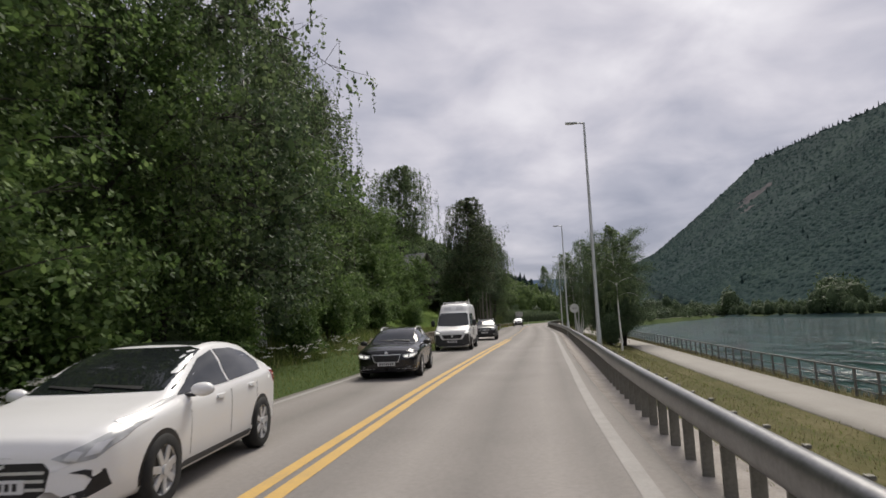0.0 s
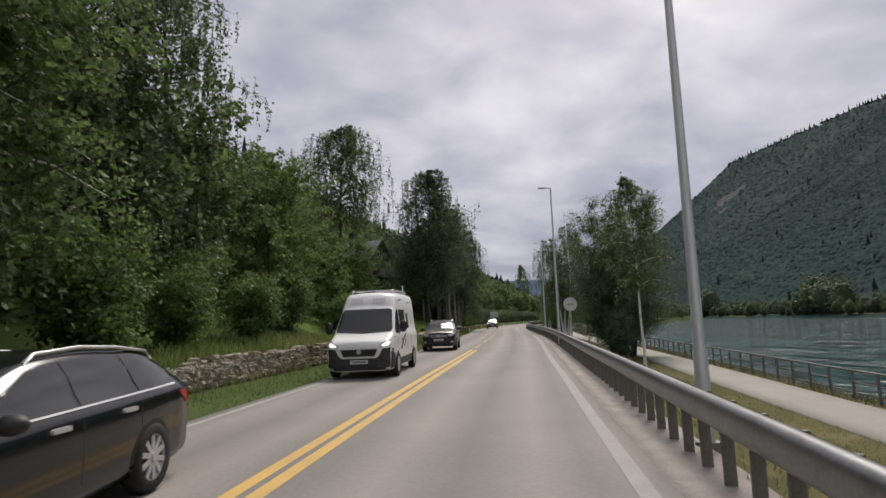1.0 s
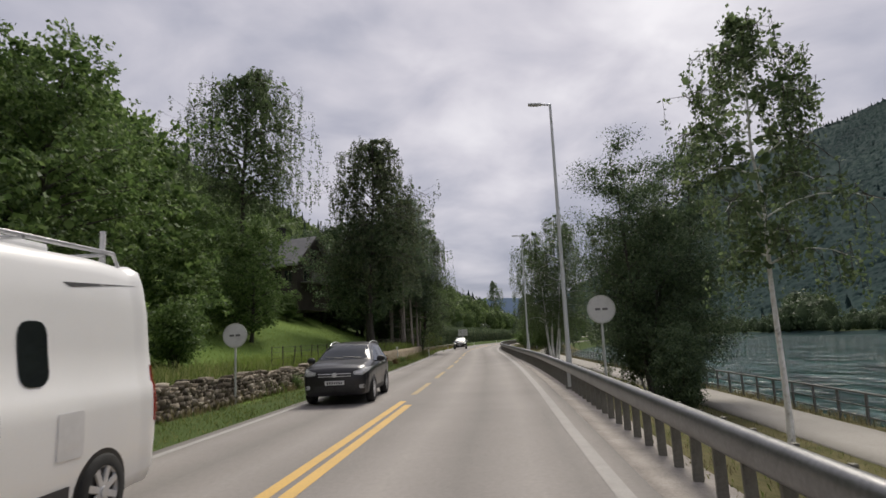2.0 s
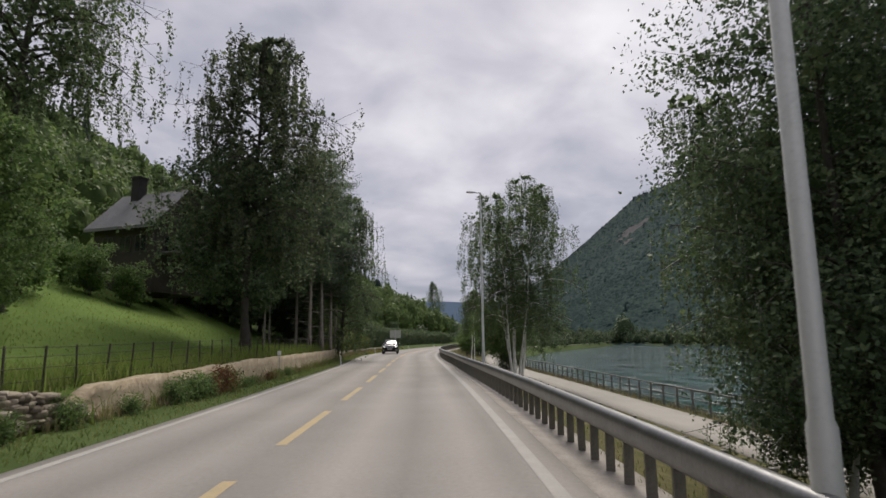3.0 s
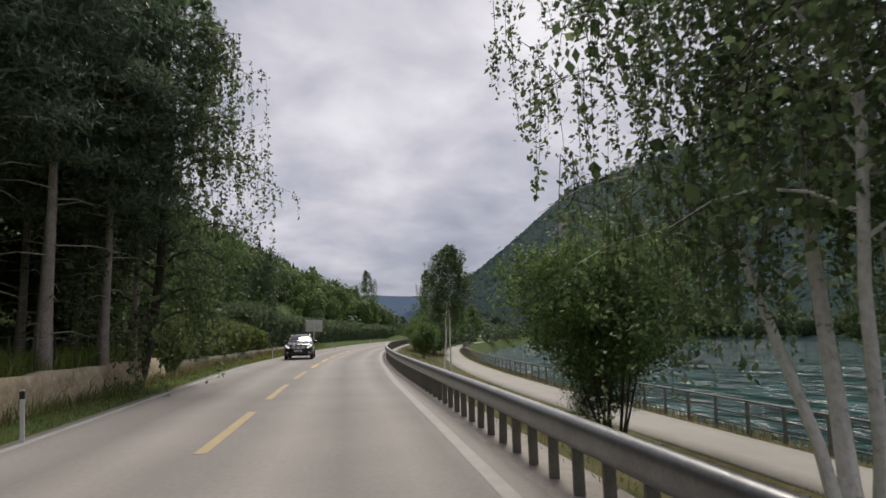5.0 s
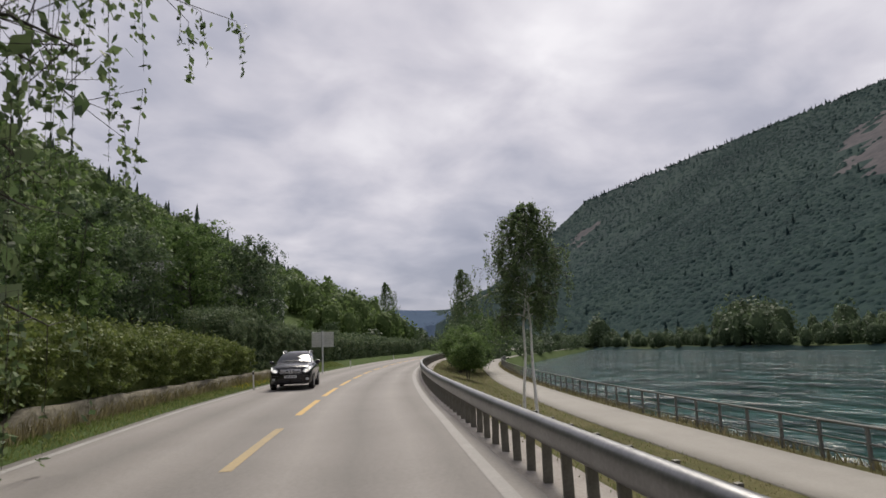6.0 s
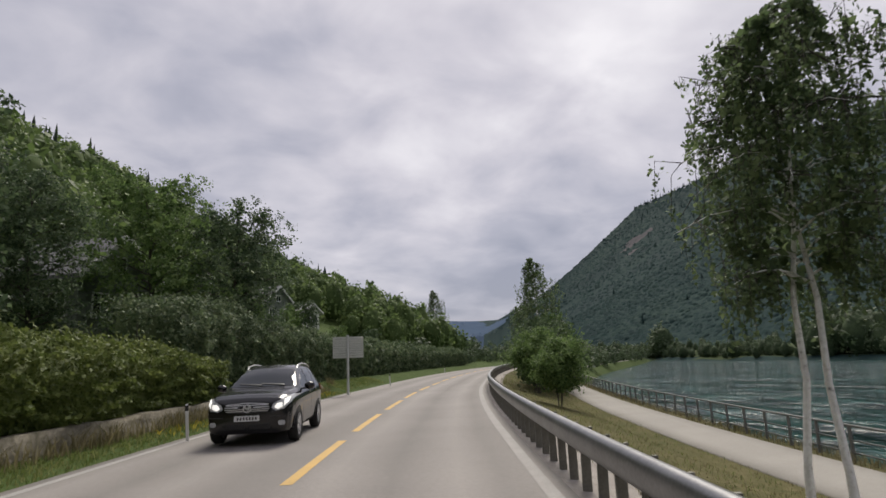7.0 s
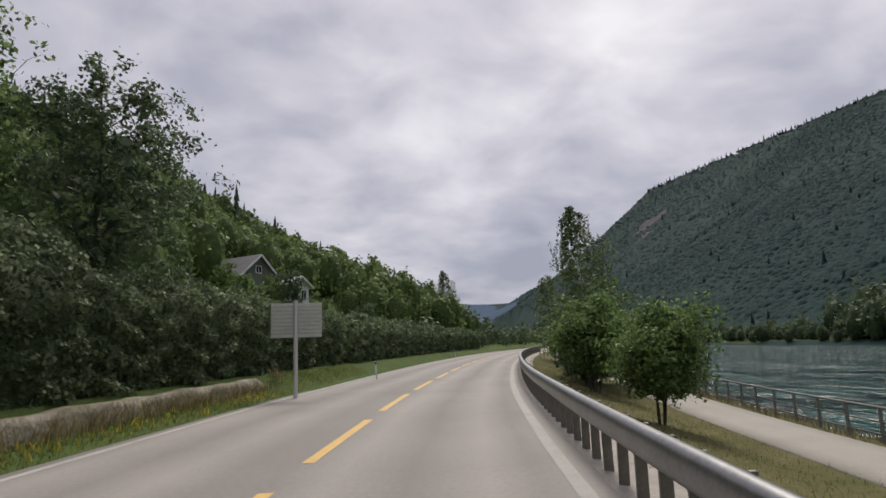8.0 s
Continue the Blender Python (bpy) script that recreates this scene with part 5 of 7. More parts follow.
house("gabled_house", "grey-green wooden house with white trim among trees", pose(-9.6, 134.2, 2.9, 0, 0, -20), 5.5, 4.4, 3.2, 1.8, HOUSE_GREEN, ROOF_SLATE, TRIM_WHITE, chimney=False)
house("gabled_house", "grey-green house with white bargeboards on the slope", pose(-11.5, 186.5, 7.1, 0, 0, -35), 6.5, 5.0, 2.7, 2.2, HOUSE_GREEN, ROOF_SLATE, TRIM_WHITE, chimney=False)
house("white_house", "small white house with a pale low roof on the slope", pose(-6.6, 190.5, 6.7, 0, 0, -30), 3.4, 3.6, 2.3, 1.0, HOUSE_WHITE, material("pale_roof_sheet", [(0.5, 0.5, 0.5), (0.6, 0.6, 0.6)], scale=2, rough=0.5), TRIM_WHITE, chimney=False)

SIGN_GREY = material("sign_back_aluminium", [(0.42, 0.43, 0.4), (0.52, 0.53, 0.49), (0.6, 0.61, 0.57)], scale=2, second=20, rough=0.5, metal=0.3)
SIGN_WHITE = material("faded_sign_white", [(0.5, 0.5, 0.49), (0.6, 0.6, 0.59), (0.66, 0.66, 0.65)], scale=4, second=20, rough=0.45)
SIGN_DARK = material("faded_sign_grey", [(0.10, 0.10, 0.10), (0.14, 0.14, 0.14)], scale=4, rough=0.5)
REFLECT_DARK = material("black_plastic_cap", [(0.012, 0.012, 0.012), (0.02, 0.02, 0.02)], rough=0.5)


def round_sign(x, y, top, turn):
    z = float(land(x, y))
    s = thing("round_road_sign", "faded round white road sign on a steel post", "road sign", "round signs", at=pose(x, y, z, 0, 0, turn))
    c = top - z
    part_mesh("post", tubes("post", [([(0, 0.04, -0.3), (0, 0.04, c + 0.3)], [0.032, 0.032])], 10), LAMP_STEEL, s)
    bm = bmesh.new()
    bmesh.ops.create_cone(bm, cap_ends=True, segments=40, radius1=0.34, radius2=0.34, depth=0.02, matrix=pose(0, -0.01, c, 90))
    disc = part("disc", bm, SIGN_WHITE, s)
    bm = bmesh.new()
    for k in (-0.09, 0.09):
        box(bm, (0.13, 0.006, 0.055), pose(k, -0.025, c))
    part("marking", bm, SIGN_DARK, disc)
    bm = bmesh.new()
    for i in range(40):
        a = i * 2 * math.pi / 40
        box(bm, (0.056, 0.028, 0.03), pose(0.335 * math.cos(a), -0.01, c + 0.335 * math.sin(a), 0, -math.degrees(a) + 90, 0))
    part("rim", bm, SIGN_GREY, disc)


round_sign(5.38, 46.2, 2.2, 0)
round_sign(-4.6, 48.5, 2.0, 0)


def board_sign(x, y, z, top, w, h):
    s = thing("direction_board", "back of a ribbed grey direction board on one stout post", "road sign", at=pose(x, y, z, 0, 0, 4))
    part_mesh("post", tubes("post", [([(0, 0, -0.4), (0, 0, top - z + 0.06)], [0.07, 0.07])], 12), LAMP_STEEL, s)
    n = 9
    for i in range(n):
        bm = bmesh.new()
        box(bm, (w, 0.03, h / n * 0.66), pose(0.02, 0.075, top - z - h + h * (i + 0.5) / n), 0.006)
        box(bm, (w, 0.06, h / n * 0.22), pose(0.02, 0.06, top - z - h + h * (i + 0.02) / n), 0.004)
        part("plank", bm, SIGN_GREY, s)


board_sign(3.5, 136.5, 0.1, 3.05, 1.62, 1.12)


def small_sign(x, y):
    z = float(land(x, y))
    s = thing("roadside_plate", "small weathered brown plate on a post at the bend", "road sign", at=pose(x, y, z, 0, 0, -14))
    part_mesh("post", tubes("post", [([(0, 0.03, -0.3), (0, 0.03, 2.2)], [0.03, 0.03])], 8), LAMP_STEEL, s)
    bm = bmesh.new()
    box(bm, (0.75, 0.02, 0.85), pose(0, 0, 1.8), 0.01)
    part("plate", bm, material("weathered_brown_plate", [(0.16, 0.12, 0.07), (0.22, 0.17, 0.1)], scale=3, rough=0.6), s)


small_sign(19.6, 164.0)


def marker_post(x, y, z, h=0.95, boxy=False):
    s = thing("marker_post", "slim white roadside marker post with a dark cap" if not boxy else "thin post carrying a small white box", "marker post", "marker posts", at=pose(x, y, z, 2, -3, 8))
    bm = bmesh.new()
    box(bm, (0.07 if not boxy else 0.05, 0.035, h), pose(0, 0, h / 2 - 0.05), 0.012)
    part("shaft", bm, SIGN_WHITE if not boxy else LAMP_STEEL, s)
    bm = bmesh.new()
    if boxy:
        box(bm, (0.16, 0.12, 0.2), pose(0, 0, h), 0.02)
        part("box", bm, SIGN_WHITE, s)
    else:
        box(bm, (0.074, 0.04, 0.13), pose(0, 0, h - 0.14), 0.008)
        part("cap", bm, REFLECT_DARK, s)


for x, y, boxy in ((-2.3, 74.6, True), (-0.56, 87.2, False), (0.95, 119.0, False), (5.73, 145.6, False), (12.0, 173.0, False)):
    marker_post(x, y, float(land(x, y)), 0.95 if not boxy else 1.05, boxy)

# more trees behind the hedges and along the bend
for key, x, y, s, turn in (
    ("round_b", -2.0, 135.0, 0.77, 40), ("round_a", -4.6, 131.5, 0.74, 140), ("round_b", -6.4, 125.5, 0.55, 10), ("round_far_dark", -7.2, 121.0, 0.6, 70), ("round_a", -10.0, 114.5, 0.62, 140), ("round_far_dark", -5.2, 139.0, 0.55, 200), ("round_far_dark", -4.5, 180.0, 0.38, 20), ("round_far_dark", -6.0, 181.0, 0.33, 150),
    ("round_b", -6.6, 106.5, 0.6, 200), ("round_far", -12.5, 122.5, 0.7, 20), ("round_far_dark", -7.8, 111.0, 0.6, 33), ("round_a", -6.0, 116.5, 0.5, 60),
    ("round_a", -11.0, 49.0, 0.8, 0), ("round_a", -12.5, 54.0, 0.74, 100), ("round_far", -14.5, 59.0, 0.95, 10), ("round_far", -10.0, 44.5, 0.5, 30), ("round_far", -9.5, 55.5, 0.42, 70), ("round_a", -12.0, 61.5, 0.62, 170), ("round_a", -14.5, 70.0, 0.62, 20), ("round_a", -9.8, 65.3, 0.6, 210)):
    plant(key, x, y, s, turn)
plant("birch_far", 29.4, 391.0, 1.7, 0, z=7.0)
plant("round_far", -6.2, 178.0, 0.3, 0)
plant("round_far", -9.0, 172.0, 0.33, 70)
for key, x, y, s, turn in (("round_far", -3.0, 156.0, 0.32, 10), ("round_far", 0.5, 166.0, 0.3, 60), ("round_far_dark", 3.5, 176.0, 0.32, 60)):
    plant(key, x, y, s, turn)
prototype("lime_shrub", "shrub", "rounded bright green shrub beside the road", "shrub", DARK_BARK, LIME_LEAF, seed=33, h=1.7, r=1.1, trunk_r=0.04, clear=0.08, limbs=13, strands=16, per=18, leaf=0.1, kind="shrub", stems=4, spread=0.25)
for x, y, s in ((-2.7, 102.9, 1.1), (-4.4, 103.6, 1.15)):
    plant("lime_shrub", x, y, s, 40 * x)
for key, x, y, s, turn in (
    ("shrub_a", -8.3, 23.5, 0.7, 0), ("shrub_a", -8.6, 29.0, 0.9, 50), ("shrub_a", -8.8, 33.5, 0.75, 100), ("shrub_a", -8.4, 39.0, 0.8, 150), ("shrub_a", -8.2, 17.0, 0.8, 200), ("shrub_a", -8.6, 11.0, 1.0, 250),
    ("shrub_a", -9.4, 46.5, 0.9, 300), ("shrub_a", -10.0, 36.5, 0.9, 20), ("shrub_a", -8.0, 52.0, 0.7, 80), ("shrub_a", -12.6, 64.0, 1.0, 10), ("shrub_a", -12.6, 83.0, 0.7, 0), ("shrub_a", -14.2, 81.5, 0.8, 70), ("shrub_a", -16.0, 82.5, 0.7, 170), ("shrub_a", -14.2, 75.0, 1.2, 60), ("shrub_a", -13.2, 71.0, 0.9, 160)):
    plant(key, x, y, s, turn)
for key, x, y, s, turn in (("birch_far", 21.5, 172.0, 0.5, 40), ("shrub_far", 20.0, 160.0, 0.8, 0), ("shrub_far", 23.5, 176.0, 0.9, 60), ("round_far", 30.0, 195.0, 0.6, 0), ("round_far", 36.0, 215.0, 0.7, 30), ("round_far", 46.0, 240.0, 0.8, 0)):
    plant(key, x, y, s, turn)

RUST_LEAF = leaf_material("rusty_dock_leaves", [(0.09, 0.045, 0.02), (0.17, 0.085, 0.04), (0.24, 0.14, 0.07)])
prototype("weed", "wall_weed", "leafy green weed at the foot of the wall", "weed", DARK_BARK, BUSH_LEAF, seed=51, h=0.75, r=0.32, trunk_r=0.012, clear=0.05, limbs=8, strands=5, per=9, leaf=0.085, kind="shrub", stems=4, spread=0.3)
prototype("dock", "wall_weed", "rust-brown seeding dock at the foot of the wall", "weed", DARK_BARK, RUST_LEAF, seed=52, h=0.8, r=0.16, trunk_r=0.012, clear=0.2, limbs=10, strands=6, per=9, leaf=0.06, kind="shrub", stems=4, spread=0.2)
for y in np.concatenate([np.arange(53.5, 63, 1.9), np.arange(63.4, 70, 0.8), np.arange(70.5, 76, 1.8)]):
    y = float(y + random.uniform(-0.25, 0.25))
    plant("dock" if random.random() < 0.3 else "weed", left_x(y, float(wall_v(y)) - random.uniform(0.15, 0.4)), y, random.uniform(0.45, 0.9) * (1.1 if y < 68 else 0.6), random.uniform(0, 360))

# ---------------------------------------------------------------- grass


def grass(name, label, n, ys, lateral, tall, mat, seed, width=0.018, patchy=0.0):
    """Blades scattered over a strip; lateral gives x from y and a 0..1 number."""
    rng = np.random.default_rng(seed)
    y = rng.uniform(*ys, n)
    k = rng.random(n)
    x = lateral(y, k)
    keep = rough_noise(x, y, 1.3, seed) + 0.6 * rough_noise(x, y, 0.35, seed + 1) > rng.uniform(-2.4, 0.5, n) + patchy
    x, y = x[keep], y[keep]
    n = len(x)
    z = land(x, y) - 0.02
    h = tall * rng.uniform(0.4, 1.25, n)
    a = rng.uniform(0, 6.283, n)
    bend = rng.normal(0, 0.32, (n, 2)) * h[:, None]
    w = width * rng.uniform(0.7, 1.6, n)
    base = np.stack([x, y, z], -1)
    side = np.stack([np.cos(a) * w, np.sin(a) * w, 0 * w], -1)
    mid = base + np.stack([bend[:, 0] * 0.35, bend[:, 1] * 0.35, h * 0.6], -1)
    tip = base + np.stack([bend[:, 0], bend[:, 1], h], -1)
    v = np.stack([base - side, base + side, mid + side * 0.7, mid - side * 0.7, tip], 1).reshape(-1, 3)
    i = 5 * np.arange(n)[:, None]
    me = mesh_of(name, v, quads=i + np.array([[0, 1, 2, 3]]), tris=i + np.array([[3, 2, 4]]))
    tagged(part_mesh(name, me, mat), label, "grass", kind="stuff")


def left_strip(lo, hi):
    return lambda y, k: edge(y) - wide(y) - 0.28 - (lo + (hi - lo) * k) * wall_v(y)


grass("verge_grass", "short green roadside grass", 42000, (2, 150), left_strip(0.0, 1.0), 0.1, GRASS_BLADE, 1, 0.009)
grass("terrace_grass", "tall unmown grass above the wall", 30000, (4, 101), lambda y, k: edge(y) - wide(y) - wall_v(y) - 0.1 - 3.2 * k**1.3, 0.42, GRASS_BLADE, 2, 0.012)
grass("wall_foot_grass", "dry tangled grass along the wall foot", 9000, (26, 103), lambda y, k: edge(y) - wide(y) - wall_v(y) + 0.35 * k, 0.3, DRY_GRASS, 3, 0.014, 1.2)
grass("meadow_grass", "grass on the sloping meadow below the house", 26000, (46, 100), lambda y, k: edge(y) - wide(y) - wall_v(y) - 3.0 - 15 * k, 0.13, MEADOW, 4, 0.012)
grass("bank_grass", "dry yellowish grass between guardrail and path", 44000, (-2, 165), lambda y, k: edge(y) + 1.15 + (path_in(y) - 1.1) * k, 0.09, DRY_GRASS, 5, 0.007)
grass("bank_weeds", "green weeds between guardrail and path", 24000, (-2, 165), lambda y, k: edge(y) + 1.2 + (path_in(y) - 1.15) * k, 0.11, GRASS_BLADE, 6, 0.007)
grass("river_edge_grass", "rough grass along the river fence", 16000, (0, 170), lambda y, k: edge(y) + PATH_OUT + 0.05 + 1.9 * k, 0.3, DRY_GRASS, 7, 0.012)


FLOWER = leaf_material("yellow_flower_heads", [(0.25, 0.2, 0.03), (0.45, 0.36, 0.05), (0.55, 0.45, 0.08)], scale=0.4)
UMBEL = leaf_material("white_flower_heads", [(0.4, 0.4, 0.36), (0.6, 0.6, 0.56), (0.7, 0.7, 0.66)], scale=0.5)


def umbels(n, ys, lateral, seed):
    """Cow parsley: thin stems that fork into flat heads of small white flowers."""
    rng = np.random.default_rng(seed)
    stems, heads = [], []
    for _ in range(n):
        y = rng.uniform(*ys)
        x = float(lateral(y, rng.random()))
        y += rng.normal(0, 0.25)
        z, h = float(land(x, y)), rng.uniform(0.45, 0.85)
        top = np.array([x + rng.normal(0, 0.08), y + rng.normal(0, 0.08), z + h])
        stems.append(([(x, y, z - 0.03), top * 0.5 + np.array([x, y, z]) * 0.5, top], [0.006, 0.005, 0.003]))
        for k in range(int(rng.integers(2, 5))):
            hub = top + rng.normal(0, 0.09, 3) * (1, 1, 0.4)
            stems.append(([top - (0, 0, 0.12), hub], [0.003, 0.002]))
            heads.append(hub + rng.normal(0, 1, (14, 3)) * (0.05, 0.05, 0.01))
    v, f = leaf_cards(np.concatenate(heads), 0.035, rng, 0, 0.9)
    ob = tagged(new("cow_parsley"), "white flowering cow parsley on the green verge", "wildflowers", kind="stuff")
    part_mesh("flower_heads", mesh_of("flower_heads", v, quads=f), UMBEL, ob)
    part_mesh("stems", tubes("stems", stems, 3), GRASS_BLADE, ob)


umbels(90, (6, 14), lambda y, k: edge(y) - wide(y) - 1.2 - 1.5 * k, 3)
umbels(50, (14, 32), lambda y, k: edge(y) - wide(y) - 1.6 - 1.4 * k, 4)
grass("verge_weeds", "leafy green weeds along the low concrete wall", 9000, (103, 150), lambda y, k: edge(y) - wide(y) - 0.35 - (wall_v(y) - 0.45) * k**0.6, 0.12, GRASS_BLADE, 11, 0.012)
grass("yellow_wildflowers", "yellow flowering weeds on the verge below the hedge", 520, (120, 138), lambda y, k: edge(y) - wide(y) - 0.5 - (wall_v(y) - 0.7) * k, 0.17, FLOWER, 12, 0.016)
grass("wall_weeds", "tall weeds spilling over the mortared wall", 3000, (50, 101), lambda y, k: edge(y) - wide(y) - wall_v(y) + 0.5 - 0.75 * k, 0.5, GRASS_BLADE, 13, 0.014, 1.5)
grass("wall_top_grass", "tall pale green grass along the wire fence", 16000, (52, 102), lambda y, k: edge(y) - wide(y) - wall_v(y) - 0.15 - 2.2 * k, 0.6, MEADOW, 14, 0.011)
grass("kerb_wall_weeds", "patchy weeds in front of the low concrete wall", 7000, (103, 140), lambda y, k: edge(y) - wide(y) - wall_v(y) + 0.4 - 0.45 * k, 0.42, DRY_GRASS, 15, 0.013, 1.2)

# ---------------------------------------------------------------- vehicles standing in the oncoming lane


def paint(name, colour, metal=0.0, rough=0.3):
    mat = material(name, [tuple(c * 0.93 for c in colour), colour], scale=1.2, second=60, rough=rough, metal=metal)
    b = mat.node_tree.nodes["Principled BSDF"]
    b.inputs["Coat Weight"].default_value, b.inputs["Coat Roughness"].default_value = 0.25, 0.04
    return mat


def car_glass():
    """Opaque glossy panes; the dim of an unbuilt cabin is put into their dark colour."""
    mat = bpy.data.materials.new("dim_cabin_glass")
    mat.use_nodes = True
    b = mat.node_tree.nodes["Principled BSDF"]
    b.inputs["Base Color"].default_value = (0.014, 0.017, 0.018, 1)
    b.inputs["Roughness"].default_value = 0.04
    b.inputs["IOR"].default_value = 1.62
    return mat


CAR_GLASS = car_glass()
TYRE = material("tyre_rubber", [(0.012, 0.012, 0.012), (0.022, 0.022, 0.022)], scale=20, rough=0.85)
ALLOY = material("alloy_rim", [(0.42, 0.42, 0.43), (0.55, 0.55, 0.56)], scale=8, rough=0.35, metal=0.25)
BLACK_TRIM = material("black_plastic_trim", [(0.012, 0.012, 0.013), (0.022, 0.022, 0.023)], scale=20, rough=0.55)
GREY_CLAD = material("dark_grey_bumper_plastic", [(0.028, 0.028, 0.03), (0.045, 0.045, 0.047)], scale=20, rough=0.6)
CHROME = material("bright_silver_trim", [(0.55, 0.55, 0.55), (0.66, 0.66, 0.66)], scale=5, rough=0.28, metal=0.45)
LAMP_CLEAR = material("headlamp_cover", [(0.3, 0.31, 0.32), (0.5, 0.51, 0.52)], scale=10, rough=0.2, spec=0.5)
TAIL_RED = material("red_tail_lamp", [(0.25, 0.01, 0.01), (0.32, 0.015, 0.012)], scale=6, rough=0.15)
PLATE = material("white_plate", [(0.6, 0.6, 0.6), (0.68, 0.68, 0.68)], scale=9, rough=0.4)
LAMP_LIT = bpy.data.materials.new("lit_headlamp")
LAMP_LIT.use_nodes = True
LAMP_LIT.node_tree.nodes["Principled BSDF"].inputs["Emission Color"].default_value = (1.0, 0.96, 0.88, 1)
LAMP_LIT.node_tree.nodes["Principled BSDF"].inputs["Emission Strength"].default_value = 0.6


def lathe(name, profile, segs=28):
    """Turns a profile of (radius, across) round the y axis."""
    v, f, k = [], [], len(profile)
    for i in range(segs):
        a = i * 2 * math.pi / segs
        v += [(r * math.cos(a), y, r * math.sin(a)) for r, y in profile]
    for i in range(segs):
        j = (i + 1) % segs
        f += [(i * k + q, i * k + q + 1, j * k + q + 1, j * k + q) for q in range(k - 1)]
    return mesh_of(name, v, quads=f, smooth=True)


def wheel_meshes(r, spokes):
    t = lathe("tyre", [(0.66 * r, -0.1), (0.9 * r, -0.112), (0.985 * r, -0.08), (r, 0.0), (0.985 * r, 0.08), (0.9 * r, 0.112), (0.66 * r, 0.1)])
    t.materials.append(TYRE)
    bm = bmesh.new()
    for i in range(spokes):
        a = i * 360 / spokes
        box(bm, (0.58 * r, 0.025, 0.2 * r * 5 / spokes + 0.02), pose(0, 0, 0, 0, a, 0) @ pose(0.36 * r, 0.085, 0), 0.006)
    bmesh.ops.create_cone(bm, cap_ends=True, segments=20, radius1=0.17 * r, radius2=0.14 * r, depth=0.05, matrix=pose(0, 0.09, 0, -90))
    rim = bpy.data.meshes.new("rim")
    bm.to_mesh(rim)
    bm.free()
    rim.materials.append(ALLOY)
    lip = lathe("rim_lip", [(0.68 * r, -0.09), (0.6 * r, 0.0), (0.62 * r, 0.08), (0.69 * r, 0.1), (0.66 * r, 0.075)])
    lip.materials.append(ALLOY)
    hub = lathe("brake_disc", [(0.0, 0.03), (0.58 * r, 0.03), (0.6 * r, 0.0)])
    hub.materials.append(BLACK_TRIM)
    return t, rim, lip, hub


def hull_mesh(table):
    """Body shell lofted from stations (x, sill, belt, roof, half width, half roof); its front is at +x."""
    tab = np.array(sorted(table), float)
    xs = np.unique(np.concatenate([np.linspace(tab[0, 0], tab[-1, 0], 70), tab[:, 0]]))
    zb, zs, zr, hw, hr = (smooth_line(tab[:, 0], tab[:, c])(xs) for c in range(1, 6))
    zr = np.maximum(zr, zs + 0.02)
    d, g = zs - zb, zr - zs
    ring = [(0 * xs, zb), (0.7 * hw, zb), (0.93 * hw, zb + 0.04), (0.975 * hw, zb + 0.16 * d), (0.99 * hw, zb + 0.4 * d), (hw, zb + 0.62 * d), (0.998 * hw, zb + 0.8 * d), (0.985 * hw, zs - 0.05), (0.955 * hw, zs),
            (0.62 * 0.955 * hw + 0.38 * hr, zs + 0.3 * g), (0.32 * 0.955 * hw + 0.68 * hr + 0.012, zs + 0.6 * g), (hr, zs + 0.85 * g), (0.95 * hr, zs + 0.94 * g), (0.84 * hr, zs + 0.985 * g), (0.45 * hr, zr + 0.012), (0 * xs, zr + 0.018)]
    P = [np.stack([xs, y, z], -1) for y, z in ring] + [np.stack([xs, -y, z], -1) for y, z in ring[-2:0:-1]]
    P = np.stack(P, 1)
    n = P.shape[1]
    idx = np.arange(P.shape[0] * n).reshape(-1, n)
    nxt = np.roll(idx, -1, 1)
    faces = np.stack([idx[:-1], nxt[:-1], nxt[1:], idx[1:]], -1).reshape(-1, 4).tolist()
    for row, flip in ((0, False), (-1, True)):
        for a in range(1, n // 2):
            quad = [idx[row, a - 1], idx[row, a], idx[row, n - a], idx[row, (n - a + 1) % n]]
            quad = quad if flip else quad[::-1]
            faces.append([int(q) for q in quad])
    tris = [f[:3] for f in faces if len(set(f)) == 4] + [[f[0], f[2], f[3]] for f in faces if len(set(f)) == 4]
    quads = [f for f in faces if len(set(f)) == 4]
    tree = BVHTree.FromPolygons([Vector(p) for p in P.reshape(-1, 3)], tris)
    return mesh_of("body", P.reshape(-1, 3), quads=quads, smooth=True), tree


VIEWS = {"front": lambda a, b: (Vector((9, a, b)), Vector((-1, 0, 0))), "left": lambda a, b: (Vector((a, 9, b)), Vector((0, -1, 0))), "right": lambda a, b: (Vector((a, -9, b)), Vector((0, 1, 0))), "top": lambda a, b: (Vector((a, b, 9)), Vector((0, 0, -1)))}


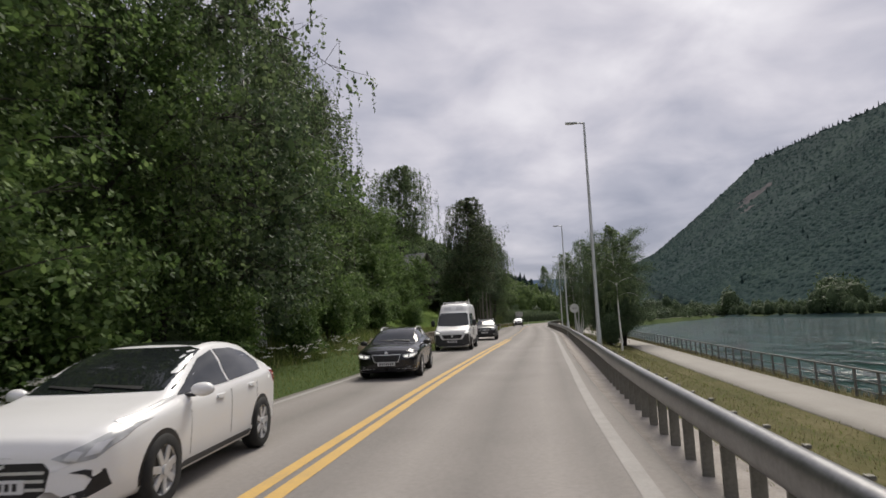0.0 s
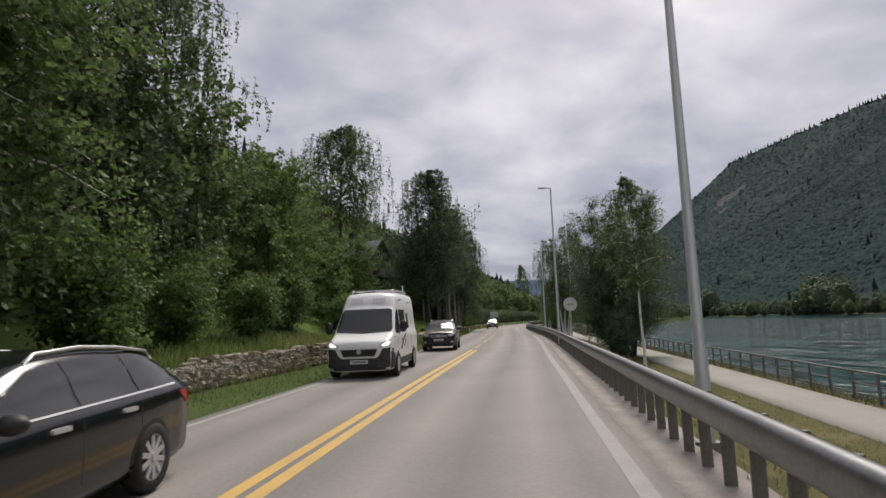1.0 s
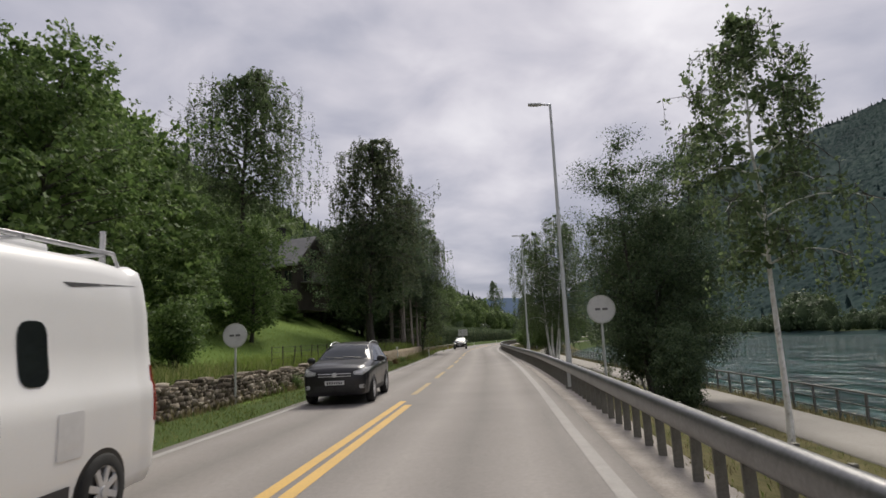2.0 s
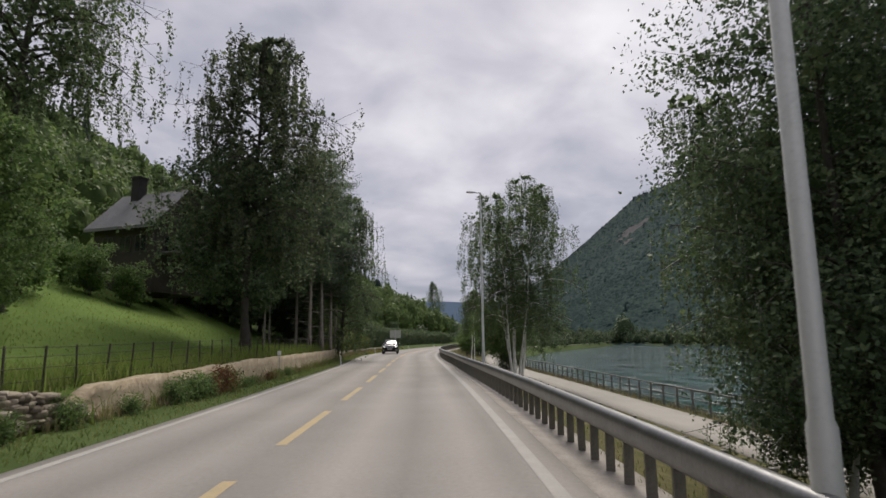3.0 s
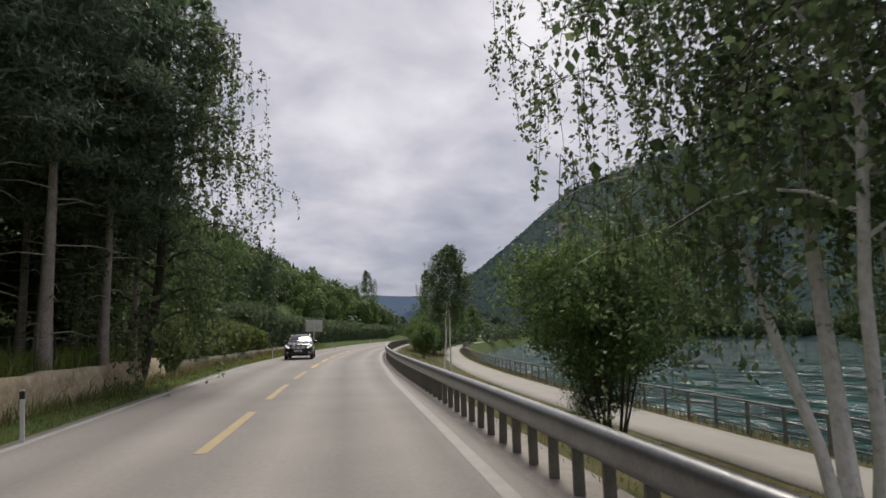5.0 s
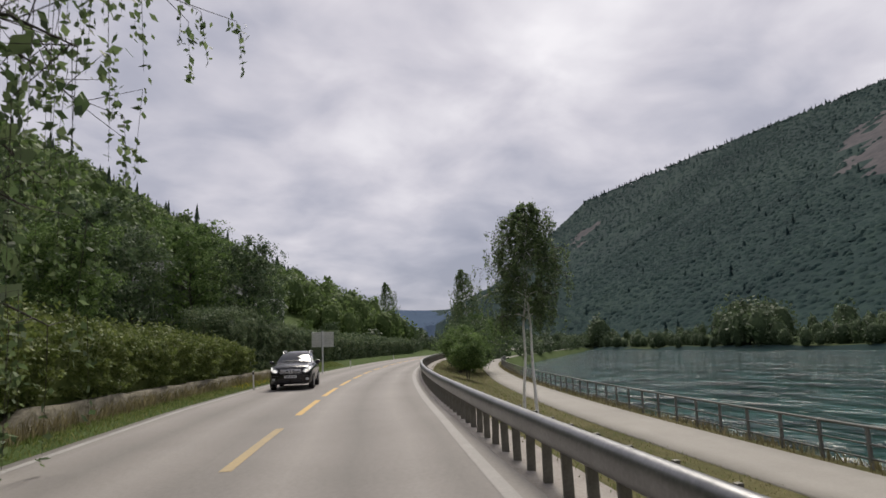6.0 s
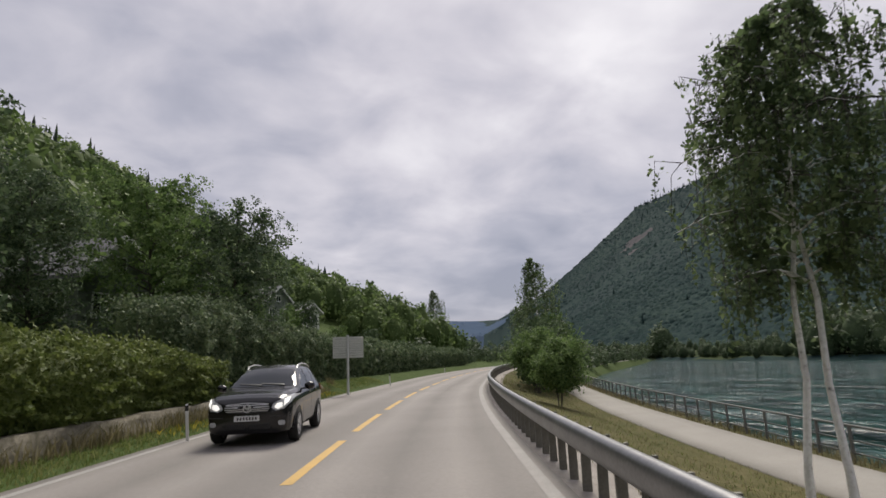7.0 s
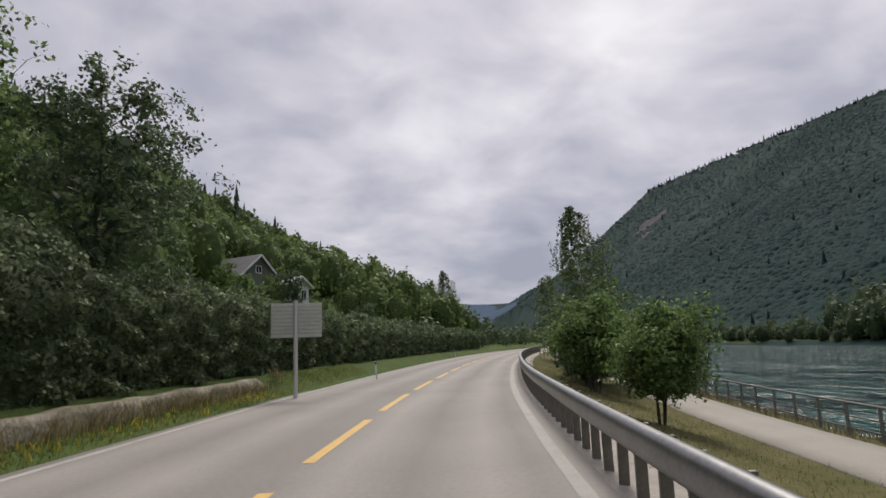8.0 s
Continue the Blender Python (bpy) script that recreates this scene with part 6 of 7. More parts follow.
def fitted(name, tree, view, outline, mat, parent, lift=0.004, deep=0.02, gap=0.08, label=""):
    """A panel that lies on the shell: an outline drawn in one view, laid on the body and given an edge."""
    bm = bmesh.new()
    bm.faces.new([bm.verts.new((a, b, 0)) for a, b in outline])
    for axis in (0, 1):
        lo, hi = min(p[axis] for p in outline), max(p[axis] for p in outline)
        for k in range(1, int((hi - lo) / gap) + 1):
            at, no = [0, 0, 0], [0, 0, 0]
            at[axis], no[axis] = lo + k * (hi - lo) / (int((hi - lo) / gap) + 1), 1
            bmesh.ops.bisect_plane(bm, geom=bm.verts[:] + bm.edges[:] + bm.faces[:], plane_co=at, plane_no=no)
    bmesh.ops.triangulate(bm, faces=[f for f in bm.faces if len(f.verts) > 4])
    for v in bm.verts:
        origin, ray = VIEWS[view](v.co.x, v.co.y)
        loc, nrm, _, _ = tree.ray_cast(origin, ray)
        if loc is None:
            loc, nrm, _, _ = tree.find_nearest(origin + ray * 7.2)
        v.co = loc + (nrm if nrm.dot(ray) < 0 else -nrm) * lift
    for f in bm.faces:
        f.normal_update()
        if f.normal.dot(ray) > 0:
            f.normal_flip()
        f.smooth = True
    for e in [e for e in bm.edges if e.is_boundary]:
        a, b = (v.co for v in e.verts)
        bm.faces.new([bm.verts.new(q) for q in (a, b, b + ray * deep, a + ray * deep)])
    return part(name, bm, mat, parent, label)


def bar(a0, a1, b0, b1):
    return [(a0, b0), (a1, b0), (a1, b1), (a0, b1)]


def flip(outline):
    return [(-a, b) for a, b in outline]


def round_bar(a0, a1, b0, b1, r):
    out = []
    for cx, cy, s in ((a1 - r, b1 - r, 0), (a0 + r, b1 - r, 1), (a0 + r, b0 + r, 2), (a1 - r, b0 + r, 3)):
        out += [(cx + r * math.cos((s + k / 3) * math.pi / 2), cy + r * math.sin((s + k / 3) * math.pi / 2)) for k in range(4)]
    return out


def vehicle(name, label, category, m, table, body_mat, axles, wheel_r, spokes, screen, windows, lamps, lenses, grille, intakes, plate_z, mirror, lit=False, rails=None, bars=(), cladding=(), seams=(0.78, -0.3, -1.2), handles=((0.0, 0.86), (-0.95, 0.88)), mirror_mat=None, rail_mat=None, handle_mat=None, roof_pane=None, tail=None, belt_trim=None):
    """A road vehicle: a shell, with panes, lamps, grille and trim fitted to its surface, on four wheels."""
    car = thing(name, label, category, "oncoming vehicles", at=m)
    me, tree = hull_mesh(table)
    part_mesh("body", me, body_mat, car)
    half = lambda x: float(np.interp(x, *np.array(sorted((r[0], r[4]) for r in table)).T))
    # dark rubber seal, then the pane on it
    fitted("windscreen", tree, "front", screen, CAR_GLASS, car, 0.006)
    if roof_pane:
        fitted("sunroof", tree, "top", roof_pane, CAR_GLASS, car, 0.006)
    for view, sgn in (("left", 1), ("right", -1)):
        for w in windows:
            fitted("side_window", tree, view, w, CAR_GLASS, car, 0.006)
        for outline, mat in cladding:
            fitted("lower_cladding", tree, view, outline, mat, car, 0.012)
        for x in seams:
            fitted("door_seam", tree, view, bar(x - 0.004, x + 0.004, 0.28, mirror[2] - 0.1), BLACK_TRIM, car, 0.002, 0.003, 0.12)
        for x, z in handles:
            fitted("door_handle", tree, view, round_bar(x - 0.11, x + 0.11, z - 0.02, z + 0.02, 0.015), handle_mat or body_mat, car, 0.028, 0.03, 0.1)
        if belt_trim:
            fitted("window_trim", tree, view, belt_trim, CHROME, car, 0.009)
        if tail:
            fitted("tail_light", tree, view, tail, TAIL_RED, car, 0.008)
    for sgn in (1, -1):
        turn = (lambda p: p) if sgn > 0 else flip
        cover = fitted("headlight", tree, "front", turn(lamps), LAMP_CLEAR, car, 0.007, label="clear headlight unit", gap=0.03)
        for lens in lenses:
            fitted("headlight_lens", tree, "front", turn(lens), LAMP_LIT if lit else CHROME, cover, 0.018, 0.01, 0.03, "lit headlight lens" if lit else "bright headlight reflector")
        for outline, mat in intakes:
            fitted("lower_intake", tree, "front", turn(outline), mat, car, 0.006)
        mx, my, mz = mirror[:3]
        bm = bmesh.new()
        bmesh.ops.create_uvsphere(bm, u_segments=16, v_segments=10, radius=1.0, matrix=pose(mx, sgn * my, mz, 0, 0, sgn * 12) @ Matrix.Diagonal((0.085, 0.125, mirror[3], 1)))
        for v in bm.verts:
            v.co.x = max(v.co.x, mx - 0.04)
        part("mirror", bm, mirror_mat or body_mat, car, smooth=True)
        bm = bmesh.new()
        box(bm, (0.07, 0.16, 0.035), pose(mx + 0.02, sgn * (my - 0.14), mz - mirror[3] * 0.7), 0.01)
        part("mirror_stalk", bm, BLACK_TRIM, car)
        if rails:
            x0, x1, ry, up = rails
            pts = []
            for k, add in ((0, -0.01), (0.06, up), (0.35, up + 0.01), (0.65, up + 0.01), (0.94, up), (1, -0.01)):
                x = x0 + (x1 - x0) * k
                loc = tree.ray_cast(Vector((x, sgn * ry, 9)), Vector((0, 0, -1)))[0]
                pts.append((x, sgn * ry, loc.z + add))
            part_mesh("roof_rail", tubes("roof_rail", [(pts, [0.019] * 6)], 8), rail_mat or CHROME, car)
    front = fitted("grille", tree, "front", grille, BLACK_TRIM, car, 0.006)
    for outline, mat in bars:
        fitted("grille_bar", tree, "front", outline, mat, front, 0.016, 0.012, 0.1)
    plate = fitted("number_plate", tree, "front", round_bar(-0.26, 0.26, plate_z - 0.055, plate_z + 0.055, 0.01), PLATE, car, 0.022, 0.025, 0.13)
    for k in range(7):
        fitted("plate_bar", tree, "front", bar(-0.2 + 0.062 * k, -0.165 + 0.062 * k, plate_z - 0.03, plate_z + 0.03), BLACK_TRIM, plate, 0.026, 0.004, 0.2)
    zs0 = min(b for a, b in screen)
    for y0, y1 in ((0.5, -0.05), (-0.02, -0.55)):
        fitted("wiper", tree, "front", [(y0, zs0 + 0.005), (y1, zs0 + 0.05), (y1, zs0 + 0.062), (y0, zs0 + 0.03)], BLACK_TRIM, car, 0.022, 0.01, 0.15)
    tyre, rim, lip, hub = wheel_meshes(wheel_r, spokes)
    for fx in axles:
        for sgn, view in ((1, "left"), (-1, "right")):
            yy = half(fx)
            arch = [(fx + wheel_r * 1.13 * math.cos(a), wheel_r * 0.98 + wheel_r * 1.13 * math.sin(a)) for a in np.linspace(-0.35, math.pi + 0.35, 18)]
            fitted("wheel_arch", tree, view, arch, BLACK_TRIM, car, 0.003, 0.01, 0.1)
            w = new("wheel")
            w.parent = car
            w.matrix_basis = pose(fx, sgn * (yy - 0.085), wheel_r, 0, random.uniform(0, 70), 0 if sgn > 0 else 180)
            for mesh in (tyre, rim, lip, hub):
                part_mesh(mesh.name.split(".")[0], mesh, None, w)
    return car, tree


def stands(x, y, extra=0.0):
    """A pose in the oncoming lane, facing back down the road."""
    slope = float(edge(y + 1) - edge(y - 1)) / 2
    return pose(x, y, 0.004, 0, 0, math.degrees(math.atan2(-1, -slope)) + extra)


# white hatchback with a long raked screen and a glass roof
HATCH = [(2.26, 0.36, 0.60, 0.66, 0.50, 0.36), (2.22, 0.26, 0.68, 0.75, 0.70, 0.54), (2.1, 0.21, 0.75, 0.82, 0.82, 0.66), (1.85, 0.19, 0.82, 0.9, 0.9, 0.73), (1.45, 0.19, 0.88, 0.97, 0.93, 0.76), (1.05, 0.19, 0.92, 1.03, 0.935, 0.77),
         (0.55, 0.19, 0.94, 1.26, 0.935, 0.72), (0.1, 0.19, 0.96, 1.42, 0.935, 0.66), (-0.35, 0.19, 0.98, 1.49, 0.935, 0.64), (-0.9, 0.19, 1.0, 1.49, 0.935, 0.63), (-1.4, 0.19, 1.02, 1.43, 0.925, 0.61), (-1.85, 0.21, 1.03, 1.26, 0.9, 0.62), (-2.12, 0.26, 0.98, 1.06, 0.84, 0.68), (-2.25, 0.4, 0.8, 0.86, 0.7, 0.56)]
HATCH_BARS = [0.555, 0.49, 0.425]
vehicle("hatchback_car", "glossy white hatchback with dark windows on the road", "car", stands(-4.3, 6.85, 6), HATCH, paint("white_car_paint", (0.8, 0.8, 0.8)), (1.35, -1.38), 0.345, 7,
    [(-0.78, 1.045), (0.78, 1.045), (0.77, 1.1), (0.62, 1.42), (0.5, 1.455), (-0.5, 1.455), (-0.62, 1.42), (-0.77, 1.1)],
    [[(0.92, 0.985), (0.5, 1.17), (0.12, 1.32), (-0.3, 1.4), (-0.3, 1.005)], [(-0.36, 1.01), (-0.36, 1.405), (-0.9, 1.4), (-1.3, 1.33), (-1.62, 1.16), (-1.5, 1.06)]],
    [(0.46, 0.655), (0.6, 0.61), (0.78, 0.635), (0.875, 0.75), (0.9, 0.85), (0.84, 0.84), (0.68, 0.74)], [[(0.56, 0.64), (0.66, 0.625), (0.7, 0.69), (0.62, 0.7)], [(0.72, 0.66), (0.79, 0.67), (0.84, 0.77), (0.76, 0.74)]],
    [(-0.4, 0.63), (0.4, 0.63), (0.46, 0.57), (0.42, 0.4), (0.34, 0.35), (-0.34, 0.35), (-0.42, 0.4), (-0.46, 0.57)],
    [([(0.6, 0.54), (0.72, 0.56), (0.82, 0.54), (0.84, 0.4), (0.74, 0.34), (0.54, 0.32), (0.56, 0.36), (0.72, 0.4), (0.77, 0.48), (0.72, 0.52)], BLACK_TRIM), ([(0.05, 0.3), (0.5, 0.3), (0.46, 0.25), (0.05, 0.25)], BLACK_TRIM), (bar(0.56, 0.72, 0.345, 0.365), CHROME)],
    0.45, (0.72, 1.02, 1.02, 0.075), roof_pane=[(-0.16, -0.54), (-0.16, 0.54), (-1.25, 0.5), (-1.25, -0.5)],
    bars=[(bar(-0.42, 0.42, z - 0.012, z + 0.012), CHROME) for z in HATCH_BARS] + [([(-0.09, 0.63), (0.0, 0.6), (0.09, 0.63), (0.09, 0.6), (0.0, 0.57), (-0.09, 0.6)], CHROME)],
    cladding=[([(1.0, 0.27), (-0.95, 0.27), (-0.95, 0.33), (0.9, 0.33)], GREY_CLAD)], handles=((0.02, 0.87), (-0.98, 0.9)), tail=[(-2.0, 0.84), (-2.16, 0.84), (-2.16, 1.0), (-1.85, 1.02)],
    belt_trim=[(1.85, 0.86), (0.95, 0.975), (0.95, 0.995), (1.85, 0.88)])

# black estate
ESTATE = [(2.43, 0.34, 0.62, 0.69, 0.52, 0.38), (2.39, 0.25, 0.7, 0.78, 0.72, 0.56), (2.26, 0.2, 0.76, 0.84, 0.84, 0.67), (1.95, 0.18, 0.82, 0.91, 0.91, 0.74), (1.5, 0.18, 0.87, 0.97, 0.93, 0.76), (1.0, 0.18, 0.91, 1.02, 0.932, 0.77),
          (0.45, 0.18, 0.93, 1.28, 0.932, 0.7), (0.0, 0.18, 0.95, 1.42, 0.932, 0.64), (-0.5, 0.18, 0.96, 1.47, 0.932, 0.62), (-1.2, 0.18, 0.98, 1.46, 0.93, 0.61), (-1.85, 0.18, 1.0, 1.4, 0.91, 0.6), (-2.2, 0.22, 1.0, 1.2, 0.88, 0.62), (-2.36, 0.26, 0.94, 1.02, 0.82, 0.66), (-2.43, 0.4, 0.75, 0.8, 0.7, 0.58)]
vehicle("estate_car", "glossy black estate car with silver roof rails on the road", "car", stands(-3.55, 19.9, 5), ESTATE, paint("black_car_paint", (0.006, 0.006, 0.007), rough=0.18), (1.42, -1.42), 0.345, 10,
    [(-0.7, 1.04), (0.7, 1.04), (0.67, 1.12), (0.56, 1.38), (0.0, 1.41), (-0.56, 1.38), (-0.67, 1.12)],
    [[(0.86, 0.97), (0.4, 1.18), (0.05, 1.33), (-0.28, 1.38), (-0.28, 0.985)], [(-0.35, 0.985), (-0.35, 1.385), (-1.2, 1.385), (-1.2, 1.0)], [(-1.27, 1.0), (-1.27, 1.385), (-1.7, 1.35), (-2.02, 1.17), (-1.9, 1.04)]],
    [(0.47, 0.705), (0.5, 0.63), (0.62, 0.6), (0.8, 0.63), (0.89, 0.73), (0.87, 0.77), (0.7, 0.745)], [[(0.52, 0.68), (0.55, 0.635), (0.64, 0.635), (0.64, 0.7)], [(0.68, 0.64), (0.78, 0.655), (0.84, 0.72), (0.7, 0.71)]],
    [(-0.43, 0.71), (0.43, 0.71), (0.41, 0.6), (0.35, 0.5), (-0.35, 0.5), (-0.41, 0.6)],
    [([(0.05, 0.33), (0.55, 0.33), (0.5, 0.23), (0.05, 0.23)], BLACK_TRIM), ([(0.58, 0.4), (0.82, 0.42), (0.84, 0.32), (0.58, 0.3)], BLACK_TRIM), (bar(0.3, 0.84, 0.3, 0.315), CHROME), (bar(0.62, 0.74, 0.345, 0.375), LAMP_CLEAR)],
    0.45, (0.66, 1.03, 1.01, 0.075), lit=True, rails=(-1.95, 0.0, 0.585, 0.045), handle_mat=CHROME, mirror_mat=BLACK_TRIM,
    bars=[(bar(-0.43, 0.43, 0.7, 0.722), CHROME), ([(-0.435, 0.71), (-0.41, 0.71), (-0.335, 0.5), (-0.355, 0.5)], CHROME), ([(0.435, 0.71), (0.41, 0.71), (0.335, 0.5), (0.355, 0.5)], CHROME), (bar(-0.35, 0.35, 0.495, 0.512), CHROME), (round_bar(-0.045, 0.045, 0.735, 0.8, 0.03), CHROME)] + [(bar(-0.32 + 0.08 * k, -0.312 + 0.08 * k, 0.52, 0.69), GREY_CLAD) for k in range(9)],
    handles=((0.0, 0.86), (-0.98, 0.88)), tail=[(-2.2, 0.8), (-2.36, 0.8), (-2.36, 0.94), (-2.0, 0.95)], belt_trim=[(0.9, 0.952), (-2.0, 1.02), (-2.0, 1.038), (0.9, 0.966)])

# white high-roofed camper van
VAN = [(2.70, 0.34, 0.86, 0.93, 0.74, 0.6), (2.66, 0.26, 0.95, 1.02, 0.88, 0.74), (2.52, 0.22, 1.04, 1.12, 0.98, 0.84), (2.2, 0.22, 1.14, 1.24, 1.01, 0.88), (1.98, 0.22, 1.2, 1.33, 1.02, 0.89), (1.6, 0.22, 1.28, 1.78, 1.025, 0.86), (1.32, 0.22, 1.32, 2.08, 1.03, 0.84), (1.22, 0.22, 1.33, 2.16, 1.03, 0.84), (1.08, 0.22, 1.33, 2.36, 1.03, 0.82), (0.92, 0.22, 1.33, 2.52, 1.03, 0.81), (0.75, 0.22, 1.33, 2.58, 1.03, 0.82),
       (0.3, 0.22, 1.33, 2.61, 1.03, 0.84), (-1.0, 0.22, 1.33, 2.63, 1.03, 0.85), (-2.3, 0.24, 1.33, 2.6, 1.03, 0.85), (-2.62, 0.28, 1.33, 2.55, 1.02, 0.84), (-2.7, 0.34, 1.3, 2.4, 0.98, 0.8)]
van, van_tree = vehicle("camper_van", "white camper van with grey bumper and roof rack", "van", stands(-2.8, 35.5, 3), VAN, paint("white_van_paint", (0.82, 0.82, 0.81)), (1.78, -1.67), 0.36, 8,
    [(-0.84, 1.36), (0.0, 1.31), (0.84, 1.36), (0.87, 1.44), (0.79, 2.02), (0.72, 2.07), (-0.72, 2.07), (-0.79, 2.02), (-0.87, 1.44)],
    [[(1.72, 1.34), (1.66, 1.46), (1.18, 1.98), (1.02, 2.04), (0.9, 2.04), (0.9, 1.3), (1.5, 1.27)], [(0.78, 1.34), (0.78, 2.04), (-0.25, 2.04), (-0.25, 1.52), (0.1, 1.4), (0.4, 1.34)], round_bar(-0.95, -0.6, 1.4, 1.95, 0.12)],
    [(0.6, 0.98), (0.66, 0.9), (0.92, 0.93), (0.99, 1.06), (1.0, 1.2), (0.95, 1.21), (0.84, 1.12)], [[(0.66, 0.97), (0.72, 0.93), (0.88, 0.95), (0.92, 1.05), (0.82, 1.06)]],
    [(-0.56, 0.86), (0.56, 0.86), (0.54, 0.76), (0.46, 0.66), (-0.46, 0.66), (-0.54, 0.76)],
    [([(0.0, 0.26), (0.86, 0.26), (0.98, 0.3), (1.0, 0.86), (0.93, 0.9), (0.7, 0.87), (0.62, 0.7), (0.52, 0.6), (0.0, 0.6)], GREY_CLAD), (round_bar(0.68, 0.84, 0.5, 0.6, 0.04), BLACK_TRIM), (bar(0.02, 0.5, 0.33, 0.4), BLACK_TRIM)],
    0.5, (1.62, 1.18, 1.5, 0.19), lit=True, mirror_mat=BLACK_TRIM, seams=(1.62, 0.82, -0.35), handles=((0.95, 1.08),), handle_mat=BLACK_TRIM,
    bars=[([(-0.56, 0.86), (0.56, 0.86), (0.575, 0.885), (-0.575, 0.885)], CHROME), (bar(-0.48, 0.48, 0.64, 0.662), CHROME), ([(-0.58, 0.885), (-0.555, 0.86), (-0.46, 0.66), (-0.49, 0.64)], CHROME), ([(0.58, 0.885), (0.555, 0.86), (0.46, 0.66), (0.49, 0.64)], CHROME), (round_bar(-0.075, 0.075, 0.72, 0.87, 0.07), CHROME)] + [(bar(-0.48, 0.48, z, z + 0.012), GREY_CLAD) for z in (0.7, 0.75, 0.8)],
    cladding=[([(1.3, 0.3), (-1.2, 0.3), (-1.2, 0.52), (1.3, 0.52)], GREY_CLAD), ([(2.2, 0.3), (2.2, 0.7), (2.68, 0.8), (2.68, 0.3)], GREY_CLAD)], tail=bar(-2.68, -2.55, 0.9, 1.5))
for view in ("left", "right"):
    # swooping stripe, hatch and a pale sweep along the high roof
    fitted("side_graphic", van_tree, view, [(1.2, 0.8), (0.85, 1.05), (0.45, 1.2), (-0.2, 1.3), (0.3, 1.14), (0.7, 0.98), (0.95, 0.78)], BLACK_TRIM, van, 0.004, 0.004)
    fitted("side_graphic", van_tree, view, [(0.6, 0.86), (0.3, 1.02), (-0.1, 1.12), (0.15, 1.0), (0.4, 0.84)], BLACK_TRIM, van, 0.004, 0.004)
    fitted("roof_graphic", van_tree, view, [(0.7, 2.3), (0.1, 2.4), (-0.3, 2.41), (0.1, 2.36)], GREY_CLAD, van, 0.004, 0.004)
    fitted("roof_graphic", van_tree, view, [(-1.2, 2.32), (-2.4, 2.38), (-1.9, 2.34), (-1.3, 2.28)], GREY_CLAD, van, 0.004, 0.004)
    fitted("service_hatch", van_tree, view, round_bar(-1.35, -1.0, 0.75, 1.15, 0.03), PLATE, van, 0.008, 0.008)
    fitted("small_hatch", van_tree, view, round_bar(-0.2, 0.0, 0.72, 0.9, 0.02), PLATE, van, 0.008, 0.008)
for w in (-0.62, 0.1):
    fitted("roof_cap_recess", van_tree, "front", [(w, 2.24), (w + 0.46, 2.24), (w + 0.42, 2.42), (w + 0.04, 2.42)], PLATE, van, 0.012, 0.014)
for s0 in (1, -1):
    part_mesh("roof_bar", tubes("roof_bar", [([(0.55, s0 * 0.66, 2.6), (0.5, s0 * 0.66, 2.7), (-2.3, s0 * 0.66, 2.74), (-2.4, s0 * 0.66, 2.6)], [0.025] * 4)], 8), ALLOY, van)
for bx in (0.4, -0.9, -2.1):
    part_mesh("crossbar", tubes("crossbar", [([(bx, -0.7, 2.7), (bx, 0.7, 2.7)], [0.022] * 2)], 6), ALLOY, van)
bm = bmesh.new()
box(bm, (0.7, 0.6, 0.14), pose(-1.3, 0.1, 2.7), 0.05)
part("roof_vent", bm, PLATE, van)
part_mesh("aerial", tubes("aerial", [([(-2.2, 0.6, 2.6), (-2.2, 0.6, 2.98)], [0.03, 0.03])], 8), PLATE, van)

# two sport utility cars
SUV = [(2.26, 0.4, 0.72, 0.8, 0.52, 0.4), (2.22, 0.3, 0.84, 0.91, 0.72, 0.58), (2.08, 0.26, 0.92, 1.0, 0.84, 0.68), (1.75, 0.24, 0.98, 1.08, 0.9, 0.74), (1.4, 0.24, 1.01, 1.12, 0.915, 0.76), (1.02, 0.24, 1.03, 1.16, 0.92, 0.77),
       (0.5, 0.24, 1.05, 1.42, 0.92, 0.7), (0.1, 0.24, 1.07, 1.57, 0.92, 0.65), (-0.4, 0.24, 1.08, 1.64, 0.92, 0.64), (-1.1, 0.24, 1.1, 1.64, 0.92, 0.63), (-1.75, 0.24, 1.12, 1.58, 0.91, 0.62), (-2.05, 0.28, 1.11, 1.4, 0.88, 0.64), (-2.2, 0.32, 1.05, 1.15, 0.84, 0.68), (-2.27, 0.45, 0.85, 0.9, 0.72, 0.6)]
SUV_PANES = [[(0.84, 1.09), (0.4, 1.3), (0.1, 1.45), (-0.22, 1.52), (-0.22, 1.11)], [(-0.29, 1.11), (-0.29, 1.53), (-1.08, 1.54), (-1.08, 1.14)], [(-1.15, 1.14), (-1.15, 1.54), (-1.65, 1.5), (-1.92, 1.3), (-1.75, 1.18)]]
SUV_SCREEN = [(-0.7, 1.18), (0.7, 1.18), (0.68, 1.26), (0.58, 1.54), (0.0, 1.57), (-0.58, 1.54), (-0.68, 1.26)]
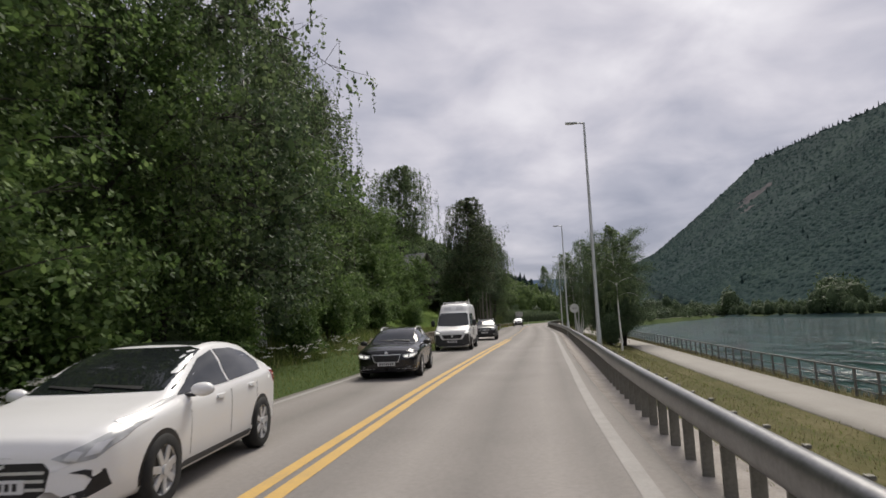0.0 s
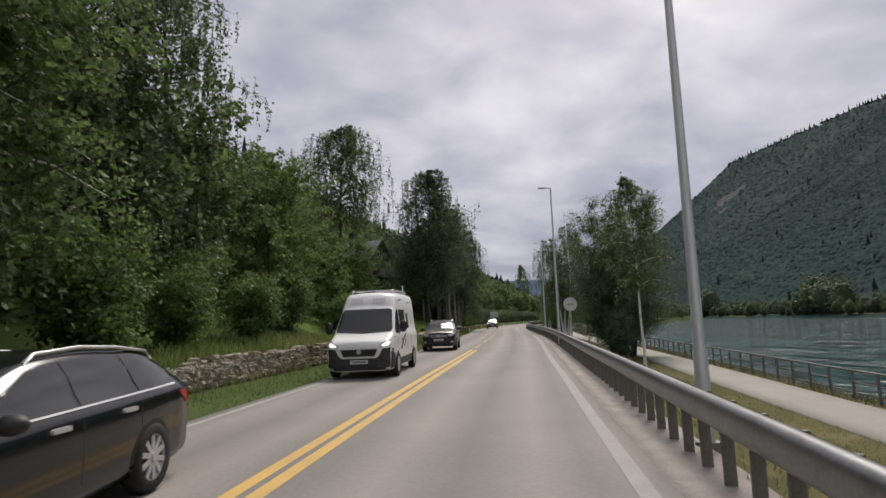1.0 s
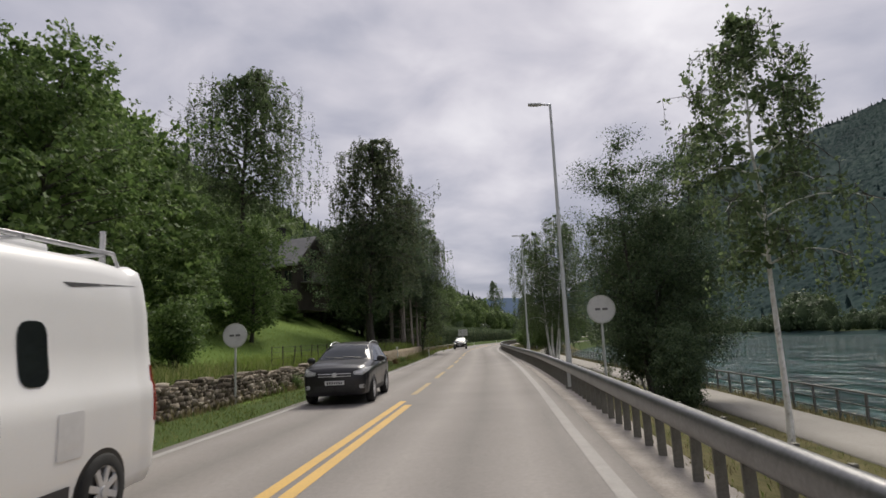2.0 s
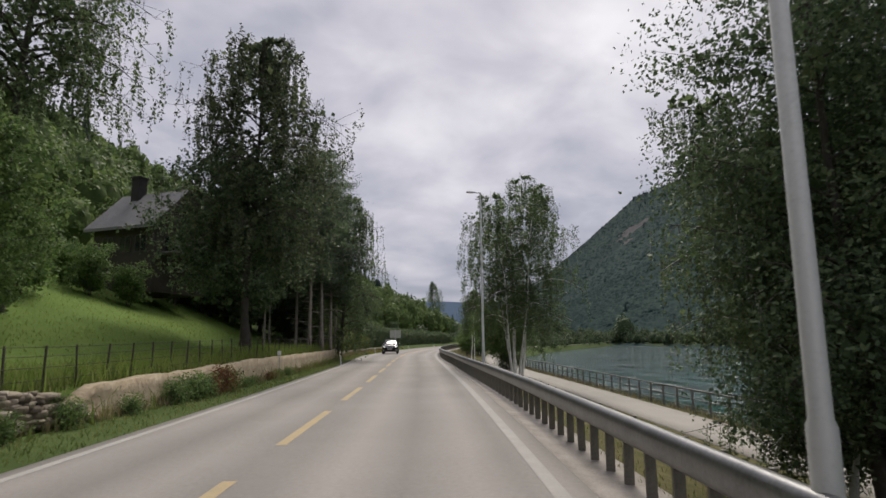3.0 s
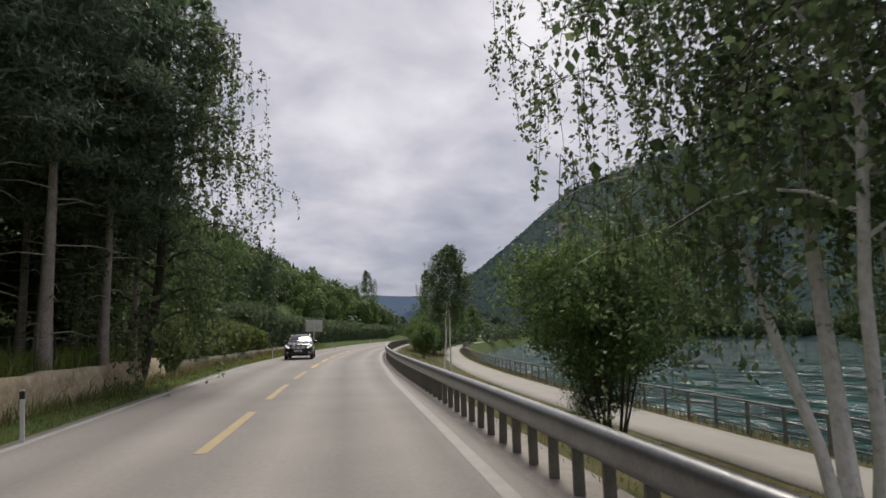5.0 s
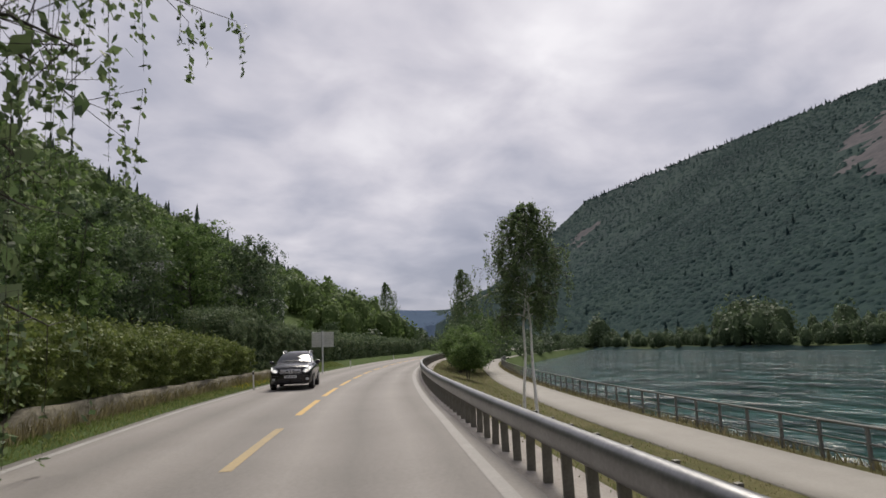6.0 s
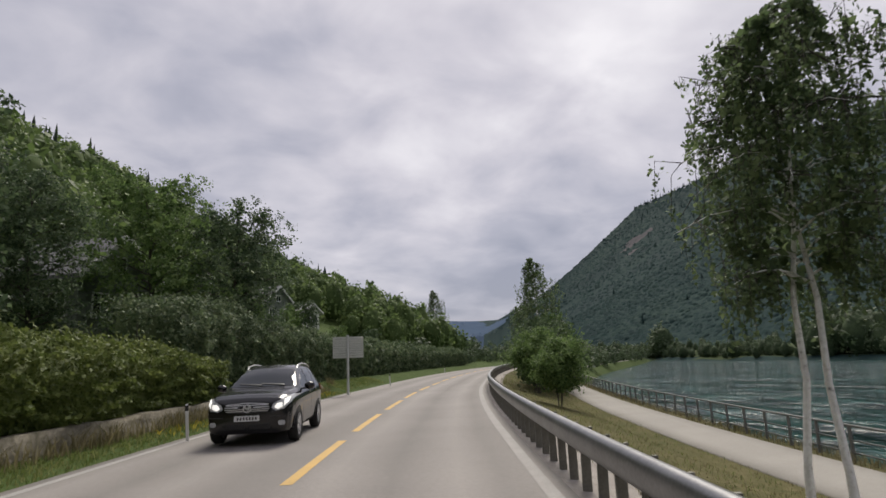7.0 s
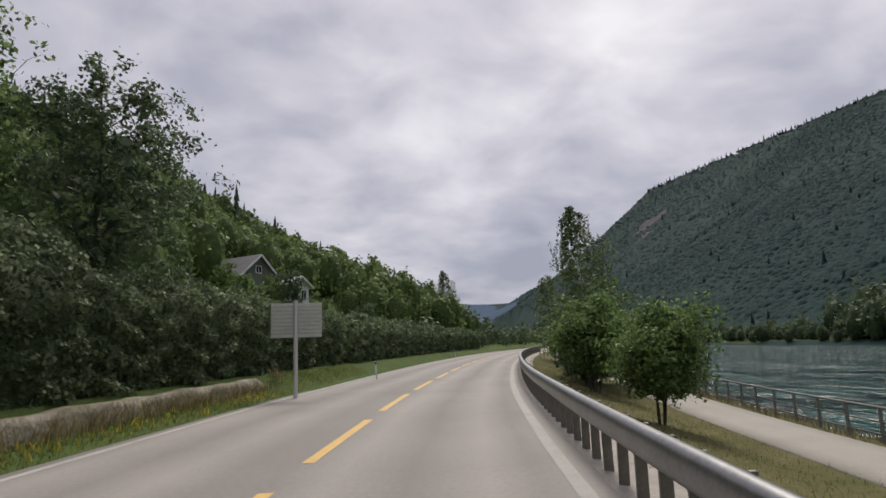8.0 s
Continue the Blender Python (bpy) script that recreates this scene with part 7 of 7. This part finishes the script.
vehicle("sport_utility_car", "dark grey sport utility car with silver roof rails", "car", stands(-1.5, 49.7, 3), SUV, paint("dark_grey_car_paint", (0.02, 0.02, 0.023), 0.3), (1.33, -1.33), 0.36, 6, SUV_SCREEN, SUV_PANES,
    [(0.5, 0.88), (0.52, 0.8), (0.74, 0.78), (0.88, 0.88), (0.9, 0.98), (0.78, 0.97)], [[(0.56, 0.87), (0.58, 0.82), (0.72, 0.82), (0.8, 0.92)]], [(-0.45, 0.87), (0.45, 0.87), (0.4, 0.72), (-0.4, 0.72)],
    [([(0.05, 0.52), (0.6, 0.52), (0.52, 0.36), (0.05, 0.36)], BLACK_TRIM), (round_bar(0.66, 0.8, 0.44, 0.54, 0.03), LAMP_CLEAR)], 0.6, (0.64, 1.03, 1.16, 0.09), rails=(-1.8, 0.0, 0.6, 0.05), mirror_mat=BLACK_TRIM, handle_mat=CHROME,
    bars=[(bar(-0.44, 0.44, z, z + 0.02), CHROME) for z in (0.76, 0.82)] + [(round_bar(-0.06, 0.06, 0.74, 0.86, 0.05), CHROME)], cladding=[([(0.95, 0.28), (-0.95, 0.28), (-0.95, 0.42), (0.95, 0.42)], GREY_CLAD)], handles=((0.0, 1.0), (-0.92, 1.02)), tail=[(-1.98, 0.95), (-2.2, 0.95), (-2.2, 1.08), (-1.85, 1.12)])
vehicle("sport_utility_car", "black sport utility car with chrome grille and roof rails", "car", stands(2.78, 119.48, 4), SUV, paint("deep_black_car_paint", (0.006, 0.006, 0.007), rough=0.18), (1.37, -1.39), 0.36, 7, SUV_SCREEN, SUV_PANES,
    [(0.5, 0.78), (0.6, 0.72), (0.76, 0.75), (0.87, 0.88), (0.9, 1.0), (0.84, 1.02), (0.66, 0.93), (0.54, 0.86)], [[(0.56, 0.79), (0.63, 0.75), (0.72, 0.79), (0.72, 0.88), (0.62, 0.87)], [(0.75, 0.8), (0.82, 0.88), (0.84, 0.97), (0.76, 0.93)]],
    [(-0.44, 0.85), (0.0, 0.88), (0.44, 0.85), (0.47, 0.78), (0.4, 0.7), (0.0, 0.67), (-0.4, 0.7), (-0.47, 0.78)],
    [([(0.05, 0.46), (0.5, 0.46), (0.46, 0.36), (0.05, 0.36)], BLACK_TRIM), (round_bar(0.64, 0.78, 0.42, 0.52, 0.04), LAMP_CLEAR), (bar(0.5, 0.86, 0.6, 0.615), GREY_CLAD)], 0.58, (0.64, 1.03, 1.16, 0.09), lit=True, rails=(-1.8, 0.0, 0.6, 0.055),
    bars=[(bar(-w, w, z, z + 0.018), CHROME) for w, z in ((0.43, 0.72), (0.46, 0.755), (0.46, 0.795), (0.43, 0.835))] + [([(-0.44, 0.85), (0.0, 0.88), (0.44, 0.85), (0.44, 0.867), (0.0, 0.897), (-0.44, 0.867)], CHROME), (round_bar(-0.085, 0.085, 0.695, 0.865, 0.08), CHROME), (round_bar(-0.06, 0.06, 0.72, 0.84, 0.055), BLACK_TRIM), (bar(-0.085, 0.085, 0.77, 0.793), CHROME)],
    handles=((0.0, 1.0), (-0.92, 1.02)), tail=[(-1.98, 0.95), (-2.2, 0.95), (-2.2, 1.08), (-1.85, 1.12)])
